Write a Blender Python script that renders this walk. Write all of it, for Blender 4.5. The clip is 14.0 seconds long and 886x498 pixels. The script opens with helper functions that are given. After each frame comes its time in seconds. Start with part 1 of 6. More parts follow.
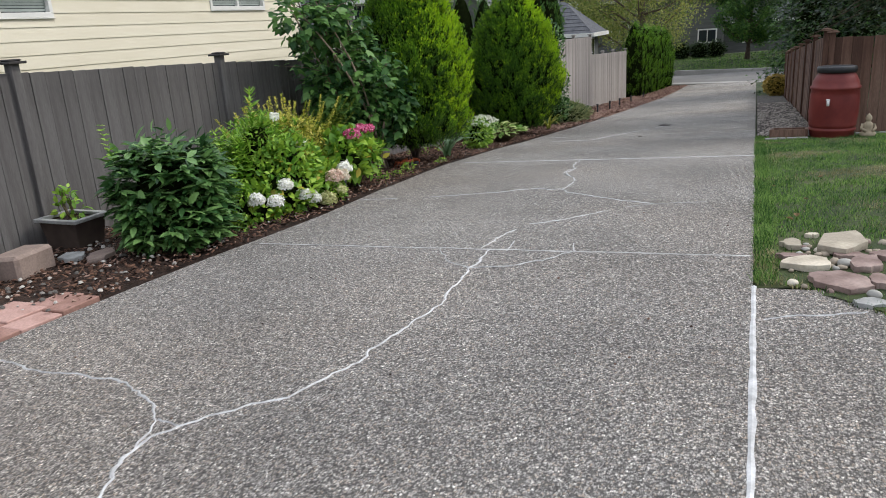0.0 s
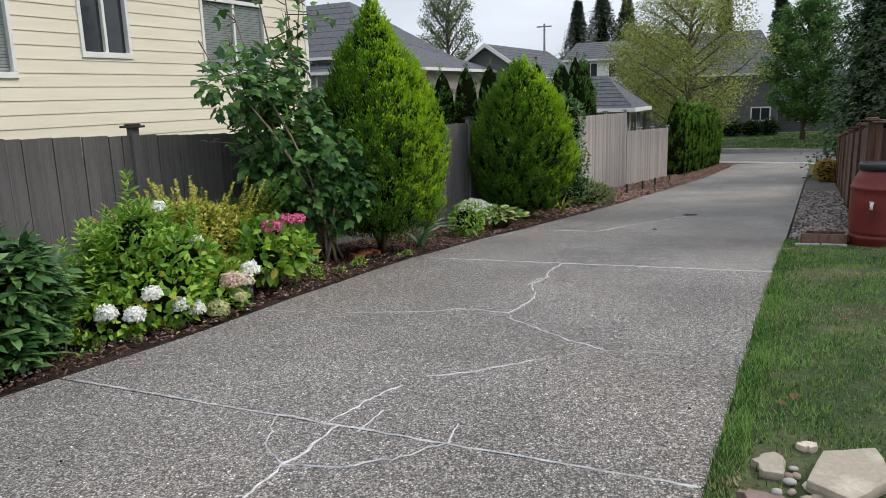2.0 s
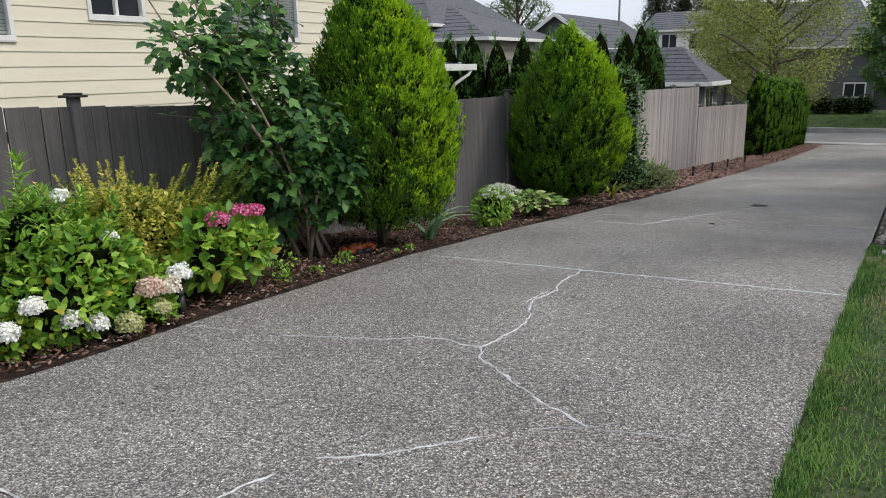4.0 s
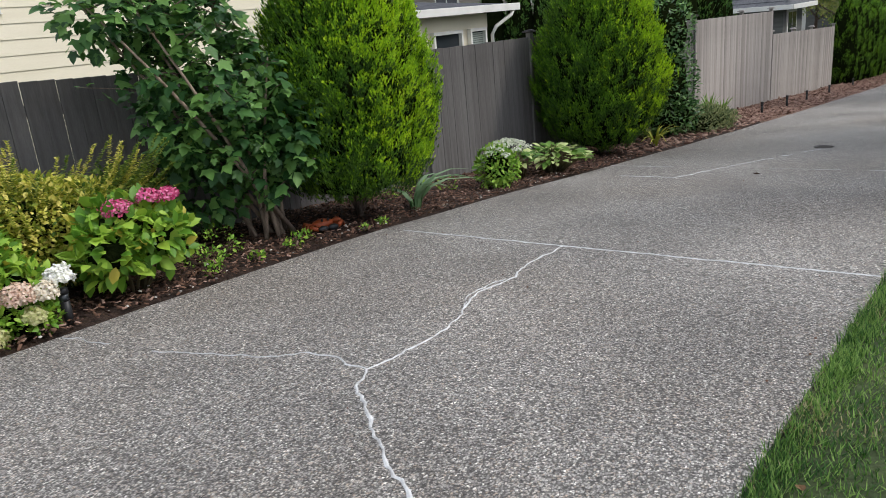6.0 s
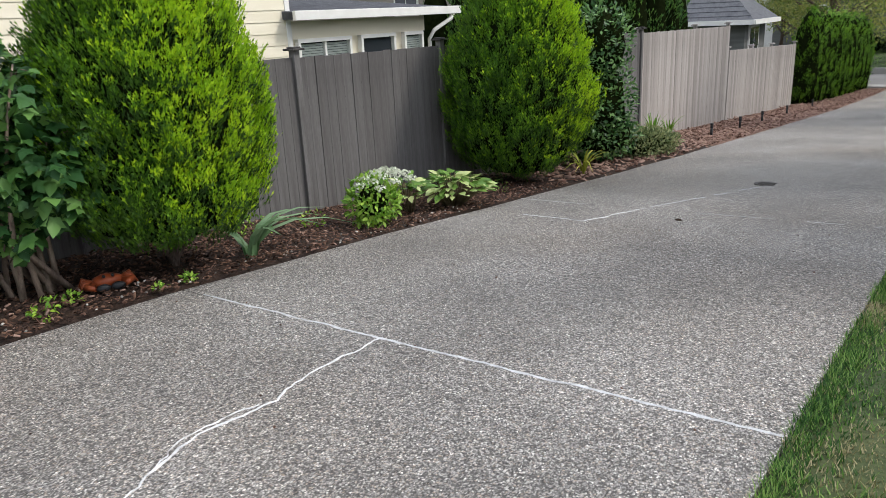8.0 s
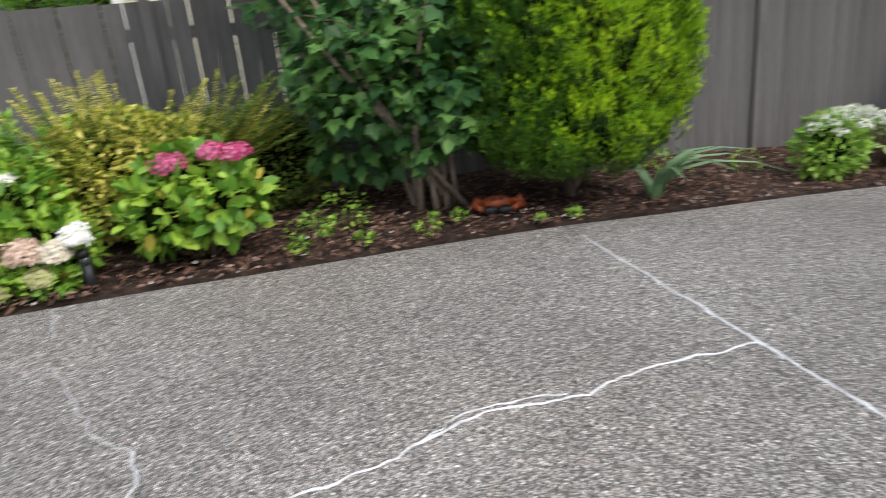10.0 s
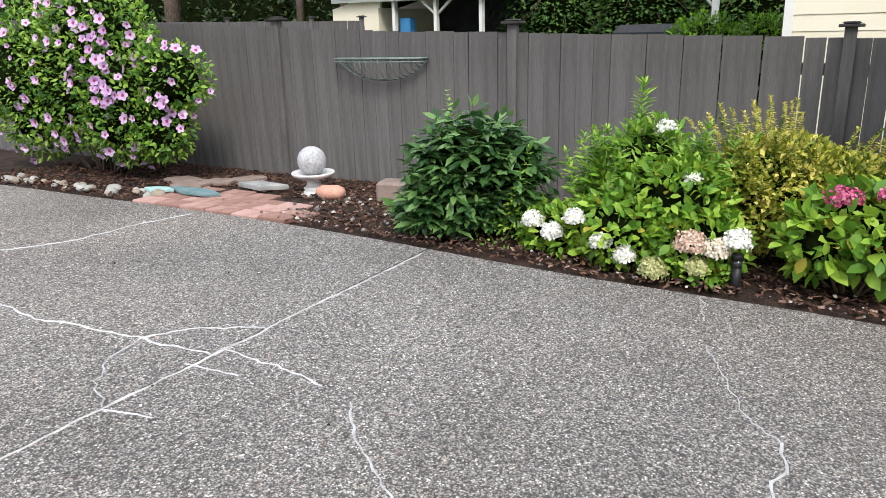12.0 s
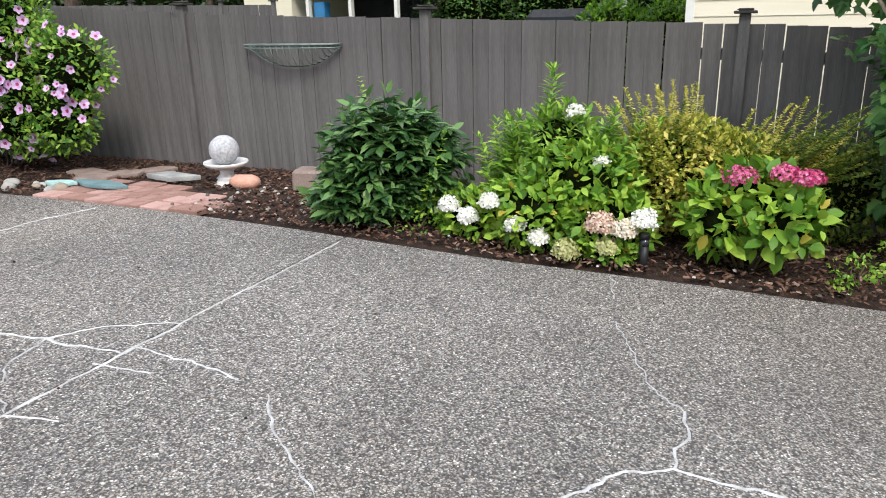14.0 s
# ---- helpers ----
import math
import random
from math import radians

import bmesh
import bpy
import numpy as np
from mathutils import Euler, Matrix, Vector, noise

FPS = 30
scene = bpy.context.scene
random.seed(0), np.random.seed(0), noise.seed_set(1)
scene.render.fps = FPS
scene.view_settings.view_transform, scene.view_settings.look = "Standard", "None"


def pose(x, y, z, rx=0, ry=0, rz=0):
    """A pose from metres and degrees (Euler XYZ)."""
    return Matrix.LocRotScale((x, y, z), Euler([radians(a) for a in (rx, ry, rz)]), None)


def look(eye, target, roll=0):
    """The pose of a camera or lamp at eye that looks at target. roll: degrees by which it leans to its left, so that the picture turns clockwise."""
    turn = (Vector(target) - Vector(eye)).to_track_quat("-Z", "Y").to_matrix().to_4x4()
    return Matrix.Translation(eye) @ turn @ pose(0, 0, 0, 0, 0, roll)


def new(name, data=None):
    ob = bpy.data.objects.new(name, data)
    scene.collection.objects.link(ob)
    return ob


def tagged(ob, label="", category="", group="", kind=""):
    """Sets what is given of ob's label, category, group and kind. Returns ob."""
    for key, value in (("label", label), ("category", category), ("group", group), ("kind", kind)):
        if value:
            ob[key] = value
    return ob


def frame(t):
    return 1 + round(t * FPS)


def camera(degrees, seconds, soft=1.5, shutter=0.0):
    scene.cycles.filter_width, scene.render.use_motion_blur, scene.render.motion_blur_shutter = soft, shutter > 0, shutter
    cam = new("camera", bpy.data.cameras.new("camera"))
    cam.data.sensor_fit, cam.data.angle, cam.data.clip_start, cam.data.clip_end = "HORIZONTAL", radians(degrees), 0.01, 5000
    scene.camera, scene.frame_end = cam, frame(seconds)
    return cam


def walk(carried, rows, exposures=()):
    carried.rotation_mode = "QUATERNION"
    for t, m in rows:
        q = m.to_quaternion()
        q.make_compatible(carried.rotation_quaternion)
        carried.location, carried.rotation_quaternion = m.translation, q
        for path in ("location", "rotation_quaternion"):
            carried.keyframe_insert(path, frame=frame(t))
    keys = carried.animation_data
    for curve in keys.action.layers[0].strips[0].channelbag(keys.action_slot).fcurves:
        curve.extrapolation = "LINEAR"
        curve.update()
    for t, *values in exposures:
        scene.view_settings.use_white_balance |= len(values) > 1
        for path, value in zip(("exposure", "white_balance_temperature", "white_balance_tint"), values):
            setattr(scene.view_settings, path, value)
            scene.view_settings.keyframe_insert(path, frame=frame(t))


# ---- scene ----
# The walk: x across the drive, y down the drive to the street, z up.
cam = camera(62.3, 14.0, soft=0.85, shutter=0.2)
ROWS = [
    (0.0, 0.000, 0.000, 1.500, 73.07, 3.51, 22.36),
    (0.5, 0.081, 0.487, 1.527, 73.18, 3.82, 22.02),
    (1.0, 0.240, 0.941, 1.530, 74.59, 3.36, 23.16),
    (1.5, 0.257, 1.425, 1.563, 76.76, 3.00, 24.61),
    (2.0, 0.348, 1.894, 1.546, 78.21, 1.72, 26.75),
    (2.5, 0.300, 2.314, 1.529, 78.23, 1.29, 28.54),
    (5.0, 0.476, 4.086, 1.487, 74.27, 3.21, 36.37),
    (5.5, 0.637, 4.428, 1.489, 73.25, 4.69, 38.25),
    (6.0, 0.624, 4.813, 1.435, 72.47, 4.99, 38.28),
    (6.5, 0.545, 5.240, 1.416, 72.22, 3.92, 36.73),
    (7.0, 0.537, 5.671, 1.421, 72.43, 2.64, 35.62),
    (9.5, 0.327, 7.622, 1.342, 71.22, 3.62, 51.31),
    (10.0, 0.196, 7.500, 1.322, 68.54, 5.39, 72.80),
    (10.5, 0.298, 7.349, 1.356, 67.91, 6.80, 95.12),
    (11.0, 0.432, 7.196, 1.383, 69.63, 6.67, 112.45),
    (11.5, 0.570, 7.003, 1.360, 72.89, 3.04, 116.74),
    (12.0, 0.587, 6.982, 1.398, 73.20, 1.41, 117.28),
    (12.5, 0.609, 6.963, 1.409, 73.54, 1.15, 117.37),
    (13.0, 0.621, 6.947, 1.424, 73.29, 1.30, 116.25),
    (13.5, 0.596, 6.992, 1.415, 72.64, 1.30, 113.89),
    (14.0, 0.590, 7.027, 1.412, 71.90, 1.30, 111.06),
]
walk(cam, [(r[0], pose(*r[1:])) for r in ROWS], [(0.0, 0.3), (1.5, 0.23), (2.0, 0.2), (2.5, 0.06), (5.0, 0.3), (6.5, 0.42), (7.0, 0.6), (9.5, 0.58), (10.5, 0.7), (14.0, 0.68)])

# ---- sky and sun: bright overcast ----
world = bpy.data.worlds.new("overcast")
scene.world = world
world.use_nodes = True
wn = world.node_tree
wn.nodes.clear()
w_out = wn.nodes.new("ShaderNodeOutputWorld")
w_bg = wn.nodes.new("ShaderNodeBackground")
w_sky = wn.nodes.new("ShaderNodeTexSky")
w_sky.sky_type, w_sky.sun_disc = "NISHITA", False
w_sky.sun_elevation, w_sky.sun_rotation = radians(46), radians(54)
w_sky.air_density, w_sky.dust_density, w_sky.ozone_density = 1.0, 3.0, 1.0
w_co = wn.nodes.new("ShaderNodeTexCoord")
w_map = wn.nodes.new("ShaderNodeMapping")
w_map.inputs["Scale"].default_value = (1.2, 1.2, 3.5)
w_noise = wn.nodes.new("ShaderNodeTexNoise")
w_noise.inputs["Scale"].default_value, w_noise.inputs["Detail"].default_value = 1.8, 6
w_ramp = wn.nodes.new("ShaderNodeValToRGB")
w_ramp.color_ramp.elements[0].position, w_ramp.color_ramp.elements[1].position = 0.36, 0.6
w_ramp.color_ramp.elements[0].color = (0.62, 0.62, 0.62, 1)
w_mix = wn.nodes.new("ShaderNodeMixRGB")
w_mix.inputs["Color2"].default_value = (8.7, 9.3, 10.5, 1)
wn.links.new(w_co.outputs["Generated"], w_map.inputs["Vector"])
wn.links.new(w_map.outputs["Vector"], w_noise.inputs["Vector"])
wn.links.new(w_noise.outputs["Fac"], w_ramp.inputs["Fac"])
wn.links.new(w_ramp.outputs["Color"], w_mix.inputs["Fac"])
wn.links.new(w_sky.outputs["Color"], w_mix.inputs["Color1"])
w_sep = wn.nodes.new("ShaderNodeSeparateXYZ")
wn.links.new(w_co.outputs["Generated"], w_sep.inputs["Vector"])
w_zen = wn.nodes.new("ShaderNodeMapRange")
w_zen.inputs["From Min"].default_value, w_zen.inputs["From Max"].default_value = 0.0, 0.75
w_zen.inputs["To Min"].default_value, w_zen.inputs["To Max"].default_value = 0.78, 1.35
wn.links.new(w_sep.outputs["Z"], w_zen.inputs["Value"])
w_mul = wn.nodes.new("ShaderNodeMixRGB")
w_mul.blend_type, w_mul.inputs["Fac"].default_value = "MULTIPLY", 1
wn.links.new(w_mix.outputs["Color"], w_mul.inputs["Color1"])
wn.links.new(w_zen.outputs["Result"], w_mul.inputs["Color2"])
wn.links.new(w_mul.outputs["Color"], w_bg.inputs["Color"])
wn.links.new(w_bg.outputs["Background"], w_out.inputs["Surface"])
w_bg.inputs["Strength"].default_value = 0.101
sun_data = bpy.data.lights.new("sun", "SUN")
sun_data.energy, sun_data.angle, sun_data.color = 1.7, radians(12), (1.0, 0.965, 0.91)
sun = new("sun", sun_data)
sun.matrix_world = look((11, 8, 14), (0, 0, 0))


# ---- materials ----
def material(name, colors, scale=4.0, detail=5.0, rough=0.85, bump=0.3, bump_scale=None, bump_dist=0.01, fine=0.0, fine_scale=60.0,
             random_from="", random_amount=0.0, stretch=(1, 1, 1), metal=0.0, spec=0.3, translucent=0.0, stops=(0.3, 0.7)):
    """Two-scale noise between colours, fine grain, bump and per-piece variation."""
    m = bpy.data.materials.new(name)
    m.use_nodes = True
    t = m.node_tree
    n, l = t.nodes, t.links
    b = n["Principled BSDF"]
    b.inputs["Roughness"].default_value, b.inputs["Metallic"].default_value = rough, metal
    b.inputs["Specular IOR Level"].default_value = spec
    co = n.new("ShaderNodeTexCoord")
    mp = n.new("ShaderNodeMapping")
    mp.inputs["Scale"].default_value = stretch
    l.new(co.outputs["Object"], mp.inputs["Vector"])
    nz = n.new("ShaderNodeTexNoise")
    nz.inputs["Scale"].default_value, nz.inputs["Detail"].default_value = scale, detail
    l.new(mp.outputs["Vector"], nz.inputs["Vector"])
    rp = n.new("ShaderNodeValToRGB")
    e = rp.color_ramp.elements
    e[0].position, e[1].position = stops
    e[0].color, e[1].color = (*colors[0], 1), (*colors[-1], 1)
    for k, c in enumerate(colors[1:-1]):
        x = e.new(stops[0] + (stops[1] - stops[0]) * (k + 1) / (len(colors) - 1))
        x.color = (*c, 1)
    fac = nz.outputs["Fac"]
    if random_from:
        if random_from == "island":
            rnd = n.new("ShaderNodeNewGeometry").outputs["Random Per Island"]
        else:
            rnd = n.new("ShaderNodeObjectInfo").outputs["Random"]
        mx = n.new("ShaderNodeMath")
        mx.operation = "MULTIPLY_ADD"
        l.new(rnd, mx.inputs[0])
        mx.inputs[1].default_value = random_amount
        sb = n.new("ShaderNodeMath")
        sb.operation = "SUBTRACT"
        l.new(fac, sb.inputs[0])
        sb.inputs[1].default_value = random_amount / 2
        l.new(sb.outputs[0], mx.inputs[2])
        fac = mx.outputs[0]
    l.new(fac, rp.inputs["Fac"])
    col = rp.outputs["Color"]
    if fine:
        fz = n.new("ShaderNodeTexNoise")
        fz.inputs["Scale"].default_value, fz.inputs["Detail"].default_value = fine_scale, 3
        l.new(mp.outputs["Vector"], fz.inputs["Vector"])
        fr = n.new("ShaderNodeMapRange")
        fr.inputs["From Min"].default_value, fr.inputs["From Max"].default_value = 0.3, 0.7
        fr.inputs["To Min"].default_value, fr.inputs["To Max"].default_value = 1 - fine, 1 + fine
        l.new(fz.outputs["Fac"], fr.inputs["Value"])
        mm = n.new("ShaderNodeMixRGB")
        mm.blend_type, mm.inputs["Fac"].default_value = "MULTIPLY", 1
        l.new(col, mm.inputs["Color1"])
        l.new(fr.outputs["Result"], mm.inputs["Color2"])
        col = mm.outputs["Color"]
    l.new(col, b.inputs["Base Color"])
    if bump:
        bz = n.new("ShaderNodeTexNoise")
        bz.inputs["Scale"].default_value, bz.inputs["Detail"].default_value = bump_scale or scale * 6, 4
        l.new(mp.outputs["Vector"], bz.inputs["Vector"])
        bp = n.new("ShaderNodeBump")
        bp.inputs["Strength"].default_value, bp.inputs["Distance"].default_value = bump, bump_dist
        l.new(bz.outputs["Fac"], bp.inputs["Height"])
        l.new(bp.outputs["Normal"], b.inputs["Normal"])
    if translucent:
        tr = n.new("ShaderNodeBsdfTranslucent")
        l.new(col, tr.inputs["Color"])
        ms = n.new("ShaderNodeMixShader")
        ms.inputs["Fac"].default_value = translucent
        l.new(b.outputs["BSDF"], ms.inputs[1])
        l.new(tr.outputs["BSDF"], ms.inputs[2])
        l.new(ms.outputs["Shader"], n["Material Output"].inputs["Surface"])
    return m


def aggregate_material():
    """Exposed aggregate concrete: pebbles of several greys in cement, with faint large stains."""
    m = bpy.data.materials.new("exposed_aggregate")
    m.use_nodes = True
    n, l = m.node_tree.nodes, m.node_tree.links
    b = n["Principled BSDF"]
    b.inputs["Roughness"].default_value, b.inputs["Specular IOR Level"].default_value = 0.75, 0.3
    co = n.new("ShaderNodeTexCoord").outputs["Object"]
    warp = n.new("ShaderNodeTexNoise")
    warp.inputs["Scale"].default_value = 75
    l.new(co, warp.inputs["Vector"])
    wm = n.new("ShaderNodeMixRGB")
    wm.blend_type, wm.inputs["Fac"].default_value = "ADD", 0.017
    l.new(co, wm.inputs["Color1"])
    l.new(warp.outputs["Color"], wm.inputs["Color2"])
    v = n.new("ShaderNodeTexVoronoi")
    v.inputs["Scale"].default_value = 105
    l.new(wm.outputs["Color"], v.inputs["Vector"])
    sep = n.new("ShaderNodeSeparateColor")
    l.new(v.outputs["Color"], sep.inputs["Color"])
    r = n.new("ShaderNodeValToRGB")
    el = r.color_ramp.elements
    el[0].position, el[0].color = 0.0, (0.045, 0.042, 0.04, 1)
    el[1].position, el[1].color = 1.0, (0.82, 0.79, 0.73, 1)
    for p, c in ((0.16, (0.25, 0.236, 0.222)), (0.42, (0.38, 0.357, 0.332)), (0.62, (0.44, 0.412, 0.376)), (0.74, (0.38, 0.305, 0.24)), (0.88, (0.52, 0.485, 0.44))):
        x = el.new(p)
        x.color = (*c, 1)
    l.new(sep.outputs["Red"], r.inputs["Fac"])
    ce = n.new("ShaderNodeMapRange")
    ce.inputs["From Min"].default_value, ce.inputs["From Max"].default_value = 0.34, 0.66
    l.new(v.outputs["Distance"], ce.inputs["Value"])
    cm = n.new("ShaderNodeMixRGB")
    cm.inputs["Color2"].default_value = (0.1, 0.093, 0.085, 1)
    l.new(ce.outputs["Result"], cm.inputs["Fac"])
    l.new(r.outputs["Color"], cm.inputs["Color1"])
    big = n.new("ShaderNodeTexNoise")
    big.inputs["Scale"].default_value, big.inputs["Detail"].default_value = 0.7, 5
    l.new(co, big.inputs["Vector"])
    br = n.new("ShaderNodeMapRange")
    br.inputs["From Min"].default_value, br.inputs["From Max"].default_value = 0.3, 0.7
    br.inputs["To Min"].default_value, br.inputs["To Max"].default_value = 0.8, 1.18
    l.new(big.outputs["Fac"], br.inputs["Value"])
    mu = n.new("ShaderNodeMixRGB")
    mu.blend_type, mu.inputs["Fac"].default_value = "MULTIPLY", 1
    l.new(cm.outputs["Color"], mu.inputs["Color1"])
    l.new(br.outputs["Result"], mu.inputs["Color2"])
    mid = n.new("ShaderNodeTexNoise")
    mid.inputs["Scale"].default_value, mid.inputs["Detail"].default_value = 46, 3
    l.new(co, mid.inputs["Vector"])
    mr = n.new("ShaderNodeMapRange")
    mr.inputs["From Min"].default_value, mr.inputs["From Max"].default_value = 0.32, 0.68
    mr.inputs["To Min"].default_value, mr.inputs["To Max"].default_value = 0.62, 1.38
    l.new(mid.outputs["Fac"], mr.inputs["Value"])
    mm = n.new("ShaderNodeMixRGB")
    mm.blend_type, mm.inputs["Fac"].default_value = "MULTIPLY", 1
    l.new(mu.outputs["Color"], mm.inputs["Color1"])
    l.new(mr.outputs["Result"], mm.inputs["Color2"])
    stain = n.new("ShaderNodeTexNoise")
    stain.inputs["Scale"].default_value, stain.inputs["Detail"].default_value = 0.32, 6
    l.new(co, stain.inputs["Vector"])
    sr = n.new("ShaderNodeMapRange")
    sr.inputs["From Min"].default_value, sr.inputs["From Max"].default_value = 0.45, 0.68
    sr.inputs["To Max"].default_value = 0.45
    l.new(stain.outputs["Fac"], sr.inputs["Value"])
    sm = n.new("ShaderNodeMixRGB")
    sm.blend_type, sm.inputs["Color2"].default_value = "MULTIPLY", (1.0, 0.9, 0.79, 1)
    l.new(sr.outputs["Result"], sm.inputs["Fac"])
    l.new(mm.outputs["Color"], sm.inputs["Color1"])
    l.new(sm.outputs["Color"], b.inputs["Base Color"])
    bp = n.new("ShaderNodeBump")
    bp.invert = True
    bp.inputs["Strength"].default_value, bp.inputs["Distance"].default_value = 1.0, 0.011
    l.new(v.outputs["Distance"], bp.inputs["Height"])
    l.new(bp.outputs["Normal"], b.inputs["Normal"])
    return m


def glass_material():
    m = bpy.data.materials.new("window_glass")
    m.use_nodes = True
    b = m.node_tree.nodes["Principled BSDF"]
    b.inputs["Base Color"].default_value = (0.03, 0.035, 0.04, 1)
    b.inputs["Roughness"].default_value, b.inputs["Specular IOR Level"].default_value = 0.04, 0.6
    return m


CONCRETE = aggregate_material()
GLASS = glass_material()
SEALANT = material("white_crack_sealant", [(0.34, 0.335, 0.33), (0.6, 0.6, 0.6)], 14, 4, 0.6, 0.4, 50, 0.004, 0.12, 80)
JOINT_FILL = material("pale_joint_filler", [(0.3, 0.29, 0.28), (0.58, 0.57, 0.55)], 7, 5, 0.8, 0.3, 50, 0.004, 0.15, 80)
SOIL = material("dark_bark_soil", [(0.014, 0.008, 0.006), (0.035, 0.02, 0.0135), (0.062, 0.036, 0.024)], 9, 8, 0.95, 0.9, 45, 0.03, 0.4, 70)
BARK_CHIP = material("bark_chip", [(0.022, 0.011, 0.007), (0.06, 0.03, 0.019), (0.13, 0.07, 0.045)], 8, 3, 0.9, 0.3, 60, 0.003, 0.2, 60, "island", 0.8)
RED_CHIP = material("reddish_bark_chip", [(0.09, 0.045, 0.03), (0.17, 0.095, 0.07), (0.28, 0.18, 0.14)], 8, 3, 0.9, 0.3, 60, 0.003, 0.2, 60, "island", 0.8)
RED_MULCH = material("reddish_mulch", [(0.07, 0.035, 0.025), (0.15, 0.085, 0.06), (0.24, 0.15, 0.115)], 7, 8, 0.95, 0.8, 40, 0.03, 0.4, 60)
PEBBLE = material("pale_pebble", [(0.1, 0.09, 0.08), (0.22, 0.2, 0.18), (0.42, 0.39, 0.35)], 6, 3, 0.7, 0.2, 60, 0.002, 0.1, 60, "island", 0.9)
FENCE_DARK = material("dark_stained_fence", [(0.088, 0.081, 0.078), (0.119, 0.111, 0.107), (0.15, 0.141, 0.137)], 3, 6, 0.8, 0.35, 30, 0.004, 0.14, 40, "object", 0.16, (4, 4, 0.5))
FENCE_CAP = material("dark_post_cap", [(0.02, 0.018, 0.017), (0.05, 0.045, 0.042), (0.12, 0.11, 0.1)], 9, 5, 0.8, 0.3, 40, 0.003, 0.15, 60, stops=(0.35, 0.85))
FENCE_GREY = material("weathered_grey_fence", [(0.25, 0.225, 0.205), (0.33, 0.3, 0.275), (0.4, 0.365, 0.335)], 3, 6, 0.9, 0.4, 30, 0.004, 0.12, 40, "object", 0.4, (4, 4, 0.5))
FENCE_BROWN = material("brown_cedar_fence", [(0.06, 0.03, 0.02), (0.1, 0.053, 0.036), (0.16, 0.098, 0.07)], 3, 6, 0.85, 0.4, 30, 0.004, 0.2, 40, "object", 0.5, (4, 4, 0.5))
SIDING = material("cream_lap_siding", [(0.7, 0.635, 0.485), (0.735, 0.67, 0.52), (0.765, 0.7, 0.55)], 2, 5, 0.6, 0.12, 40, 0.002, 0.03, 70, "object", 0.25, (0.4, 0.4, 3))
TRIM_WHITE = material("white_trim_paint", [(0.68, 0.665, 0.62), (0.76, 0.745, 0.7)], 3, 4, 0.5, 0.1, 40, 0.002, 0.03, 60)
BLIND = material("pale_green_blind", [(0.3, 0.34, 0.31), (0.4, 0.44, 0.41)], 5, 3, 0.7, 0.0)
# Near black: the dimness of unlit interiors put into the wall colour
DARK_ROOM = material("unlit_interior", [(0.02, 0.02, 0.022), (0.045, 0.045, 0.05)], 2, 3, 0.9, 0.0)
SHINGLE = material("grey_asphalt_shingle", [(0.05, 0.052, 0.058), (0.078, 0.08, 0.088), (0.115, 0.117, 0.125)], 5, 6, 1.0, 0.5, 40, 0.01, 0.25, 30, "island", 0.5, spec=0.08)
GREY_SIDING = material("grey_lap_siding", [(0.1, 0.102, 0.095), (0.14, 0.142, 0.135)], 2, 5, 0.7, 0.2, 30, 0.004, 0.08, 40, stretch=(0.4, 0.4, 5))
TAN_SIDING = material("tan_lap_siding", [(0.27, 0.24, 0.2), (0.34, 0.3, 0.26)], 2, 5, 0.7, 0.2, 30, 0.004, 0.08, 40, stretch=(0.4, 0.4, 5))
GRASS = material("lawn_blade", [(0.02, 0.07, 0.012), (0.075, 0.17, 0.027), (0.2, 0.32, 0.075)], 1.2, 4, 0.7, 0, random_from="island", random_amount=0.6, translucent=0.3)
GRASS_DRY = material("dry_lawn_blade", [(0.14, 0.13, 0.05), (0.26, 0.23, 0.11), (0.38, 0.33, 0.19)], 2, 4, 0.8, 0, random_from="island", random_amount=0.6, translucent=0.2)
LAWN_SOIL = material("lawn_thatch", [(0.018, 0.03, 0.009), (0.035, 0.05, 0.016), (0.08, 0.085, 0.035)], 1.6, 7, 0.95, 0.6, 30, 0.02, 0.3, 50)
ROADWAY = material("street_asphalt", [(0.125, 0.12, 0.115), (0.175, 0.168, 0.16)], 0.6, 7, 0.9, 0.3, 60, 0.006, 0.12, 60)
KERB = material("pale_kerb_concrete", [(0.24, 0.23, 0.215), (0.34, 0.33, 0.31)], 1.5, 6, 0.85, 0.2, 40, 0.004, 0.1, 50)
FLAGSTONE = material("buff_flagstone", [(0.3, 0.26, 0.2), (0.48, 0.42, 0.33), (0.6, 0.54, 0.44)], 4, 7, 0.8, 0.5, 25, 0.008, 0.12, 50, "object", 0.8)
PAVER = material("red_clay_paver", [(0.25, 0.14, 0.11), (0.34, 0.2, 0.165), (0.43, 0.27, 0.23)], 6, 6, 0.85, 0.4, 60, 0.004, 0.14, 60, "object", 0.5)
BLOCK = material("tan_concrete_block", [(0.2, 0.15, 0.125), (0.29, 0.22, 0.185)], 7, 6, 0.9, 0.5, 50, 0.006, 0.15, 60)
TRUNK = material("grey_brown_trunk", [(0.06, 0.042, 0.032), (0.13, 0.095, 0.075), (0.2, 0.155, 0.125)], 10, 6, 0.9, 0.7, 40, 0.01, 0.2, 50, stretch=(3, 3, 0.6))
PALE_BARK = material("pale_brown_bark", [(0.13, 0.095, 0.07), (0.24, 0.18, 0.135), (0.33, 0.26, 0.2)], 10, 6, 0.85, 0.5, 40, 0.005, 0.2, 50, stretch=(3, 3, 0.6))
STEM = material("green_brown_stem", [(0.07, 0.06, 0.03), (0.13, 0.1, 0.05)], 10, 4, 0.8, 0.2)
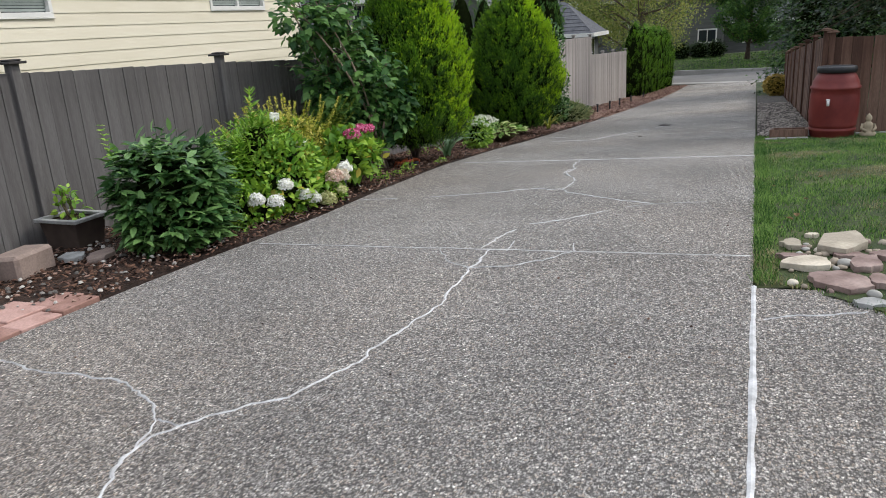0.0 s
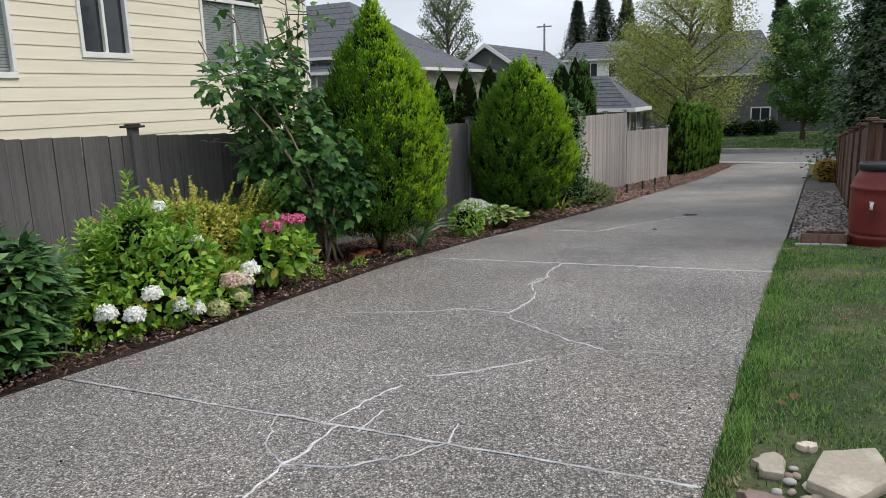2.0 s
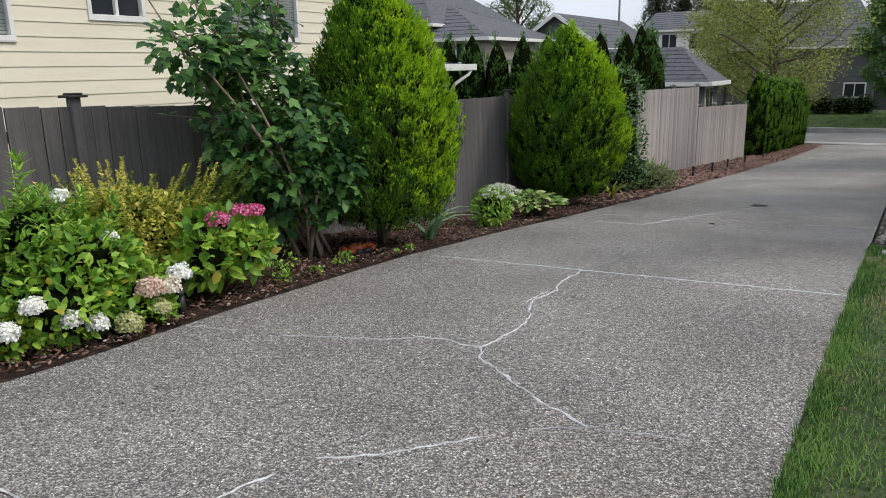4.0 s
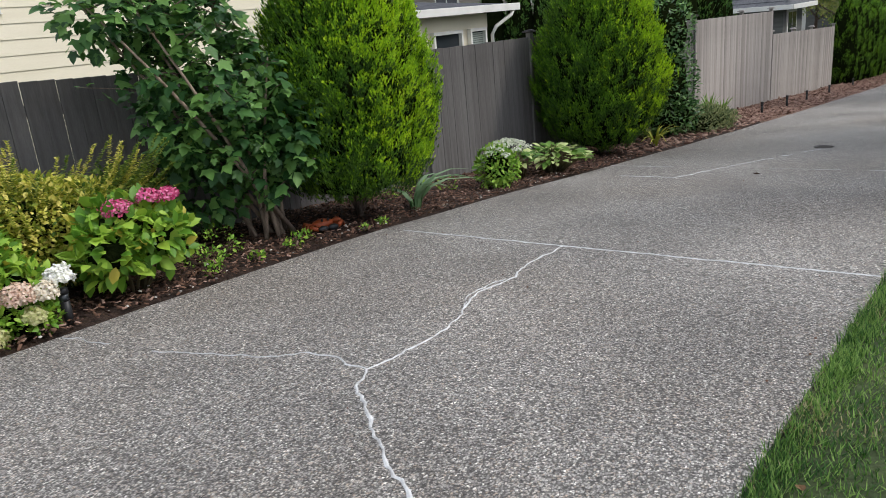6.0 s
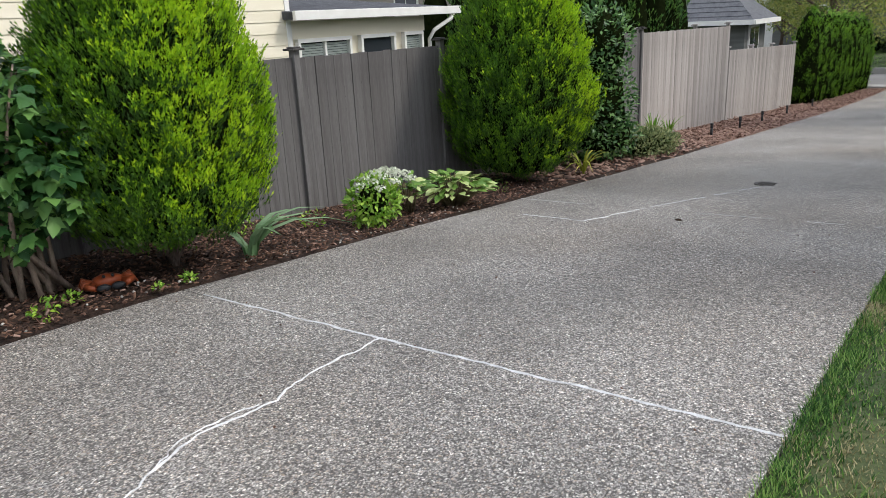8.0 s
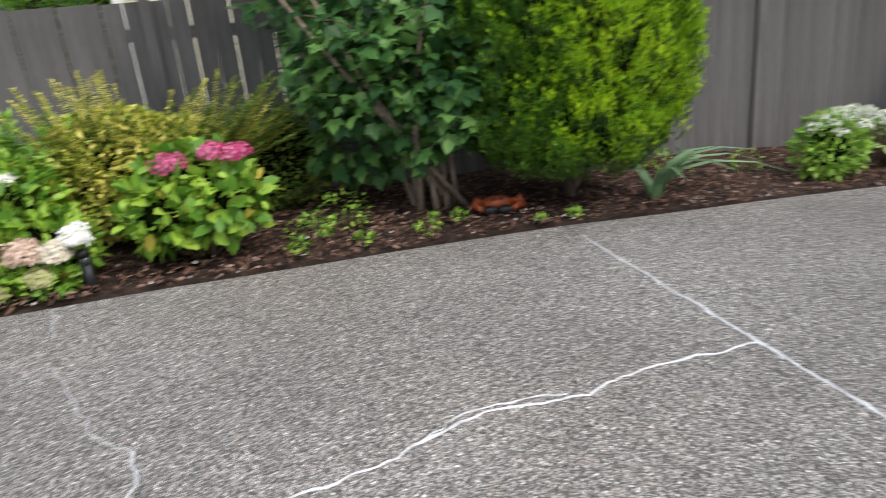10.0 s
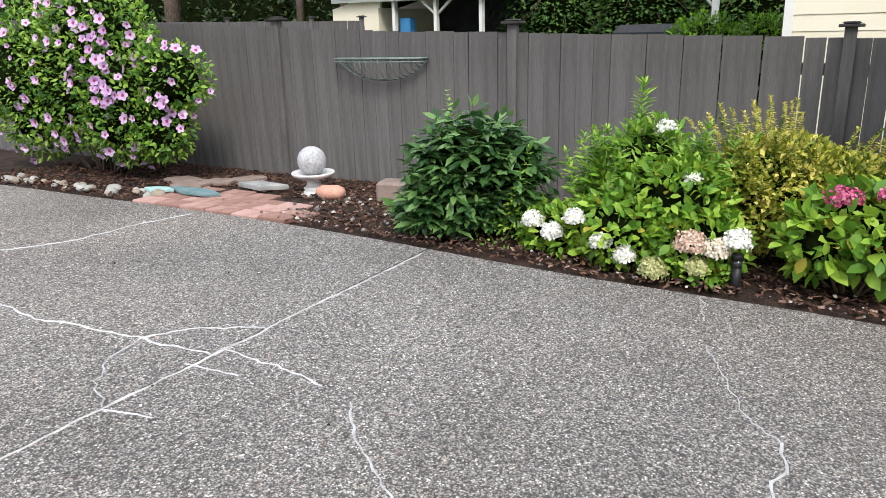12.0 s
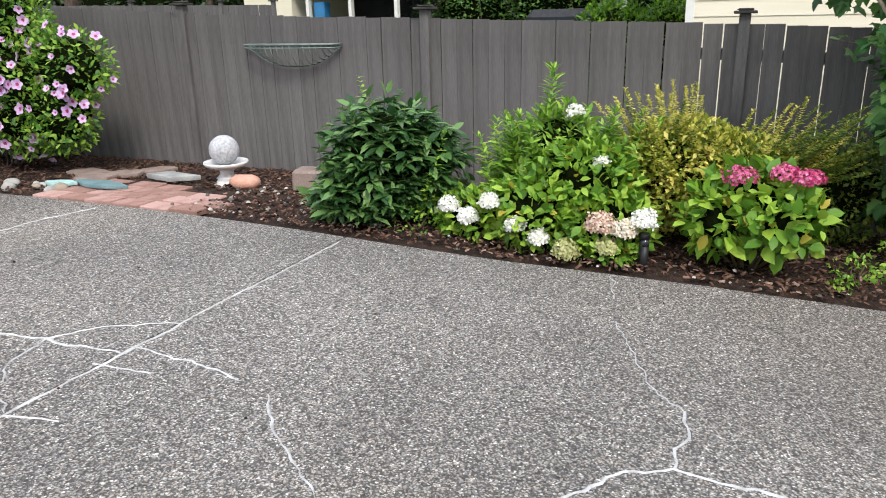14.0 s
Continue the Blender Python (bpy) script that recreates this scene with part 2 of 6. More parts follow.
BLACK_PLASTIC = material("black_plastic", [(0.012, 0.012, 0.013), (0.025, 0.025, 0.027)], 8, 4, 0.45, 0.1)
BARREL_RED = material("dull_red_plastic", [(0.1, 0.014, 0.012), (0.14, 0.022, 0.018), (0.18, 0.033, 0.027)], 3, 6, 0.5, 0.12, 30, 0.003, 0.08, 60)
STONE_WHITE = material("white_cast_stone", [(0.5, 0.49, 0.47), (0.62, 0.61, 0.59), (0.7, 0.69, 0.67)], 6, 6, 0.75, 0.25, 60, 0.003, 0.06, 70)
STONE_GREY = material("speckled_grey_stone", [(0.3, 0.3, 0.31), (0.42, 0.42, 0.43), (0.55, 0.55, 0.56)], 40, 5, 0.6, 0.2, 90, 0.002, 0.1, 120)
SLATE = material("grey_slate", [(0.2, 0.2, 0.19), (0.3, 0.3, 0.285), (0.38, 0.38, 0.36)], 6, 6, 0.8, 0.4, 30, 0.004, 0.1, 60)
TEAL_SLATE = material("blue_green_slate", [(0.1, 0.17, 0.18), (0.17, 0.26, 0.27)], 6, 6, 0.7, 0.4, 30, 0.004, 0.1, 60)
SALMON = material("salmon_pink_rock", [(0.5, 0.24, 0.17), (0.62, 0.36, 0.27)], 8, 6, 0.8, 0.5, 30, 0.008, 0.1, 60)
WIRE = material("verdigris_wire", [(0.13, 0.17, 0.15), (0.22, 0.27, 0.24)], 10, 4, 0.6, 0.2, metal=0.4)
CLAY_ORANGE = material("orange_glazed_clay", [(0.2, 0.04, 0.014), (0.33, 0.075, 0.025)], 8, 5, 0.45, 0.3, 40, 0.004, 0.1, 60)
IRON = material("cast_iron", [(0.05, 0.045, 0.04), (0.09, 0.08, 0.075)], 10, 5, 0.6, 0.4, metal=0.6)


def leafage(name, colors, amount=0.8, rough=0.5, trans=0.3, scale=2.0, spec=0.35):
    return material(name, colors, scale, 3, rough, 0, random_from="island", random_amount=amount, translucent=trans, spec=spec)


# Thuja sprays: golden pigment, with sunlit and shaded tones put into the colours
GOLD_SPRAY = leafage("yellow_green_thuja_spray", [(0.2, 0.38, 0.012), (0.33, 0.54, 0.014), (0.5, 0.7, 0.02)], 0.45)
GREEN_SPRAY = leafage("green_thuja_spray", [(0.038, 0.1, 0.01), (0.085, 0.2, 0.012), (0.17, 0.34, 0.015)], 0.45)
HEDGE_SPRAY = leafage("fresh_green_thuja_spray", [(0.09, 0.21, 0.02), (0.16, 0.33, 0.03), (0.24, 0.43, 0.05)], 0.45)
# Near-black filler inside crowns: the shade between leaves, painted as colour
CORE = material("inner_shade", [(0.004, 0.007, 0.002), (0.011, 0.015, 0.005)], 12, 5, 1.0, 0.8, 30, 0.03, spec=0.0)
MAPLE_LEAF = leafage("deep_green_maple_leaf", [(0.024, 0.08, 0.02), (0.056, 0.15, 0.032), (0.14, 0.28, 0.065)])
RHODO_LEAF = leafage("dark_glossy_leaf", [(0.03, 0.085, 0.024), (0.072, 0.165, 0.042), (0.16, 0.29, 0.09)], rough=0.38, spec=0.35)
BRIGHT_LEAF = leafage("bright_green_leaf", [(0.12, 0.26, 0.025), (0.21, 0.39, 0.04), (0.33, 0.5, 0.07)])
HYDRANGEA_LEAF = leafage("hydrangea_leaf", [(0.1, 0.23, 0.022), (0.19, 0.35, 0.035), (0.32, 0.48, 0.055)])
YELLOW_LEAF = leafage("yellowing_leaf", [(0.38, 0.34, 0.04), (0.5, 0.42, 0.06)])
BARBERRY_LEAF = leafage("yellow_olive_leaf", [(0.24, 0.29, 0.03), (0.5, 0.49, 0.07), (0.72, 0.63, 0.16)])
OLIVE_LEAF = leafage("olive_green_leaf", [(0.06, 0.12, 0.015), (0.13, 0.2, 0.025), (0.26, 0.31, 0.045)])
ROSE_LEAF = leafage("hibiscus_leaf", [(0.055, 0.15, 0.016), (0.14, 0.29, 0.03), (0.29, 0.45, 0.06)])
LILY_LEAF = leafage("blue_green_strap_leaf", [(0.1, 0.19, 0.08), (0.2, 0.31, 0.16), (0.33, 0.44, 0.27)])
HOSTA_LEAF = leafage("variegated_hosta_leaf", [(0.09, 0.19, 0.03), (0.22, 0.36, 0.07), (0.5, 0.56, 0.24)])
DEEP_CEDAR = leafage("deep_green_cedar_spray", [(0.012, 0.038, 0.01), (0.03, 0.08, 0.018), (0.07, 0.15, 0.03)])
CEDAR_SPRAY = leafage("dark_cedar_spray", [(0.035, 0.1, 0.022), (0.075, 0.175, 0.034), (0.135, 0.26, 0.05)])
FIR_SPRAY = leafage("blue_green_fir_needles", [(0.01, 0.026, 0.011), (0.024, 0.046, 0.019), (0.05, 0.07, 0.027)])
# Deep spray colour: carries the shade between tufts
SHADED_SPRAY = leafage("shaded_thuja_spray", [(0.02, 0.055, 0.007), (0.04, 0.1, 0.01), (0.07, 0.15, 0.013)])
STREET_LEAF = leafage("street_maple_leaf", [(0.13, 0.19, 0.035), (0.24, 0.3, 0.06), (0.38, 0.38, 0.1)])
BIRCH_LEAF = leafage("pale_birch_leaf", [(0.09, 0.14, 0.05), (0.17, 0.22, 0.09)])
WOODS_LEAF = leafage("shaded_woods_leaf", [(0.012, 0.03, 0.01), (0.03, 0.06, 0.018), (0.06, 0.1, 0.03)])
JUNIPER_LEAF = leafage("grey_green_juniper", [(0.1, 0.145, 0.055), (0.19, 0.235, 0.095), (0.31, 0.33, 0.15)])
GOLDEN_SHRUB = leafage("golden_barberry_leaf", [(0.28, 0.19, 0.03), (0.45, 0.32, 0.06)])
PETAL_WHITE = leafage("white_petal", [(0.8, 0.8, 0.68), (0.88, 0.87, 0.8), (0.9, 0.89, 0.86)], trans=0.2)
PETAL_GREENISH = leafage("greenish_cream_petal", [(0.42, 0.44, 0.17), (0.6, 0.58, 0.3)], trans=0.2)
PETAL_BLUSH = leafage("blush_cream_petal", [(0.62, 0.42, 0.32), (0.75, 0.6, 0.48)], trans=0.2)
PETAL_CREAM = leafage("cream_petal", [(0.7, 0.6, 0.45), (0.82, 0.76, 0.64)], trans=0.2)
PETAL_PINK = leafage("magenta_pink_petal", [(0.5, 0.05, 0.16), (0.66, 0.12, 0.28), (0.75, 0.25, 0.4)], trans=0.2)
PETAL_LILAC = leafage("lilac_pink_petal", [(0.48, 0.26, 0.52), (0.62, 0.42, 0.66), (0.74, 0.57, 0.76)], trans=0.25)
PETAL_EYE = leafage("crimson_flower_eye", [(0.3, 0.02, 0.1), (0.4, 0.04, 0.14)], trans=0.1)
SEDUM_PETAL = leafage("pale_sedum_flower", [(0.55, 0.58, 0.44), (0.74, 0.75, 0.64)], trans=0.2)

# ---- terrain ----
PROFILE_Y = (-40.0, 0.0, 2.75, 4.5, 7.0, 9.45, 13.4, 16.4, 24.0, 34.0, 42.0, 49.0, 60.0)
PROFILE_Z = (0.12, 0.12, 0.09, 0.055, -0.05, -0.21, -0.56, -0.78, -1.3, -2.0, -2.45, -2.78, -2.85)


def gz(x, y):
    """Height of the drive's surface: falls to the street and leans to the fence."""
    return float(np.interp(y, PROFILE_Y, PROFILE_Z)) + 0.036 * min(4.0, max(-6.0, x))


# ---- mesh helpers ----
def link_mesh(name, bm, mat, parent=None, label=""):
    me = bpy.data.meshes.new(name)
    bm.to_mesh(me)
    bm.free()
    for m in mat if isinstance(mat, (list, tuple)) else [mat]:
        me.materials.append(m)
    ob = new(name, me)
    if parent is not None:
        ob.parent = parent
    return tagged(ob, label)


def part(name, bm, mat, parent, label=""):
    return link_mesh(name, bm, mat, parent, label)


def thing(name, label, category, m=None, group="", kind=""):
    ob = new(name)
    if m is not None:
        ob.matrix_basis = m
    return tagged(ob, label, category, group, kind)


def raw_mesh(name, verts, faces, mat, parent=None, label="", slots=None):
    me = bpy.data.meshes.new(name)
    me.from_pydata(verts, [], faces)
    for m in mat if isinstance(mat, (list, tuple)) else [mat]:
        me.materials.append(m)
    if slots is not None:
        me.polygons.foreach_set("material_index", slots)
    ob = new(name, me)
    if parent is not None:
        ob.parent = parent
    return tagged(ob, label)


def box(bm, x0, x1, y0, y1, z0, z1, bevel=0.0):
    g = bmesh.ops.create_cube(bm, size=1.0)["verts"]
    bmesh.ops.scale(bm, vec=(x1 - x0, y1 - y0, z1 - z0), verts=g)
    bmesh.ops.translate(bm, vec=((x0 + x1) / 2, (y0 + y1) / 2, (z0 + z1) / 2), verts=g)
    if bevel:
        es = list({e for v in g for e in v.link_edges})
        bmesh.ops.bevel(bm, geom=es, offset=bevel, segments=1, affect="EDGES", profile=0.5)


def boxed(*a, **k):
    bm = bmesh.new()
    box(bm, *a, **k)
    return bm


def lathe(bm, prof, seg=24, cx=0.0, cy=0.0):
    """A solid of revolution from (radius, height) pairs."""
    rings = []
    for r, z in prof:
        rings.append([bm.verts.new((cx + r * math.cos(2 * math.pi * k / seg), cy + r * math.sin(2 * math.pi * k / seg), z)) for k in range(seg)])
    for a, b in zip(rings, rings[1:]):
        for k in range(seg):
            f = bm.faces.new((a[k], a[(k + 1) % seg], b[(k + 1) % seg], b[k]))
            f.smooth = True
    bm.faces.new(rings[0][::-1])
    bm.faces.new(rings[-1])


def tube(bm, pts, radii, seg=6):
    """A tapered tube along points."""
    rings = []
    for i, p in enumerate(pts):
        a = Vector(pts[max(i - 1, 0)])
        b = Vector(pts[min(i + 1, len(pts) - 1)])
        q = (b - a).to_track_quat("Z", "Y")
        r = radii[i] if isinstance(radii, (list, tuple)) else radii
        rings.append([bm.verts.new(Vector(p) + q @ Vector((r * math.cos(2 * math.pi * k / seg), r * math.sin(2 * math.pi * k / seg), 0))) for k in range(seg)])
    for a, b in zip(rings, rings[1:]):
        for k in range(seg):
            f = bm.faces.new((a[k], a[(k + 1) % seg], b[(k + 1) % seg], b[k]))
            f.smooth = True
    bm.faces.new(rings[0][::-1])
    bm.faces.new(rings[-1])


def lump(bm, r, seed, rough=0.25, sub=2, flat=1.0):
    """A rounded uneven stone."""
    g = bmesh.ops.create_icosphere(bm, subdivisions=sub, radius=1.0)["verts"]
    for v in g:
        d = v.co.normalized()
        k = 1 + rough * noise.noise(d * 1.3 + Vector((seed * 7.1, seed * 3.3, seed))) + rough * 0.4 * noise.noise(d * 3.1 + Vector((seed, 1, 2)))
        v.co = Vector((d.x * r[0], d.y * r[1], d.z * r[2] * flat)) * k
    for f in bm.faces:
        f.smooth = True


# ---- leaves ----
# Templates: points (across, along, up) and faces
LEAF_SIMPLE = ([(0, 0, 0), (0.5, 0.45, 0.12), (0, 1, -0.1), (-0.5, 0.45, 0.12)], [(0, 1, 2), (0, 2, 3)])
LEAF_BROAD = ([(0, 0, 0), (0, 0.36, -0.05), (0, 0.72, -0.06), (0, 1, -0.2), (0.42, 0.28, 0.1), (0.4, 0.64, 0.06), (-0.42, 0.28, 0.1), (-0.4, 0.64, 0.06)],
              [(0, 4, 1), (1, 4, 5, 2), (2, 5, 3), (0, 1, 6), (1, 2, 7, 6), (2, 3, 7)])
LEAF_MAPLE = ([(0, 0.15, -0.03), (0, 0, 0), (0.26, -0.06, 0.02), (0.33, 0.17, 0.05), (0.57, 0.44, -0.08), (0.31, 0.5, 0.04), (0.24, 0.7, 0.0), (0, 1, -0.14),
               (-0.24, 0.7, 0.0), (-0.31, 0.5, 0.04), (-0.57, 0.44, -0.08), (-0.33, 0.17, 0.05), (-0.26, -0.06, 0.02)],
              [(0, k, k + 1) for k in range(1, 12)] + [(0, 12, 1)])
SPRAY = ([(0, 0, 0), (0.12, 0.5, 0.05), (0.5, 0.72, 0.12), (0.16, 0.72, 0.0), (0.04, 1.0, -0.05), (-0.16, 0.72, 0.0), (-0.5, 0.68, 0.12), (-0.12, 0.48, 0.05)],
         [(0, 1, 7), (1, 2, 3), (1, 3, 5, 7), (3, 4, 5), (7, 5, 6)])
BLADE = ([(0.5, 0, 0), (-0.5, 0, 0), (-0.3, 0.55, 0.06), (0.3, 0.55, 0.06), (0, 1, 0.25)], [(0, 3, 2, 1), (2, 3, 4)])
PETAL = ([(0, 0, 0), (0.5, 0.55, 0.1), (0.2, 1, 0.0), (-0.2, 1, 0.0), (-0.5, 0.55, 0.1)], [(0, 1, 2), (0, 2, 3), (0, 3, 4)])


def unit(a):
    return a / np.maximum(np.linalg.norm(a, axis=1, keepdims=True), 1e-9)


def scatter(name, template, pos, along, up, length, width, mat, parent=None, label="", slots=None):
    """Many leaves of one shape as one mesh, each an island."""
    tv, tf = np.array(template[0], float), template[1]
    pos, along, up = np.asarray(pos, float), unit(np.asarray(along, float)), np.asarray(up, float)
    n, k = len(pos), len(tv)
    side = unit(np.cross(along, up))
    up = np.cross(side, along)
    length, width = np.broadcast_to(length, n)[:, None, None], np.broadcast_to(width, n)[:, None, None]
    v = pos[:, None] + side[:, None] * tv[None, :, :1] * width + along[:, None] * tv[None, :, 1:2] * length + up[:, None] * tv[None, :, 2:] * width
    v = v.reshape(-1, 3)
    sizes = np.array([len(f) for f in tf])
    loops = np.concatenate([np.array(f) for f in tf])
    me = bpy.data.meshes.new(name)
    me.vertices.add(n * k)
    me.vertices.foreach_set("co", v.ravel())
    me.loops.add(n * len(loops))
    me.loops.foreach_set("vertex_index", (np.arange(n)[:, None] * k + loops[None]).ravel().astype(np.int32))
    me.polygons.add(n * len(tf))
    starts = np.concatenate([[0], np.cumsum(sizes)[:-1]])
    me.polygons.foreach_set("loop_start", (np.arange(n)[:, None] * len(loops) + starts[None]).ravel().astype(np.int32))
    for m in mat if isinstance(mat, (list, tuple)) else [mat]:
        me.materials.append(m)
    if slots is not None:
        me.polygons.foreach_set("material_index", np.repeat(np.asarray(slots, np.int32), len(tf)))
    me.update(calc_edges=True)
    ob = new(name, me)
    if parent is not None:
        ob.parent = parent
    return tagged(ob, label)


def rng(seed):
    return np.random.default_rng(seed)


def sphere_points(g, n):
    return unit(g.normal(size=(n, 3)))


def bush_points(g, n, lumps, shell=0.35):
    """Points and outward directions on the skins of several ellipsoid lumps: rows of (x, y, z, rx, ry, rz)."""
    lumps = np.array(lumps, float)
    w = (lumps[:, 3] * lumps[:, 4] + lumps[:, 4] * lumps[:, 5] + lumps[:, 3] * lumps[:, 5])
    k = g.choice(len(lumps), n, p=w / w.sum())
    d = sphere_points(g, n)
    r = 1 - shell * g.random(n) ** 1.5
    p = lumps[k, :3] + d * lumps[k, 3:] * r[:, None]
    out = unit(d / lumps[k, 3:])
    return p, out


# ---- ground, street ----
GRAVEL_BASE = material("grey_gravel_bed", [(0.035, 0.031, 0.027), (0.075, 0.068, 0.06), (0.16, 0.145, 0.13)], 22, 4, 0.9, 0.9, 30, 0.02, 0.3, 70)
def sheet(name, xs, ys, height, mat, label, category, jitter=0.0, thick=0.0, seed=3):
    verts, faces = [], []
    for y in ys:
        for x in xs:
            verts.append((x, y, height(x, y) + jitter * noise.noise(Vector((x * 2.3, y * 2.3, seed))) + jitter * 0.5 * noise.noise(Vector((x * 7, y * 7, seed)))))
    w = len(xs)
    for j in range(len(ys) - 1):
        for i in range(w - 1):
            a = j * w + i
            faces.append((a, a + 1, a + w + 1, a + w))
    ob = raw_mesh(name, verts, faces, mat)
    for p in ob.data.polygons:
        p.use_smooth = True
    return tagged(ob, label, category, kind="structure")


def span(a, b, step):
    return list(np.linspace(a, b, max(2, int(round((b - a) / step)) + 1)))


YS = span(-40, -2, 4) + span(-1, 50, 0.75) + span(52, 160, 6) + [400, 900]
sheet("ground", [-900, -300] + span(-70, 70, 4) + [300, 900], YS, lambda x, y: gz(x, y) - 0.09, LAWN_SOIL, "dull green and brown earth under the gardens", "ground")
sheet("flower_bed", span(-5.74, -3.6, 0.11), span(-3.5, 21.5, 0.14), lambda x, y: gz(x, y) - 0.03 + 0.03 * min(1, max(0, (-3.95 - x) * 3)), SOIL,
      "dark bark-mulched soil along the fence", "flower bed", 0.03)
sheet("mulch_bed", span(-5.74, -3.75, 0.2), span(21.5, 48.0, 0.25), lambda x, y: gz(x, y) + 0.02 * min(1, max(0, (-4.1 - x) * 3)) - 0.01, RED_MULCH,
      "reddish bark mulch strip beside the drive", "flower bed", 0.04)
sheet("lawn", span(0.06, 9.0, 0.3), span(4.05, 12.45, 0.3), lambda x, y: gz(x, y) - 0.012 + 0.012 * min(1, (x - 0.06) * 3), LAWN_SOIL, "short green lawn with dry patches", "lawn", 0.012)
sheet("gravel_bed", span(0.08, 0.95, 0.15), span(12.6, 31.0, 0.3), lambda x, y: gz(x, y) - 0.015, GRAVEL_BASE, "grey gravel strip beside a brown fence", "gravel", 0.02)
sheet("road", span(-70, 70, 5), span(49.0, 57.6, 1), lambda x, y: gz(x, y) - 0.05, ROADWAY, "grey asphalt street across the drive's end", "road")
sheet("verge", span(-70, 70, 5), span(57.8, 70, 1.0), lambda x, y: gz(x, y) + 0.08 + 0.05 * max(0, y - 58), LAWN_SOIL, "mown green verge across the street", "lawn", 0.02)
bm = bmesh.new()
box(bm, -70, 70, 57.6, 57.8, -3.2, -2.7, 0.02)
tagged(link_mesh("kerb", bm, KERB), "pale concrete kerb along the street", "kerb", kind="structure")
bm = bmesh.new()
box(bm, -5.2, 0.9, 48.0, 49.0, -3.2, -2.8, 0.02)
tagged(link_mesh("pavement", bm, KERB), "pale concrete apron between drive and street", "pavement", kind="structure")

# ---- driveway: slabs with recessed joints ----
drive = thing("driveway", "grey exposed aggregate concrete drive with white-sealed cracks", "driveway", kind="structure")


def left_edge(y):
    """The bed side of the drive, bowing gently in and out."""
    return float(np.interp(y, (1.0, 3.1, 4.6, 5.8, 6.5, 8.0, 9.5, 10.5, 12.0, 14.5, 19.0, 24.0), (-3.84, -3.83, -3.72, -3.69, -3.72, -3.83, -3.92, -3.95, -4.03, -4.0, -3.84, -3.78))) + 0.008 * math.sin(y * 2.7)


def slab(y0, y1, x0=None, x1=0.05, sy=0.0):
    """One cast slab; sy skews its joints across the drive."""
    ys = span(y0 + 0.006, y1 - 0.006, 0.4)
    verts, faces = [], []
    n = 13
    for y in ys:
        a = left_edge(y) if x0 is None else x0
        for k in range(n):
            x = a + (x1 - a) * k / (n - 1)
            yy = y + sy * (x + 1.8)
            verts.append((x, yy, gz(x, yy)))
    m = len(ys)
    for j in range(m - 1):
        for i in range(n - 1):
            p = j * n + i
            faces.append((p, p + 1, p + n + 1, p + n))
    rim = [i for i in range(n)] + [j * n + n - 1 for j in range(1, m)] + [(m - 1) * n + i for i in range(n - 2, -1, -1)] + [j * n for j in range(m - 2, 0, -1)]
    low = len(verts)
    for i in rim:
        x, y, z = verts[i]
        verts.append((x, y, z - 0.1))
    for k in range(len(rim)):
        q = (k + 1) % len(rim)
        faces.append((rim[k], low + k, low + q, rim[q]))
    return raw_mesh("slab", verts, faces, CONCRETE, drive)


for y0, y1 in ((-6.0, -2.2), (-2.2, 4.6), (4.6, 9.43), (9.43, 14.2), (14.2, 19.0), (19.0, 23.8), (23.8, 28.6), (28.6, 33.4), (33.4, 38.2), (38.2, 43.0), (43.0, 48.0)):
    slab(y0, y1)
slab(-6.0, 4.0, 0.054, 5.2)


def ribbon(name, pts, width, mat, seed, parent, wander=0.02, step=0.035, lift=0.0035, gaps=0.0):
    """A narrow uneven band of filler that follows the drive's surface through a few turning points."""
    g = random.Random(seed)
    line = []
    for (ax, ay), (bx, by) in zip(pts, pts[1:]):
        d = math.hypot(bx - ax, by - ay)
        k = max(1, int(d / step))
        for i in range(k):
            f = i / k
            x, y = ax + (bx - ax) * f, ay + (by - ay) * f
            w = wander * math.sin(math.pi * f) if k > 2 else 0
            nx, ny = -(by - ay) / d, (bx - ax) / d
            o = w * 2 * noise.noise(Vector((x * 6, y * 6, seed))) + wander * 0.6 * noise.noise(Vector((x * 21, y * 21, seed))) + wander * 0.4 * g.uniform(-1, 1)
            line.append((x + nx * o, y + ny * o))
    line.append(pts[-1])
    verts, faces = [], []
    for i, (x, y) in enumerate(line):
        a, b = line[max(0, i - 1)], line[min(len(line) - 1, i + 1)]
        d = math.hypot(b[0] - a[0], b[1] - a[1]) or 1
        nx, ny = -(b[1] - a[1]) / d, (b[0] - a[0]) / d
        w = width * (0.5 + 0.5 * abs(noise.noise(Vector((x * 9, y * 9, 5 + seed)))) * 2) * (0.85 + 0.3 * g.random()) / 2
        for s in (-1, 0, 1):
            px, py = x + nx * w * s, y + ny * w * s
            verts.append((px, py, gz(px, py) + lift + (0.002 if s == 0 else -0.003)))
    for i in range(len(line) - 1):
        x, y = line[i]
        if gaps and noise.noise(Vector((x * 2.7, y * 2.7, 9 + seed))) > 0.5 - gaps:
            continue
        for k in (0, 1):
            p = i * 3 + k
            faces.append((p, p + 3, p + 4, p + 1))
    return raw_mesh(name, verts, faces, mat, parent)


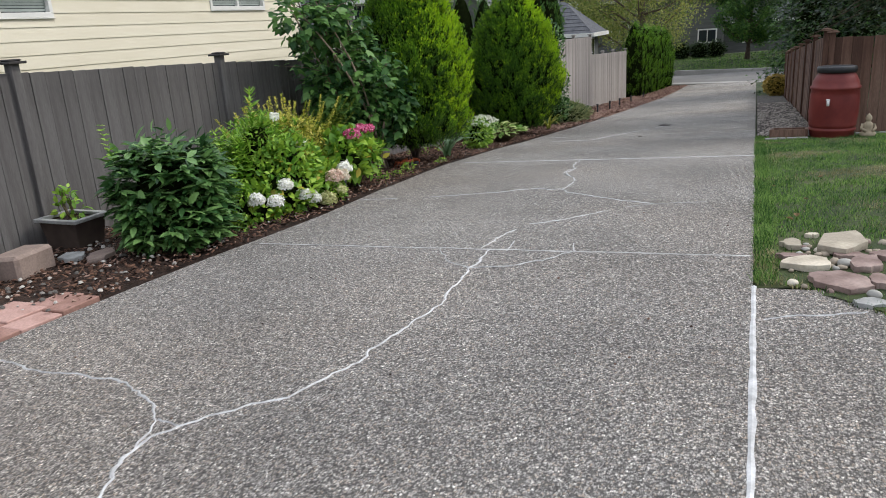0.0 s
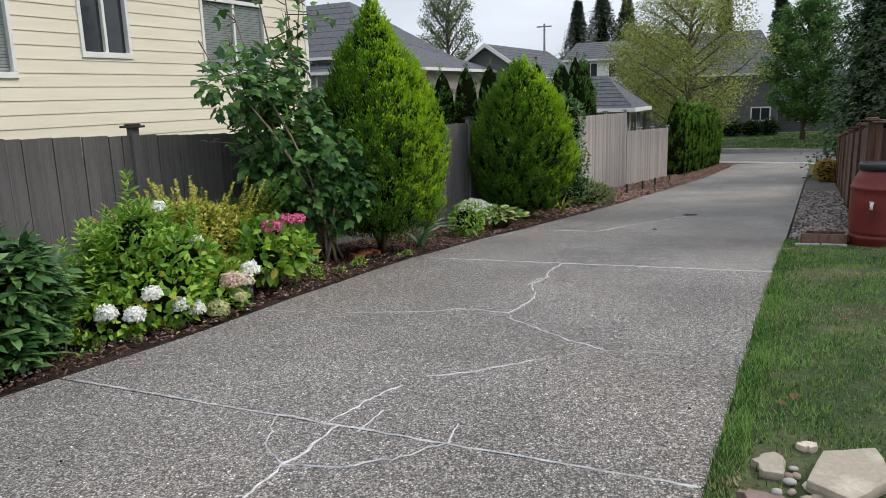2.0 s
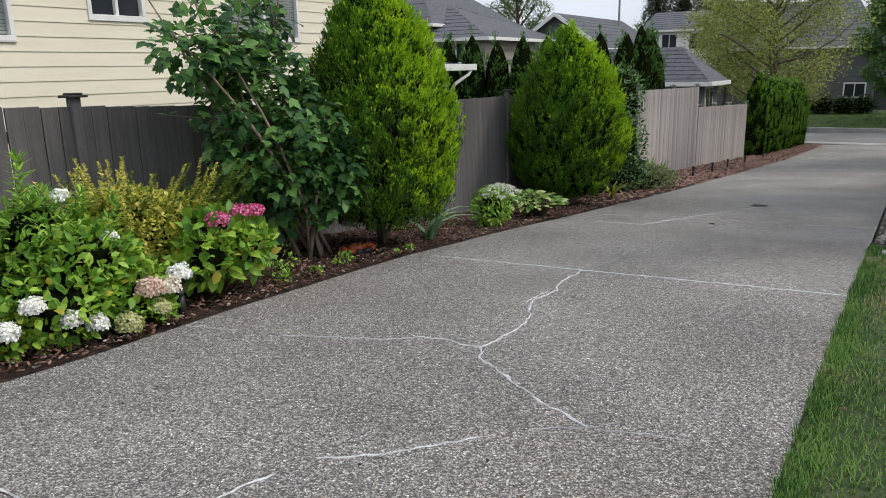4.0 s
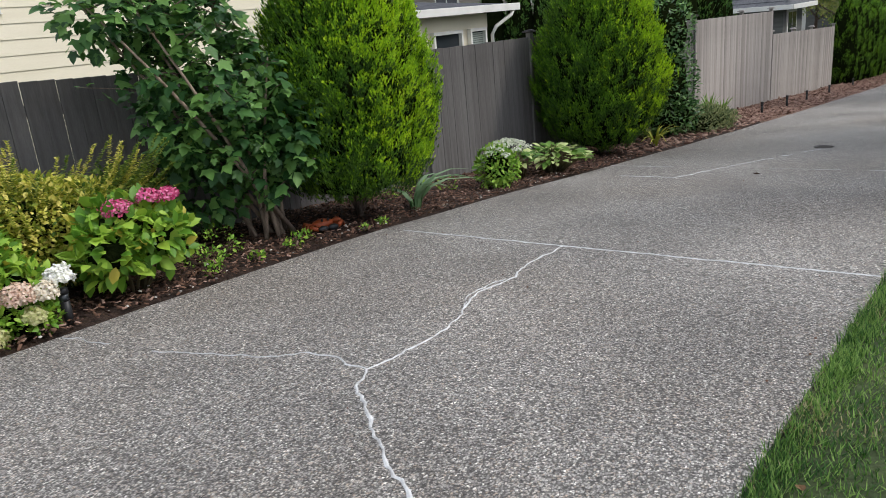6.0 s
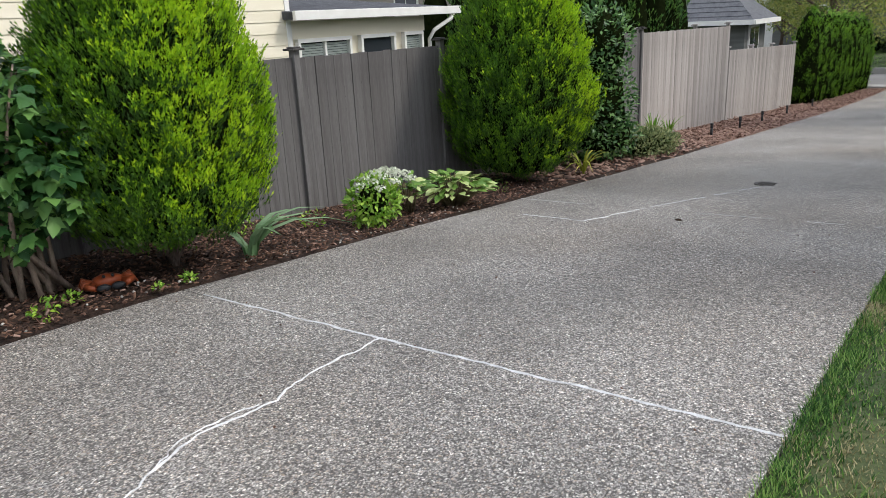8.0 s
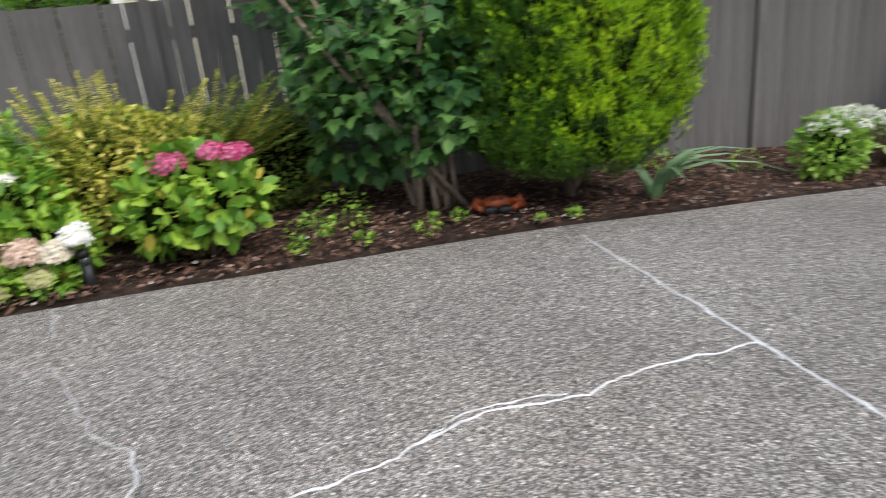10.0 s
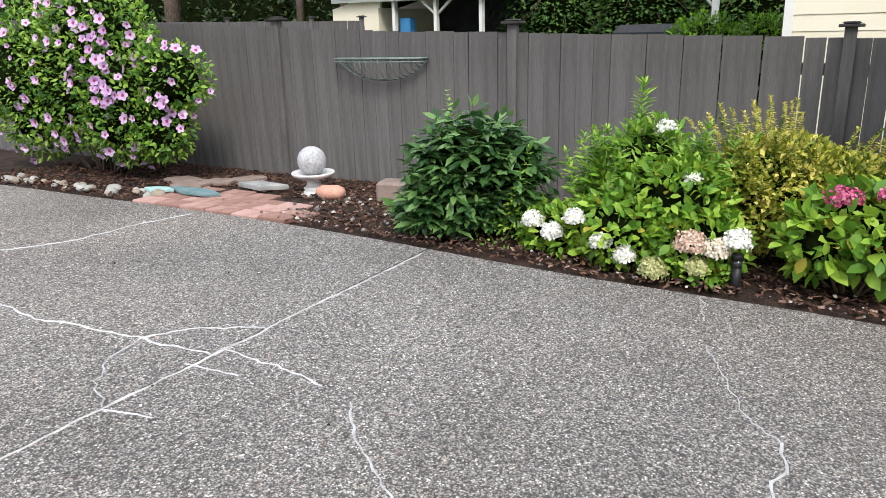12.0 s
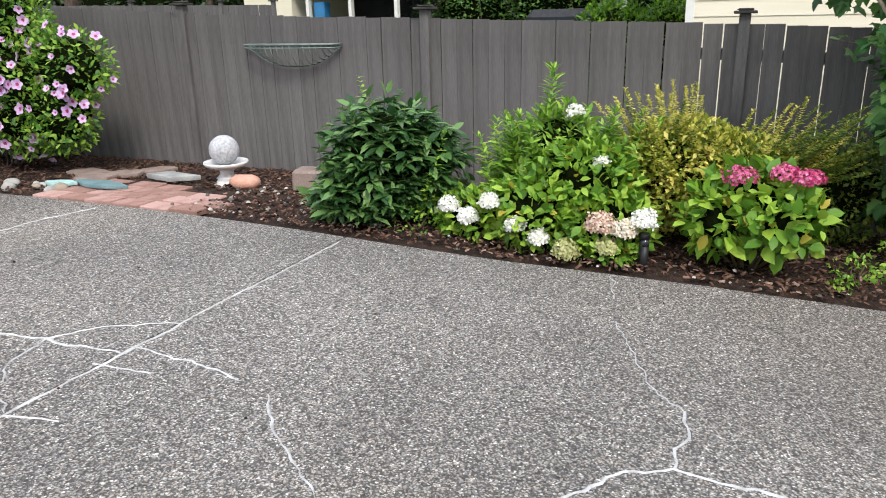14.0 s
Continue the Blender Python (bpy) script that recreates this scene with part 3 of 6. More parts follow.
CRACKS = [
    ([(-1.99, 1.51), (-2.09, 1.66), (-2.12, 1.88), (-1.95, 2.13), (-1.76, 2.3), (-1.62, 2.72), (-1.64, 2.83), (-1.55, 3.53), (-1.59, 3.72), (-1.64, 4.6)], 0.034, 0),
    ([(-1.92, 1.1), (-1.99, 1.51)], 0.034, 0),
    ([(-2.05, 1.6), (-2.14, 1.83), (-2.2, 1.99), (-2.33, 2.12), (-2.63, 2.25), (-2.97, 2.29), (-3.29, 2.27), (-3.7, 2.36)], 0.026, 0),
    ([(-2.2, 2.01), (-2.06, 1.98)], 0.022, 0),
    ([(-1.71, 4.62), (-1.7, 4.93), (-1.64, 5.22)], 0.022, 0),
    ([(-1.58, 5.4), (-1.36, 5.57), (-1.1, 5.9)], 0.019, 0),
    ([(-1.1, 5.9), (-0.93, 6.09), (-0.73, 6.22)], 0.009, 0.45),
    ([(-0.73, 6.22), (-0.57, 6.25), (-0.35, 6.29), (0.03, 6.36)], 0.009, 0.42),
    ([(-2.01, 4.62), (-1.97, 4.51), (-1.86, 4.33), (-1.63, 4.17)], 0.02, 0),
    ([(-1.63, 4.17), (-1.35, 4.25), (-1.18, 4.41), (-1.06, 4.6)], 0.018, 0),
    ([(-1.05, 4.61), (-1.1, 4.83)], 0.022, 0),
    ([(-1.51, 4.57), (-1.54, 4.86)], 0.02, 0),
    ([(-1.7, 6.96), (-1.61, 6.8), (-1.31, 6.58), (-1.03, 6.37), (-0.73, 6.22)], 0.03, 0),
    ([(-1.7, 6.96), (-1.83, 6.96), (-1.93, 7.0), (-2.13, 6.97)], 0.03, 0),
    ([(-2.13, 6.97), (-2.33, 6.8), (-2.57, 6.72), (-3.06, 6.54), (-3.26, 6.53), (-3.7, 6.44)], 0.014, 0.2),
    ([(-1.7, 6.96), (-1.68, 7.15), (-1.71, 7.6), (-1.93, 8.13), (-1.92, 8.57), (-2.03, 8.9), (-2.05, 9.42)], 0.03, 0),
    ([(-1.83, 7.9), (-1.97, 8.12), (-1.95, 8.5)], 0.016, 0),
    ([(-3.43, 13.3), (-2.7, 13.25), (-2.41, 14.35), (-1.75, 16.3)], 0.026, 0.12),
    ([(0.1, 3.52), (0.29, 3.61), (0.55, 3.7)], 0.02, 0),
]
for k, (p, w, gap) in enumerate(CRACKS):
    ribbon("crack_filler", p, w * 0.6, JOINT_FILL if w < 0.013 else SEALANT, k + 1, drive, 0.018 if len(p) > 2 else 0.01, gaps=gap)
ribbon("edge_filler", [(0.056, -2.0), (0.056, 4.02)], 0.036, SEALANT, 60, drive, 0.004, 0.1, 0.004)
for k, (p, w, gap) in enumerate(((((-3.6, 4.62), (0.04, 4.6)), 0.019, 0.0), (((-3.68, 9.44), (0.04, 9.43)), 0.03, 0.0), (((-4.0, 14.2), (0.04, 14.2)), 0.008, 0.45))):
    ribbon("joint_filler", list(p), w, SEALANT if k == 1 else JOINT_FILL, 80 + k, drive, 0.008, 0.04, gaps=gap)
bm = bmesh.new()
lathe(bm, [(0.16, -0.02), (0.16, 0.005), (0.15, 0.008), (0.13, 0.004), (0.02, 0.006)], 24)
for k in range(5):
    box(bm, -0.1, 0.1, -0.09 + k * 0.045 - 0.008, -0.09 + k * 0.045 + 0.008, 0.0, 0.012)
ob = link_mesh("drain_cover", bm, IRON)
ob.matrix_basis = pose(-1.73, 16.55, gz(-1.73, 16.55), -3, 2, 0)
tagged(ob, "round dark iron drain cover set in the drive", "drain cover")


# ---- fences ----
def fence_top(y):
    return float(np.interp(y, (-4, 0.46, 1.66, 3.18, 6.96, 11.64, 15.2), (1.68, 1.51, 1.44, 1.38, 1.26, 1.06, 1.02)))


def picket_mesh(name, mat, width=0.145):
    bm = bmesh.new()
    box(bm, -0.011, 0.011, -width / 2, width / 2, 0, 1)
    bmesh.ops.bevel(bm, geom=[e for e in bm.edges if abs(e.verts[0].co.z - e.verts[1].co.z) > 0.5], offset=0.0025, segments=1, affect="EDGES", profile=0.5)
    me = bpy.data.meshes.new(name)
    bm.to_mesh(me)
    bm.free()
    me.materials.append(mat)
    return me


def fence_run(name, label, mat, cap_mat, posts, along, top, base, side=1, pitch=0.148, gap_at=None, cap=True, width=0.145, group="", seed=1, post_out=0.006):
    """A board fence. along(u) gives the place of the distance u; posts are distances; boards fill between the posts."""
    g = random.Random(seed)
    f = thing(name, label, "fence", group=group, kind="")
    me = picket_mesh("picket", mat, width)
    for a, b in zip(posts, posts[1:]):
        n = max(1, int(round((b - a) / pitch)))
        for k in range(n):
            u = a + (b - a) * (k + 0.5) / n
            x, y, ang = along(u)
            z0, z1 = base(u) + g.uniform(0.0, 0.03), top(u) + g.uniform(-0.006, 0.006)
            ob = new("picket", me)
            ob.parent = f
            squeeze = 0.966 if gap_at and gap_at[0] < u < gap_at[1] else (b - a) / n / width * (0.974 if u < 3.5 else 0.982)
            nx, ny = -math.sin(ang), math.cos(ang)
            off = g.uniform(-0.003, 0.003)
            ob.matrix_basis = Matrix.Translation((x + math.cos(ang) * off, y + math.sin(ang) * off, z0)) @ Matrix.Rotation(ang + g.uniform(-0.009, 0.009), 4, "Z") @ Matrix.Rotation(g.uniform(-0.004, 0.004), 4, "X") @ Matrix.Diagonal((1, squeeze, z1 - z0, 1))
        for lvl in (0.22, 0.85):
            x0, y0, ang = along(a)
            x1, y1, _ = along(b)
            za, zb = base(a) + (top(a) - base(a)) * lvl, base(b) + (top(b) - base(b)) * lvl
            bm = bmesh.new()
            d = Vector((x1 - x0, y1 - y0, zb - za))
            q = d.to_track_quat("Y", "Z").to_matrix().to_4x4()
            box(bm, -0.02, 0.02, 0, d.length, -0.045, 0.045)
            bmesh.ops.transform(bm, matrix=Matrix.Translation((x0 - 0.033 * side * math.cos(ang), y0 - 0.033 * side * math.sin(ang), za)) @ q, verts=bm.verts)
            part("rail", bm, mat, f)
    for u in posts:
        x, y, ang = along(u)
        bm = bmesh.new()
        h = top(u) - base(u) + (0.075 if cap else 0.02)
        box(bm, -0.042, 0.042, -0.042, 0.042, -0.05, h, 0.004)
        bmesh.ops.transform(bm, matrix=Matrix.Translation((x + post_out * math.cos(ang), y + post_out * math.sin(ang), base(u))) @ Matrix.Rotation(ang, 4, "Z"), verts=bm.verts)
        p = part("post", bm, mat, f)
        if cap:
            bm = bmesh.new()
            box(bm, -0.085, 0.085, -0.085, 0.085, h, h + 0.022, 0.004)
            box(bm, -0.062, 0.062, -0.062, 0.062, h + 0.022, h + 0.04, 0.012)
            bmesh.ops.transform(bm, matrix=Matrix.Translation((x + post_out * math.cos(ang), y + post_out * math.sin(ang), base(u))) @ Matrix.Rotation(ang, 4, "Z"), verts=bm.verts)
            part("post_cap", bm, cap_mat, p)
    return f


fence_run("board_fence", "dark brown-grey stained board fence with capped posts", FENCE_DARK, FENCE_CAP, [-6.15, -3.5, -0.85, 1.78, 4.43, 7.07, 9.7, 12.33, 14.97, 17.6, 20.3, 22.0],
          lambda u: (-5.72, u, 0.0), lambda u: fence_top(u) if u < 15.3 else 1.02 - 0.02 * (u - 15.3), lambda u: gz(-5.7, u) - 0.03, gap_at=(6.3, 9.2))
fence_run("tall_grey_fence", "weathered pale grey board fence stepping down the slope", FENCE_GREY, FENCE_GREY, [22.0, 25.5, 28.2], lambda u: (-5.7, u, 0.0),
          lambda u: 0.83 - 0.016 * (u - 25), lambda u: gz(-5.7, u) - 0.05, seed=5, post_out=-0.055)
fence_run("low_grey_fence", "lower weathered grey board fence stepping down the slope", FENCE_GREY, FENCE_GREY, [28.3, 30.7, 33.1, 36.4], lambda u: (-5.7, u, 0.0),
          lambda u: 0.13 - 0.035 * (u - 28.3), lambda u: gz(-5.7, u) - 0.05, seed=6, post_out=-0.055)
fence_run("rear_fence", "dark board fence of the neighbouring yard", FENCE_DARK, FENCE_CAP, [-17, -14.4, -11.8, -9.2, -6.6, -4.0, -2.6], lambda u: (-14.0, u, 0.0),
          lambda u: 1.62 - 0.02 * (u + 4), lambda u: gz(-6, u) - 0.1, pitch=0.2, width=0.195, seed=7)
fence_run("cedar_fence", "brown cedar board fence beside the gravel strip", FENCE_BROWN, FENCE_BROWN, [13.4, 15.8, 18.2, 20.6, 23.0, 25.4, 27.8, 30.2], lambda u: (1.0, u, math.pi),
          lambda u: 0.98 - 0.075 * (u - 13.4), lambda u: gz(1.0, u) - 0.03, seed=8)
fence_run("cedar_return_fence", "brown cedar fence across the garden behind the barrel", FENCE_BROWN, FENCE_BROWN, [1.08, 3.4, 5.8, 8.2], lambda u: (u, 13.4, -math.pi / 2),
          lambda u: 0.95, lambda u: gz(u, 13.4) - 0.03, seed=9)


# ---- houses ----
def wedge_board(bm, x, y0, y1, z0, z1, lip=0.017):
    """One lap of siding on a wall that faces +x."""
    vs = [bm.verts.new(c) for y in (y0, y1) for c in ((x - 0.02, y, z0), (x + lip, y, z0), (x + 0.003, y, z1), (x - 0.02, y, z1))]
    for f in ((0, 1, 2, 3), (7, 6, 5, 4), (0, 4, 5, 1), (1, 5, 6, 2), (2, 6, 7, 3), (3, 7, 4, 0)):
        bm.faces.new([vs[i] for i in f])


def house_window(parent, x, y0, y1, z0, z1, panes=2, blinds=True):
    """A white framed window in a wall that faces +x."""
    fr = bmesh.new()
    for a in ((y0 - 0.07, y1 + 0.07, z0 - 0.08, z0), (y0 - 0.07, y1 + 0.07, z1, z1 + 0.08), (y0 - 0.07, y0, z0, z1), (y1, y1 + 0.07, z0, z1)):
        box(fr, x - 0.09, x + 0.035, a[0], a[1], a[2], a[3], 0.004)
    for k in range(1, panes):
        c = y0 + (y1 - y0) * k / panes
        box(fr, x - 0.08, x + 0.012, c - 0.028, c + 0.028, z0, z1)
    w = part("window", fr, TRIM_WHITE, parent, "white framed window")
    part("window_sill", boxed(x - 0.05, x + 0.045, y0 - 0.08, y1 + 0.08, z0 - 0.1, z0 - 0.082, bevel=0.004), TRIM_WHITE, w)
    for k in range(panes):
        a, b = y0 + (y1 - y0) * k / panes + 0.01, y0 + (y1 - y0) * (k + 1) / panes - 0.01
        part("pane", boxed(x - 0.062, x - 0.056, a, b, z0, z1), GLASS, w)
    if blinds:
        for k in range(int((z1 - z0) / 0.05)):
            z = z0 + 0.02 + k * 0.05
            bl = bmesh.new()
            vs = [bl.verts.new(c) for c in ((x - 0.05, y0, z), (x - 0.05, y1, z), (x - 0.035, y1, z + 0.042), (x - 0.035, y0, z + 0.042))]
            bl.faces.new(vs)
            part("blind_slat", bl, BLIND, w)


cream = thing("cream_house", "cream lap-sided two-storey house with white windows", "house")
HX = -11.0
WINS = [(7.6, 9.43, 2.12, 3.6), (10.77, 11.69, 2.48, 3.6), (13.62, 15.45, 2.22, 3.6)]
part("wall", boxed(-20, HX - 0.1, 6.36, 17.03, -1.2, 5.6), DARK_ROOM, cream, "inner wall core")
for k in range(31):
    z0 = -1.19 + k * 0.22
    cuts = [(6.42, 16.97)]
    for a, b, c, d in WINS:
        if z0 + 0.22 > c - 0.08 and z0 < d + 0.08:
            nxt = []
            for p, q in cuts:
                nxt += [(p, a - 0.07), (b + 0.07, q)] if p < a and q > b else [(p, q)]
            cuts = nxt
    for p, q in cuts:
        bm = bmesh.new()
        wedge_board(bm, HX, p, q, z0, z0 + 0.222)
        part("siding_board", bm, SIDING, cream)
    for a, b, c, d in WINS:
        if z0 < c - 0.09 < z0 + 0.22:
            bm = bmesh.new()
            wedge_board(bm, HX, a - 0.07, b + 0.07, z0, c - 0.082)
            part("siding_board", bm, SIDING, cream)
for k in range(31):
    z0 = -1.19 + k * 0.22
    part("end_siding_board", boxed(-20, HX - 0.03, 6.325, 6.36, z0, z0 + 0.216), SIDING, cream)
for y in (6.36, 17.03):
    part("corner_board", boxed(HX - 0.1, HX + 0.03, y - 0.06, y + 0.06, -1.2, 5.6, bevel=0.004), TRIM_WHITE, cream)
for w in WINS:
    house_window(cream, HX, *w, panes=2, blinds=w[0] != 10.77)
bm = bmesh.new()
for vs in (((-10.4, 5.7, 5.55), (-10.4, 17.7, 5.55), (-15.5, 14.5, 8.0), (-15.5, 9.0, 8.0)), ((-10.4, 17.7, 5.55), (-20.6, 17.7, 5.55), (-15.5, 14.5, 8.0)),
           ((-20.6, 5.7, 5.55), (-10.4, 5.7, 5.55), (-15.5, 9.0, 8.0)), ((-20.6, 17.7, 5.55), (-20.6, 5.7, 5.55), (-15.5, 9.0, 8.0), (-15.5, 14.5, 8.0)),
           ((-10.4, 17.7, 5.5), (-10.4, 5.7, 5.5), (-20.6, 5.7, 5.5), (-20.6, 17.7, 5.5))):
    bm.faces.new([bm.verts.new(v) for v in vs])
part("roof", bm, SHINGLE, cream, "grey shingle hip roof")
part("gutter", boxed(-10.42, -10.3, 5.7, 17.7, 5.45, 5.57, bevel=0.01), TRIM_WHITE, cream)

wing = thing("garden_wing", "low cream house wing with white-trimmed windows and eave", "house wing")
part("wall", boxed(-15, HX - 0.08, 17.1, 21.4, -1.4, 1.45), SIDING, wing)
for a, b, c, d in ((17.1, 21.4, -1.4, 0.1), (17.1, 21.4, 1.1, 1.45)):
    part("wall_panel", boxed(HX - 0.08, HX, a, b, c, d), SIDING, wing)
for a, b, p in ((17.3, 18.72, 2), (19.16, 20.2, 1), (20.66, 21.25, 1)):
    house_window(wing, HX, a, b, 0.18, 1.02, p, a != 19.16)
bm = bmesh.new()
vs = [bm.verts.new(c) for c in ((-10.7, 16.9, 1.62), (-10.7, 22.4, 1.62), (-15, 22.4, 2.0), (-15, 16.9, 2.0), (-10.7, 16.9, 1.48), (-10.7, 22.4, 1.48), (-15, 22.4, 1.5), (-15, 16.9, 1.5))]
for f in ((0, 1, 2, 3), (7, 6, 5, 4), (0, 4, 5, 1), (1, 5, 6, 2), (2, 6, 7, 3), (3, 7, 4, 0)):
    bm.faces.new([vs[i] for i in f])
part("roof", bm, SHINGLE, wing, "low grey roof")
part("eave_board", boxed(-10.7, -10.62, 16.9, 22.45, 1.46, 1.64, bevel=0.006), TRIM_WHITE, wing, "cream-white eave board")
bm = bmesh.new()
tube(bm, [(-10.68, 22.2, 1.5), (-10.7, 22.1, 1.35), (-10.85, 21.6, 1.1), (-10.93, 21.5, 0.9), (-10.93, 21.5, -1.3)], 0.05, 8)
part("downspout", bm, TRIM_WHITE, wing, "white downspout")


def gable_house(name, label, x0, x1, y0, y1, zb, ze, zr, wall, axis="x", windows=(), over=0.5, fascia=TRIM_WHITE, hip=0.0):
    """A plain gabled house; windows on its face towards -y or towards -x/+x: (face, a, b, z0, z1)."""
    h = thing(name, label, "house")
    bm = bmesh.new()
    box(bm, x0, x1, y0, y1, zb, ze)
    if axis == "x":
        ym = (y0 + y1) / 2
        for x in (x0, x1) if not hip else ():
            bm.faces.new([bm.verts.new(c) for c in ((x, y0, ze), (x, y1, ze), (x, ym, zr - 0.12))])
    else:
        xm = (x0 + x1) / 2
        for y in (y0, y1):
            bm.faces.new([bm.verts.new(c) for c in ((x0, y, ze), (x1, y, ze), (xm, y, zr - 0.12))])
    part("wall", bm, wall, h)
    n = 9
    for side in (0, 1):
        bm = bmesh.new()
        rows = []
        for k in range(n):
            f0, f1 = k / n, (k + 1) / n
            if axis == "x":
                ye, ym = (y0 - over, (y0 + y1) / 2) if side == 0 else (y1 + over, (y0 + y1) / 2)
                zlow = ze - over * (zr - ze) / ((y1 - y0) / 2)
                h0, h1 = (hip + over) * f0 if hip else 0, (hip + over) * f1 if hip else 0
                a = [(x0 - over + h0, ye + (ym - ye) * f0, zlow + (zr - zlow) * f0 + 0.03), (x1 + over - h0, ye + (ym - ye) * f0, zlow + (zr - zlow) * f0 + 0.03),
                     (x1 + over - h1, ye + (ym - ye) * f1, zlow + (zr - zlow) * f1), (x0 - over + h1, ye + (ym - ye) * f1, zlow + (zr - zlow) * f1)]
            else:
                xe, xm = (x0 - over, (x0 + x1) / 2) if side == 0 else (x1 + over, (x0 + x1) / 2)
                zlow = ze - over * (zr - ze) / ((x1 - x0) / 2)
                a = [(xe + (xm - xe) * f0, y0 - over, zlow + (zr - zlow) * f0 + 0.03), (xe + (xm - xe) * f0, y1 + over, zlow + (zr - zlow) * f0 + 0.03),
                     (xe + (xm - xe) * f1, y1 + over, zlow + (zr - zlow) * f1), (xe + (xm - xe) * f1, y0 - over, zlow + (zr - zlow) * f1)]
            rows += [(a[0], a[1]), (a[3], a[2])]
        strip = [[bm.verts.new(c) for c in r] for r in rows] + [[bm.verts.new((c[0], c[1], c[2] - 0.12)) for c in r] for r in (rows[-1], rows[0])]
        for p, q in zip(strip, strip[1:] + strip[:1]):
            bm.faces.new((p[0], p[1], q[1], q[0]))
        part("roof", bm, SHINGLE, h, "grey shingle roof")
        bm = bmesh.new()
        if axis == "x":
            yy = y0 - over if side == 0 else y1 + over
            box(bm, x0 - over, x1 + over, yy - 0.05, yy + 0.05, zlow - 0.13, zlow + 0.05)
        else:
            xx = x0 - over if side == 0 else x1 + over
            box(bm, xx - 0.05, xx + 0.05, y0 - over, y1 + over, zlow - 0.13, zlow + 0.05)
        part("fascia", bm, fascia, h)
        if axis == "y":
            for y in (y0 - over,):
                bm = bmesh.new()
                xe = x0 - over if side == 0 else x1 + over
                xm = (x0 + x1) / 2
                vs = [bm.verts.new(c) for c in ((xe, y - 0.04, zlow - 0.22), (xm, y - 0.04, zr - 0.22), (xm, y - 0.04, zr + 0.06), (xe, y - 0.04, zlow + 0.06),
                                                (xe, y + 0.04, zlow - 0.22), (xm, y + 0.04, zr - 0.22), (xm, y + 0.04, zr + 0.06), (xe, y + 0.04, zlow + 0.06))]
                for f in ((0, 1, 2, 3), (7, 6, 5, 4), (0, 4, 5, 1), (1, 5, 6, 2), (2, 6, 7, 3), (3, 7, 4, 0)):
                    bm.faces.new([vs[i] for i in f])
                part("barge_board", bm, fascia, h)
    if hip:
        for xe, xi in ((x0 - over, x0 + hip), (x1 + over, x1 - hip)):
            bm = bmesh.new()
            ym = (y0 + y1) / 2
            bm.faces.new([bm.verts.new(c) for c in ((xe, y0 - over, zlow + 0.02), (xe, y1 + over, zlow + 0.02), (xi, ym, zr))])
            part("hip_end", bm, SHINGLE, h)
            part("fascia", boxed(xe - 0.05, xe + 0.05, y0 - over, y1 + over, zlow - 0.13, zlow + 0.05), fascia, h)
    for face, a, b, z0, z1 in windows:
        fr = bmesh.new()
        gl = bmesh.new()
        if face == "y":
            box(fr, a - 0.12, b + 0.12, y0 - 0.05, y0 + 0.02, z0 - 0.12, z1 + 0.12)
            box(gl, a, (a + b) / 2 - 0.04, y0 - 0.062, y0 - 0.052, z0, z1)
            box(gl, (a + b) / 2 + 0.04, b, y0 - 0.062, y0 - 0.052, z0, z1)
        else:
            box(fr, x1 - 0.02, x1 + 0.05, a - 0.12, b + 0.12, z0 - 0.12, z1 + 0.12)
            box(gl, x1 + 0.052, x1 + 0.062, a, (a + b) / 2 - 0.04, z0, z1)
            box(gl, x1 + 0.052, x1 + 0.062, (a + b) / 2 + 0.04, b, z0, z1)
        w = part("window", fr, TRIM_WHITE, h)
        part("pane", gl, GLASS, w)
    return h


gable_house("shingled_house", "tan house with a long grey hip roof behind the fence", -36, -20.2, 40, 50, -3, 3.35, 5.4, TAN_SIDING, "x", [("y", -22.0, -21.0, 1.9, 2.9), ("y", -27.5, -26, 1.6, 2.9)], hip=5.2)
gable_house("steep_roofed_house", "house with a steep dark grey roof behind the cream house", -40, -24.5, 41, 53, -3, 4.4, 8.2, TAN_SIDING, "x", [], hip=5.0)
gable_house("gabled_house", "grey-roofed house with a white-trimmed front gable", -23.4, -17.3, 50, 62, -3, 2.9, 4.95, GREY_SIDING, "y", [("y", -21.2, -19.6, 1.0, 2.2)])
gable_house("two_storey_house", "white two-storey house with grey roof beyond the hedges", -24, -11.0, 80, 90, -3, 5.0, 6.9, TRIM_WHITE, "x", [("y", -22.2, -20.8, 3.0, 4.4), ("y", -19.5, -17.9, 3.0, 4.4), ("y", -16, -14.8, 3.0, 4.4)])
gable_house("garage", "small grey garage with shingle hip roof behind the pale fence", -14.5, -7.9, 37.8, 40.8, -3, 1.05, 2.3, GREY_SIDING, "x", [("x", 38.4, 39.6, -1.0, 0.4)], 0.45, hip=1.4)
gable_house("street_house", "grey house with white windows across the street", -15.0, -2.9, 72, 82, -2.6, 3.0, 6.6, GREY_SIDING, "x", [("y", -4.9, -3.5, -1.3, -0.3), ("y", -12.6, -11.2, -0.9, 0.8)], hip=2.0)
gable_house("street_house_wing", "low grey wing of the house across the street", -3.3, 5.5, 74, 81, -2.6, 0.6, 2.8, GREY_SIDING, "x", [("y", -1.2, 0.2, -1.5, 0.0)], hip=2.0)

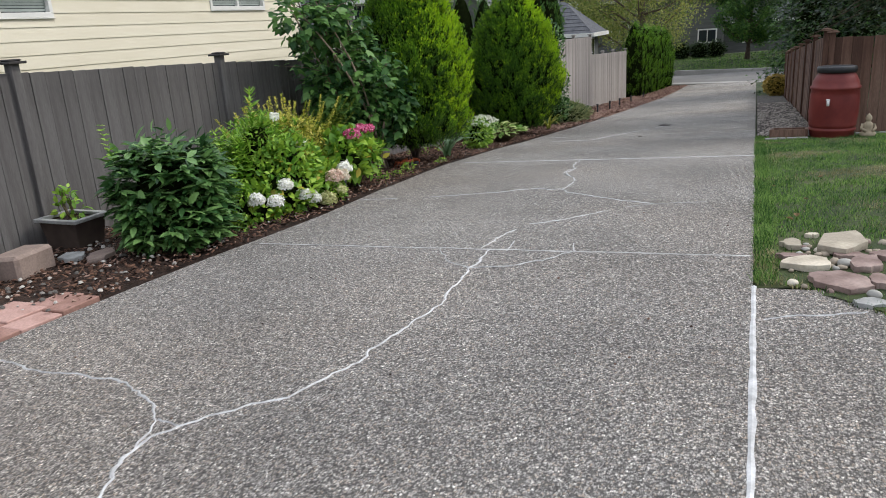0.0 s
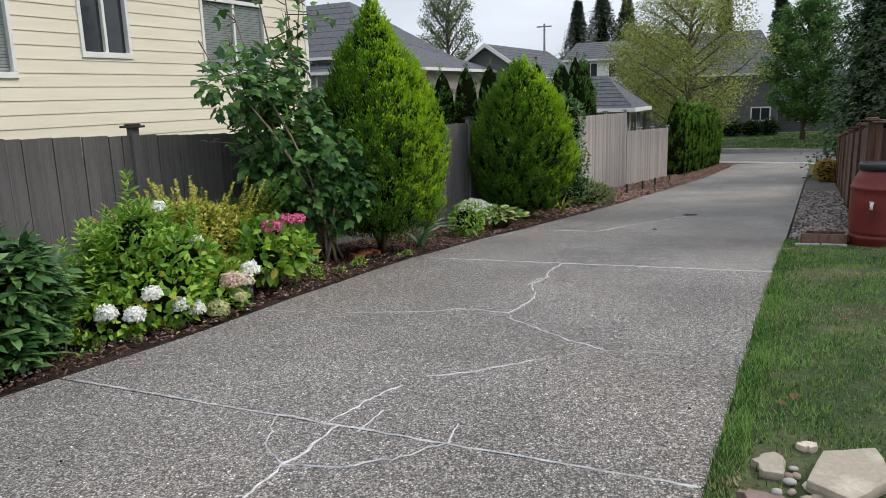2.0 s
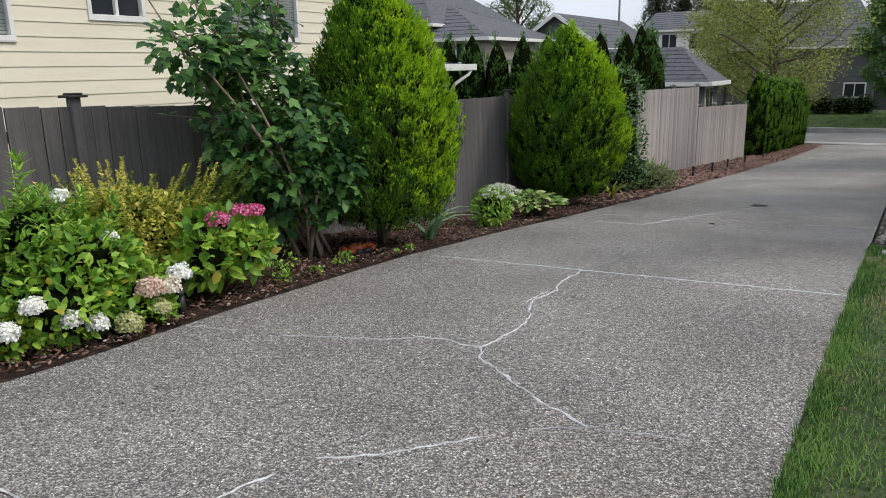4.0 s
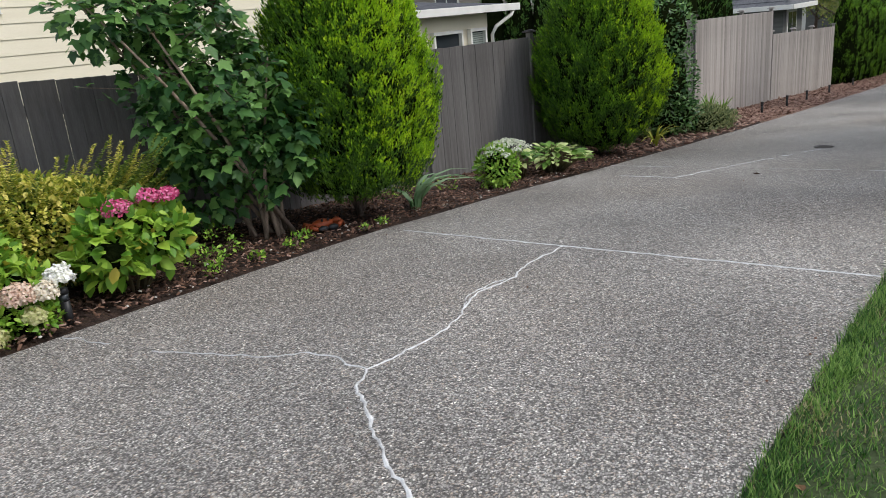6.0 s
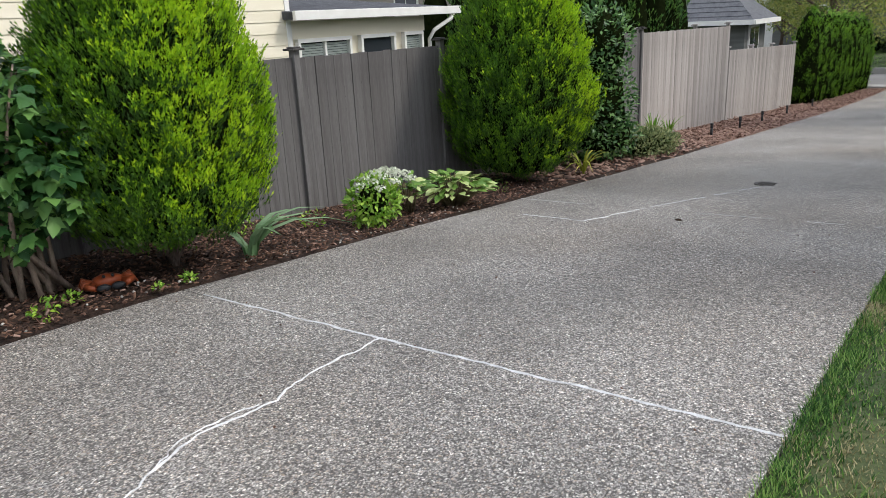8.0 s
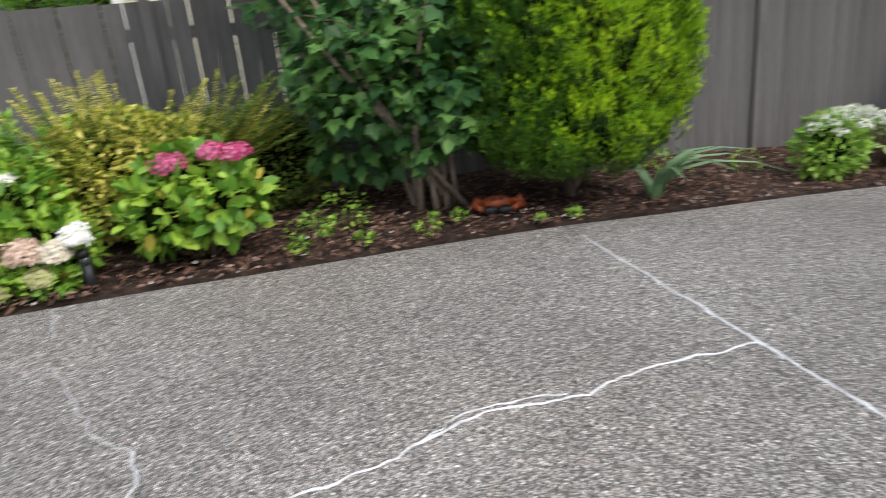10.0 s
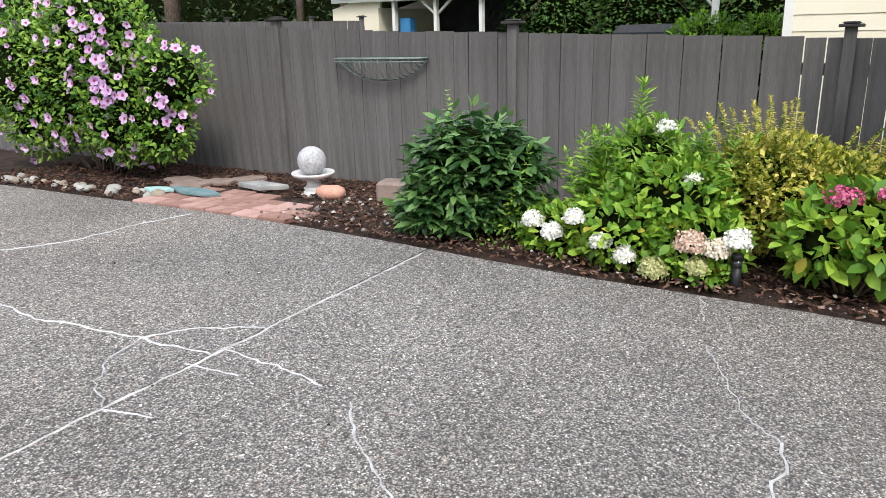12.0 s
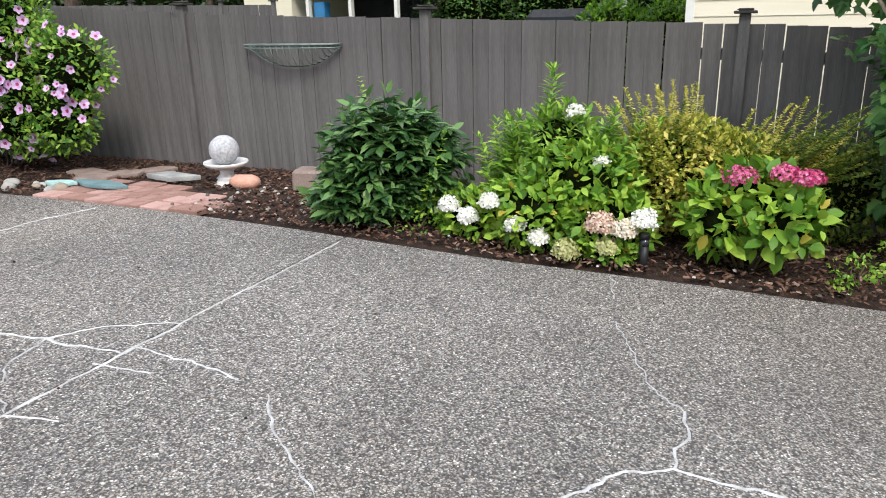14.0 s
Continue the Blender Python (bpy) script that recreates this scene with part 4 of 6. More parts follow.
# open carport behind the fence
shed = thing("carport", "cream-gabled open carport with white posts and dark interior", "carport")
part("side_wall", boxed(-26, -21.9, -9.0, -7.1, -0.6, 2.1), SIDING, shed)
for x in (-22.0, -26.0):
    bm = bmesh.new()
    vs = [bm.verts.new(c) for q in (x - 0.06, x + 0.06) for c in ((q, -9.05, 2.1), (q, -7.05, 2.1), (q, -7.05, 2.6))]
    for f in ((0, 1, 2), (5, 4, 3), (0, 3, 4, 1), (1, 4, 5, 2), (2, 5, 3, 0)):
        bm.faces.new([vs[i] for i in f])
    part("gable", bm, SIDING, shed)
# Back wall coloured dark for the shade under the carport roof
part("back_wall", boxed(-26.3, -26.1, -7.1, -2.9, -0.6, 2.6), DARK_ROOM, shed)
for y in (-6.5, -4.9, -3.25):
    part("post", boxed(-22.1, -21.9, y - 0.055, y + 0.055, -0.6, 2.6), TRIM_WHITE, shed)
for y0, y1 in ((-5.7, -4.9), (-4.1, -4.9)):
    bm = bmesh.new()
    tube(bm, [(-22, y0, 2.5), (-22, y1, 1.8)], 0.05, 6)
    part("brace", bm, TRIM_WHITE, shed)
part("beam", boxed(-22.3, -21.7, -8.9, -3.0, 2.3, 2.62), TRIM_WHITE, shed)
part("roof", boxed(-27, -21.4, -9.4, -2.8, 2.62, 2.82), SHINGLE, shed)
porch = thing("porch_post", "white painted porch post with a diagonal brace", "post")
part("post", boxed(-22.09, -21.91, 3.8, 3.98, -0.7, 3.0, bevel=0.01), TRIM_WHITE, porch)
bm = bmesh.new()
tube(bm, [(-22, 3.1, 2.6), (-22, 3.85, 1.75)], 0.045, 6)
part("brace", bm, TRIM_WHITE, porch)
part("beam", boxed(-22.12, -21.88, 1.4, 4.4, 2.6, 2.85, bevel=0.01), TRIM_WHITE, porch)
ob = link_mesh("storage_bin", boxed(-22.6, -22.1, -6.4, -6.0, -0.5, 1.75, bevel=0.05), material("blue_plastic", [(0.03, 0.16, 0.35), (0.05, 0.22, 0.45)], 4, 3, 0.5, 0.1))
tagged(ob, "tall blue plastic bin standing in the carport", "bin")


def pickup():
    """A dark parked truck under the trees."""
    t = thing("parked_truck", "black pickup truck parked beside the carport", "truck", pose(-21.0, 1.75, -0.5))
    bm = bmesh.new()
    box(bm, -0.95, 0.95, -2.4, 2.4, 0.5, 1.15, 0.12)
    part("body", bm, BLACK_PLASTIC, t)
    bm = bmesh.new()
    box(bm, -0.85, 0.85, -0.3, 1.5, 1.15, 1.85, 0.2)
    part("cab", bm, BLACK_PLASTIC, t)
    part("windscreen", boxed(0.84, 0.87, -0.1, 1.25, 1.25, 1.65), GLASS, t)
    for y in (-1.5, 1.5):
        for x in (-0.9, 0.9):
            bm = bmesh.new()
            lathe(bm, [(0.2, -0.12), (0.38, -0.12), (0.4, -0.08), (0.4, 0.08), (0.38, 0.12), (0.2, 0.12)], 20)
            bmesh.ops.transform(bm, matrix=pose(x, y, 0.4, 0, 90, 0), verts=bm.verts)
            part("wheel", bm, BLACK_PLASTIC, t)


pickup()
bm = bmesh.new()
tube(bm, [(-19.7, 60, -2.5), (-19.7, 60, 6.95)], [0.14, 0.075], 8)
pole = thing("utility_pole", "wooden utility pole with a crossarm beyond the roofs", "utility pole")
GREY_POLE = material("weathered_grey_pole", [(0.12, 0.115, 0.11), (0.2, 0.19, 0.18)], 6, 5, 0.9, 0.3)
part("pole", bm, GREY_POLE, pole)
part("crossarm", boxed(-20.32, -19.1, 59.95, 60.05, 6.68, 6.77), GREY_POLE, pole)


# ---- plants ----
def wobble(a, z, seed):
    """Smooth unevenness round and up a crown."""
    g = rng(seed)
    out = np.zeros_like(a)
    for k in range(9):
        m, q, p = g.integers(1, 8), g.uniform(1.0, 6.0), g.uniform(0, 6.28)
        out += np.sin(m * a + q * z + p) / (1.5 + 0.4 * m)
    return out / 2.2


def limb_set(bm, g, base, tips, r0, r1, bend=0.15, seg=6, parts=5):
    for tip in tips:
        b, t = np.array(base, float), np.array(tip, float)
        w = g.normal(0, bend * np.linalg.norm(t - b) * 0.3, 3)
        pts = [tuple(b + (t - b) * f + w * math.sin(math.pi * f)) for f in np.linspace(0, 1, parts)]
        tube(bm, pts, [r0 + (r1 - r0) * f for f in np.linspace(0, 1, parts)], seg)


def thuja(name, label, x, y, top, radius, prof, n, seed, low=0.1, spray=0.12, gold=0.5, mats=(GREEN_SPRAY, GOLD_SPRAY, SHADED_SPRAY), group="", bumps=0.09, ground=None):
    """A conifer with a dense crown of upright sprays on a solid of the profile (height share, radius share)."""
    g = rng(seed)
    z0 = gz(x, y) if ground is None else ground
    h = top - z0
    t = thing(name, label, "tree", pose(x, y, z0 - 0.02), group)
    bm = bmesh.new()
    limb_set(bm, g, (0, 0, 0), [(g.uniform(-0.12, 0.12) * radius, g.uniform(-0.12, 0.12) * radius, h * g.uniform(0.4, 0.8)) for _ in range(4)], 0.045 * max(1, radius), 0.012, 0.1)
    limb_set(bm, g, (0, 0, 0.05), [(0.5 * radius * math.cos(a), 0.5 * radius * math.sin(a), h * 0.3) for a in g.uniform(0, 6.28, 6)], 0.025, 0.008, 0.2)
    part("trunk", bm, TRUNK, t)
    ff, pr = np.array([p[0] for p in prof]), np.array([p[1] for p in prof])
    per = 40
    tufts = max(60, n // per)
    f = ff[0] + (ff[-1] - ff[0]) * g.random(tufts * 4)
    f = f[g.random(len(f)) < np.interp(f, ff, pr) * 0.9 + 0.1][:tufts]
    k = len(f)
    a = g.uniform(0, 2 * math.pi, k)
    w = wobble(a, f * h * 2.2, seed) * bumps + g.normal(0, 0.06, k)
    r = radius * np.interp(f, ff, pr) * (1 + w)
    size = spray * g.uniform(2.2, 4.2, k)
    i = np.repeat(np.arange(k), per)
    m = len(i)
    q = g.random(m)
    out = np.stack([np.cos(a), np.sin(a), 0 * a], 1)[i]
    tang = np.stack([-np.sin(a), np.cos(a), 0 * a], 1)[i]
    axis = unit(np.array([0, 0, 1.0]) + out * 0.3 + tang * g.normal(0, 0.1, (k, 1))[i])
    base = np.stack([(r - 0.42 * size) * np.cos(a), (r - 0.42 * size) * np.sin(a), f * h - 0.5 * size], 1)[i]
    pos = base + axis * (size[i] * q)[:, None] + (tang * g.normal(0, 0.15, (m, 1)) + out * g.normal(0, 0.11, (m, 1))) * (size[i] * (1.3 - 0.95 * q))[:, None]
    fan = g.normal(0, 0.38, (m, 1))
    along = axis + tang * fan * 1.15 + out * g.uniform(0.0, 0.5, (m, 1))
    up = out * g.uniform(0.3, 1.0, (m, 1)) + tang * g.normal(0, 0.5, (m, 1))
    ln = spray * g.uniform(0.6, 1.2, m)
    # Sprays turn gold towards the sun: pigment plus painted sunlight
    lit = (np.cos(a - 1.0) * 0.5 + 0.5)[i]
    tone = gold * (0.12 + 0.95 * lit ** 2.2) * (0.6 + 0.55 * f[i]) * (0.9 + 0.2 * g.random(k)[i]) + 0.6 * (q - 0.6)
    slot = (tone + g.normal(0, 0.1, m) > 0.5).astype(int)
    # Inner ends of tufts take the darkest slot: shade put into the colour
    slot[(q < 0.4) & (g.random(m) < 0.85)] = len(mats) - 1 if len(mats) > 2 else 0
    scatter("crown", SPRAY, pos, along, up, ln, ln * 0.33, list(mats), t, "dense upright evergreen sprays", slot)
    # Solid behind the sprays, coloured as the crown's inner shade
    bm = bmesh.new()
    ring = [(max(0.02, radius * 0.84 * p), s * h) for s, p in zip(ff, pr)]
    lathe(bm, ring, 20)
    part("shade_core", bm, CORE, t)
    return t


CONE = [(0.105, 0.45), (0.14, 0.76), (0.22, 0.95), (0.36, 1.0), (0.5, 0.95), (0.62, 0.8), (0.75, 0.58), (0.88, 0.3), (0.96, 0.12), (1.0, 0.02)]
EGG = [(0.07, 0.42), (0.13, 0.76), (0.25, 0.94), (0.4, 1.0), (0.55, 0.96), (0.7, 0.8), (0.82, 0.58), (0.92, 0.32), (0.98, 0.12), (1.0, 0.03)]
COLUMN = [(0.0, 0.85), (0.2, 1.0), (0.6, 0.95), (0.8, 0.75), (0.93, 0.4), (1.0, 0.05)]
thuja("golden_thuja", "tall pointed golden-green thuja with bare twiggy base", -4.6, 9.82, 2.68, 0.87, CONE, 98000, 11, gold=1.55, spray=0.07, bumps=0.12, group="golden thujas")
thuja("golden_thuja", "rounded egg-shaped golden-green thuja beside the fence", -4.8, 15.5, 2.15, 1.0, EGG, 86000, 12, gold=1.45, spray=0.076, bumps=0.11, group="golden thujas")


def shrub(name, label, x, y, lumps, n, template, length, ratio, mat, seed, category="shrub", rise=0.5, stems=8, shell=0.4, core=0.72, group="", spread=0.45, slots_from=None, stem_mat=STEM, drop=0.0):
    """A leafy shrub: stems from the ground, a heart painted near black for shade and many leaves on the skins of its
    lumps (local metres over the ground).
    """
    g = rng(seed)
    t = thing(name, label, category, pose(x, y, gz(x, y) - 0.01 - drop), group)
    bm = bmesh.new()
    L = np.array(lumps, float)
    tips = [L[k % len(L), :3] + sphere_points(g, 1)[0] * L[k % len(L), 3:] * 0.6 for k in range(stems)]
    for tip in tips:
        limb_set(bm, g, (tip[0] * 0.2, tip[1] * 0.2, 0), [tip], 0.012, 0.004, 0.2, 5, 5)
        if stems >= 12:
            part("stem", bm, stem_mat, t)
            bm = bmesh.new()
    if stems < 12:
        part("branchwork", bm, stem_mat, t)
    pos, out = bush_points(g, n, lumps, shell)
    keep = pos[:, 2] > 0.02
    pos, out = pos[keep], out[keep]
    m = len(pos)
    along = out * 0.6 + g.normal(0, spread, (m, 3)) + np.array([0, 0, rise - 0.35])
    up = out * 0.7 + np.array([0, 0, 0.7]) + g.normal(0, 0.35, (m, 3))
    ln = length * g.uniform(0.6, 1.3, m)
    slot = None if slots_from is None else (g.random(m) < slots_from).astype(int)
    scatter("foliage", template, pos, along, up, ln, ln * ratio, mat, t, slots=slot)
    # Added lumps whose dark colour stands for shade behind the leaves
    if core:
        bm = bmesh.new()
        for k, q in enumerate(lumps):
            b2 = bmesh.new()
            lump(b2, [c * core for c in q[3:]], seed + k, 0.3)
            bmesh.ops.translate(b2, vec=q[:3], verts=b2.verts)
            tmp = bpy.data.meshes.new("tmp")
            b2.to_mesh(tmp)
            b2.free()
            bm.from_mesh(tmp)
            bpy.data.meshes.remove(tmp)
        part("shade_lump", bm, CORE, t)
    return t


def whorls(t, name, stems, g, length, ratio, mat, gap, template=LEAF_BROAD, per=4, lift=0.35, taper=True, label=""):
    """Leaves in whorls up each stem: stems are (foot, tip) pairs."""
    P, A, N, Ln = [], [], [], []
    for foot, tip in stems:
        foot, tip = np.array(foot, float), np.array(tip, float)
        d = tip - foot
        k = max(2, int(np.linalg.norm(d) / gap))
        for i in range(k):
            f = 0.15 + 0.85 * i / k
            th = g.uniform(0, 6.28)
            for j in range(per):
                b = th + j * 2 * math.pi / per + g.normal(0, 0.2)
                P.append(foot + d * f)
                A.append((math.cos(b), math.sin(b), lift + g.normal(0, 0.2) + (0.6 if f > 0.9 else 0)))
                N.append((0, 0, 1))
                Ln.append(length * g.uniform(0.75, 1.2) * ((1.15 - 0.65 * f) if taper else 1))
    Ln = np.array(Ln)
    return scatter(name, template, P, A, np.array(N) + g.normal(0, 0.2, (len(P), 3)), Ln, Ln * ratio, mat, t, label)


def flower_head(parent, c, r, mat, seed, n=70, label="", flat=0.85, petal=0.028):
    """A mop-head of small petals."""
    g = rng(seed)
    d = sphere_points(g, n)
    d[:, 2] = np.abs(d[:, 2]) * 1.1 - 0.25
    d = unit(d)
    bumps = np.array([1 + 0.3 * noise.noise(Vector(v) * 2.2 + Vector((seed, 0, 0))) for v in d])[:, None]
    pos = np.array(c) + d * np.array([r, r, r * flat]) * bumps * g.uniform(0.75, 1.0, (n, 1))
    along = np.cross(d, g.normal(0, 1, (n, 3))) + 0.3 * d
    scatter("flower_head", PETAL, pos, along, d + g.normal(0, 0.3, (n, 3)), petal * g.uniform(0.8, 1.25, n), petal * 0.9, mat, parent, label)


# broad-leaved maple sapling between fence and thuja
def maple():
    g = rng(21)
    x, y = -4.98, 8.62
    t = thing("maple_sapling", "multi-stemmed maple sapling with deep green lobed leaves", "tree", pose(x, y, gz(x, y) - 0.02))
    tips = [(-0.1, -0.35, 3.3), (0.1, 0.2, 3.1), (0.25, -0.5, 2.4), (0.5, 0.25, 1.6), (-0.2, 0.3, 2.9), (0.15, -0.75, 2.2), (0.6, -0.2, 1.3), (-0.3, -0.6, 2.7), (0.05, -0.05, 3.4), (-0.1, -1.2, 2.5), (0.0, -1.05, 2.2), (0.1, -0.9, 2.75), (0.55, 0.35, 1.15)]
    ends = []
    for tip in tips:
        foot = (0.28 + g.uniform(-0.16, 0.14), 0.22 + g.uniform(-0.26, 0.2), 0)
        bm = bmesh.new()
        limb_set(bm, g, foot, [tip], 0.023, 0.006, 0.2, 6, 7)
        part("stem", bm, PALE_BARK, t)
        ends.append((np.array(foot), np.array(tip)))
    twigs = []
    bm = bmesh.new()
    for foot, tip in ends:
        for _ in range(9):
            f = g.uniform(0.25, 1.0)
            p = foot + (tip - foot) * f
            q = p + np.array([g.normal(0.06, 0.26), g.normal(0, 0.3), g.uniform(-0.08, 0.3)])
            tube(bm, [tuple(p), tuple((p + q) / 2 + np.array([0, 0, 0.03])), tuple(q)], [0.007, 0.005, 0.003], 4)
            twigs.append((p, q))
    tagged(part("twig_growth", bm, TRUNK, t), kind="stuff")
    P, A = [], []
    for p, q in twigs:
        for _ in range(13 if p[2] < 1.7 else 9):
            f = g.uniform(0.15, 1.05)
            P.append(p + (q - p) * f + g.normal(0, 0.05, 3))
            A.append((g.normal(0.3, 0.6), g.normal(-0.1, 0.7), g.normal(-0.3, 0.3)))
    lump_rows = [(0.0, -0.85, 2.05, 0.33, 0.42, 0.35), (0.55, 0.3, 0.95, 0.28, 0.3, 0.4), (0.1, -0.3, 1.1, 0.45, 0.4, 0.45), (0.0, -0.15, 1.5, 0.5, 0.6, 0.75), (0.15, -0.1, 0.95, 0.5, 0.55, 0.4), (0.35, 0.2, 1.0, 0.4, 0.35, 0.4), (-0.1, -0.25, 0.5, 0.4, 0.45, 0.3), (-0.1, -0.1, 2.2, 0.28, 0.4, 0.35)]
    pos, out = bush_points(g, 2300, lump_rows, 0.5)
    P = np.concatenate([np.array(P), pos])
    A = np.concatenate([np.array(A), out + g.normal(0, 0.4, out.shape) + np.array([0, 0, -0.45])])
    m = len(P)
    keep = P[:, 2] > 0.06
    ln = 0.112 * g.uniform(0.5, 1.35, m)
    scatter("foliage", LEAF_MAPLE, P[keep], A[keep], (np.array([0.35, -0.1, 1.0]) + g.normal(0, 0.35, (m, 3)))[keep], ln[keep], (ln * 0.95)[keep], MAPLE_LEAF, t, "lobed deep green leaves")


maple()

rhodo = shrub("evergreen_shrub", "rounded dark glossy evergreen shrub in the bed", -4.42, 4.62, [(0, 0, 0.5, 0.46, 0.5, 0.45), (0.12, -0.1, 0.28, 0.42, 0.45, 0.28), (-0.05, 0.25, 0.42, 0.38, 0.36, 0.36)], 600, LEAF_BROAD, 0.115, 0.46, RHODO_LEAF, 31, rise=0.1, core=0.62, shell=0.2, spread=0.3)
g = rng(33)
pos, out = bush_points(g, 330, [(0, 0, 0.5, 0.46, 0.5, 0.46), (0.14, -0.1, 0.26, 0.44, 0.47, 0.28), (-0.05, 0.25, 0.44, 0.38, 0.36, 0.38)], 0.12)
rods = [(p - o * 0.1 - np.array([0, 0, 0.05]), p + o * 0.03) for p, o in zip(pos, out) if p[2] > 0.08]
whorls(rhodo, "rosette_foliage", rods, g, 0.145, 0.4, RHODO_LEAF, 0.07, per=7, lift=-0.05, taper=False)
g = rng(32)
whorls(rhodo, "shoot_foliage", [((0.1, 0.4, 0.2), (0.12, 0.52, 0.72)), ((0.2, 0.42, 0.1), (0.22, 0.5, 0.55)), ((-0.25, -0.3, 0.7), (-0.28, -0.34, 1.08)), ((0.28, 0.35, 0.05), (0.3, 0.48, 0.45))], g, 0.075, 0.45, BRIGHT_LEAF, 0.045)

# tall phlox with white panicles, white hydrangeas in front of it
phlox = shrub("tall_phlox", "tall bright green leafy perennial with white flower heads", -4.55, 5.95, [(0, 0, 0.42, 0.36, 0.52, 0.4), (0.08, -0.02, 0.7, 0.2, 0.3, 0.25)], 1500, LEAF_BROAD, 0.085, 0.36, BRIGHT_LEAF, 41, "perennial", core=0.6)
g = rng(42)
rods = []
for k in range(52):
    a, r = g.uniform(0, 6.28), 0.42 * math.sqrt(g.random())
    f = (r * 0.7 * math.cos(a), r * math.sin(a) * 1.2, 0.05)
    rods.append((f, (f[0] * 1.35, f[1] * 1.3, g.uniform(0.6, 0.95))))
whorls(phlox, "shoot_foliage", rods, g, 0.13, 0.3, BRIGHT_LEAF, 0.045)
spires = [((0.08, -0.1, 0.45), (0.1, -0.07, 1.22)), ((0.1, 0.02, 0.4), (0.14, 0.04, 0.98)), ((0.05, 0.25, 0.35), (0.05, 0.36, 0.92)), ((0.1, -0.3, 0.35), (0.12, -0.36, 0.86))]
whorls(phlox, "spire_foliage", spires, g, 0.16, 0.24, BRIGHT_LEAF, 0.034, per=6, lift=0.45)
for k, (c, r) in enumerate((((0.2, 0.11, 0.92), 0.058), ((0.36, 0.32, 0.62), 0.055))):
    flower_head(phlox, c, r, PETAL_WHITE, 430 + k, 160, "white flower head", petal=0.02)

hyd = shrub("white_hydrangea", "low hydrangea with white and cream mop-heads", -4.2, 5.95, [(-0.05, -0.55, 0.16, 0.26, 0.3, 0.18), (0.02, -0.1, 0.24, 0.32, 0.38, 0.26), (0.04, 0.38, 0.2, 0.27, 0.32, 0.24), (-0.1, 0.15, 0.42, 0.32, 0.42, 0.28)], 3000, LEAF_BROAD, 0.08, 0.6, [HYDRANGEA_LEAF, YELLOW_LEAF], 44, core=0.66, slots_from=0.04, shell=0.25)
for k, (c, r, m) in enumerate((((0.14, -0.7, 0.27), 0.075, PETAL_WHITE), ((0.22, -0.53, 0.22), 0.075, PETAL_WHITE), ((0.24, -0.37, 0.34), 0.07, PETAL_WHITE), ((0.3, -0.18, 0.21), 0.068, PETAL_WHITE), ((0.3, -0.02, 0.14), 0.068, PETAL_WHITE),
                               ((0.34, 0.17, 0.08), 0.088, PETAL_GREENISH), ((0.3, 0.38, 0.26), 0.1, PETAL_BLUSH), ((0.3, 0.53, 0.24), 0.085, PETAL_CREAM), ((0.28, 0.64, 0.3), 0.085, PETAL_WHITE), ((0.32, 0.43, 0.12), 0.075, PETAL_GREENISH))):
    flower_head(hyd, c, r * 0.95, m, 450 + k, 620, flat=0.95, petal=0.021)
shrub("groundcover", "small fresh green groundcover at the bed's edge", -3.95, 6.36, [(0, 0, 0.1, 0.12, 0.2, 0.13)], 320, LEAF_BROAD, 0.045, 0.7, BRIGHT_LEAF, 47, core=0.5, stems=4)

# yellow-olive barberry with fine arching shoots
bar = shrub("golden_barberry", "fine-leaved yellow-olive shrub with arching shoots", -4.78, 6.85, [(0, -0.1, 0.48, 0.36, 0.5, 0.42), (0.05, 0.25, 0.42, 0.35, 0.45, 0.38)], 12500, LEAF_SIMPLE, 0.046, 0.6, [BARBERRY_LEAF, OLIVE_LEAF], 51, core=0.66, shell=0.35, slots_from=0.22)
g = rng(52)
rods = []
for k in range(150):
    a, r = g.uniform(0, 6.28), g.uniform(0.05, 0.5)
    f = (0.5 * r * math.cos(a), r * math.sin(a), 0.3)
    rods.append((f, (f[0] + 0.35 * math.cos(a) * g.random(), f[1] + (0.2 + 0.5 * g.random()) * math.sin(a), 0.62 + 0.52 * g.random() ** 1.5)))
whorls(bar, "shoot_foliage", rods[:100], g, 0.052, 0.5, BARBERRY_LEAF, 0.016, LEAF_SIMPLE, 4)
whorls(bar, "green_shoot_foliage", [(p, (q[0], q[1] + 0.35, q[2] * 0.95)) for p, q in rods[100:]], g, 0.052, 0.5, OLIVE_LEAF, 0.016, LEAF_SIMPLE, 4)
shrub("olive_shrub", "dark olive fine-leaved shrub behind the barberry", -5.25, 7.75, [(0, 0, 0.4, 0.3, 0.5, 0.42)], 3600, LEAF_SIMPLE, 0.042, 0.5, OLIVE_LEAF, 53, core=0.7)

pink = shrub("pink_hydrangea", "hydrangea with bright leaves and magenta flower heads", -4.24, 7.22, [(0, 0, 0.46, 0.28, 0.34, 0.22), (0.12, 0.16, 0.36, 0.22, 0.25, 0.2), (0.1, -0.2, 0.36, 0.22, 0.22, 0.2)], 820, LEAF_BROAD, 0.108, 0.64, [HYDRANGEA_LEAF, YELLOW_LEAF], 55, core=0.6, slots_from=0.03, stems=12)
for k, (c, r) in enumerate((((0.14, -0.09, 0.63), 0.1), ((0.12, 0.15, 0.66), 0.08), ((0.14, 0.28, 0.64), 0.085))):
    flower_head(pink, c, r, PETAL_PINK, 560 + k, 320, "magenta flower head", 0.7, 0.021)

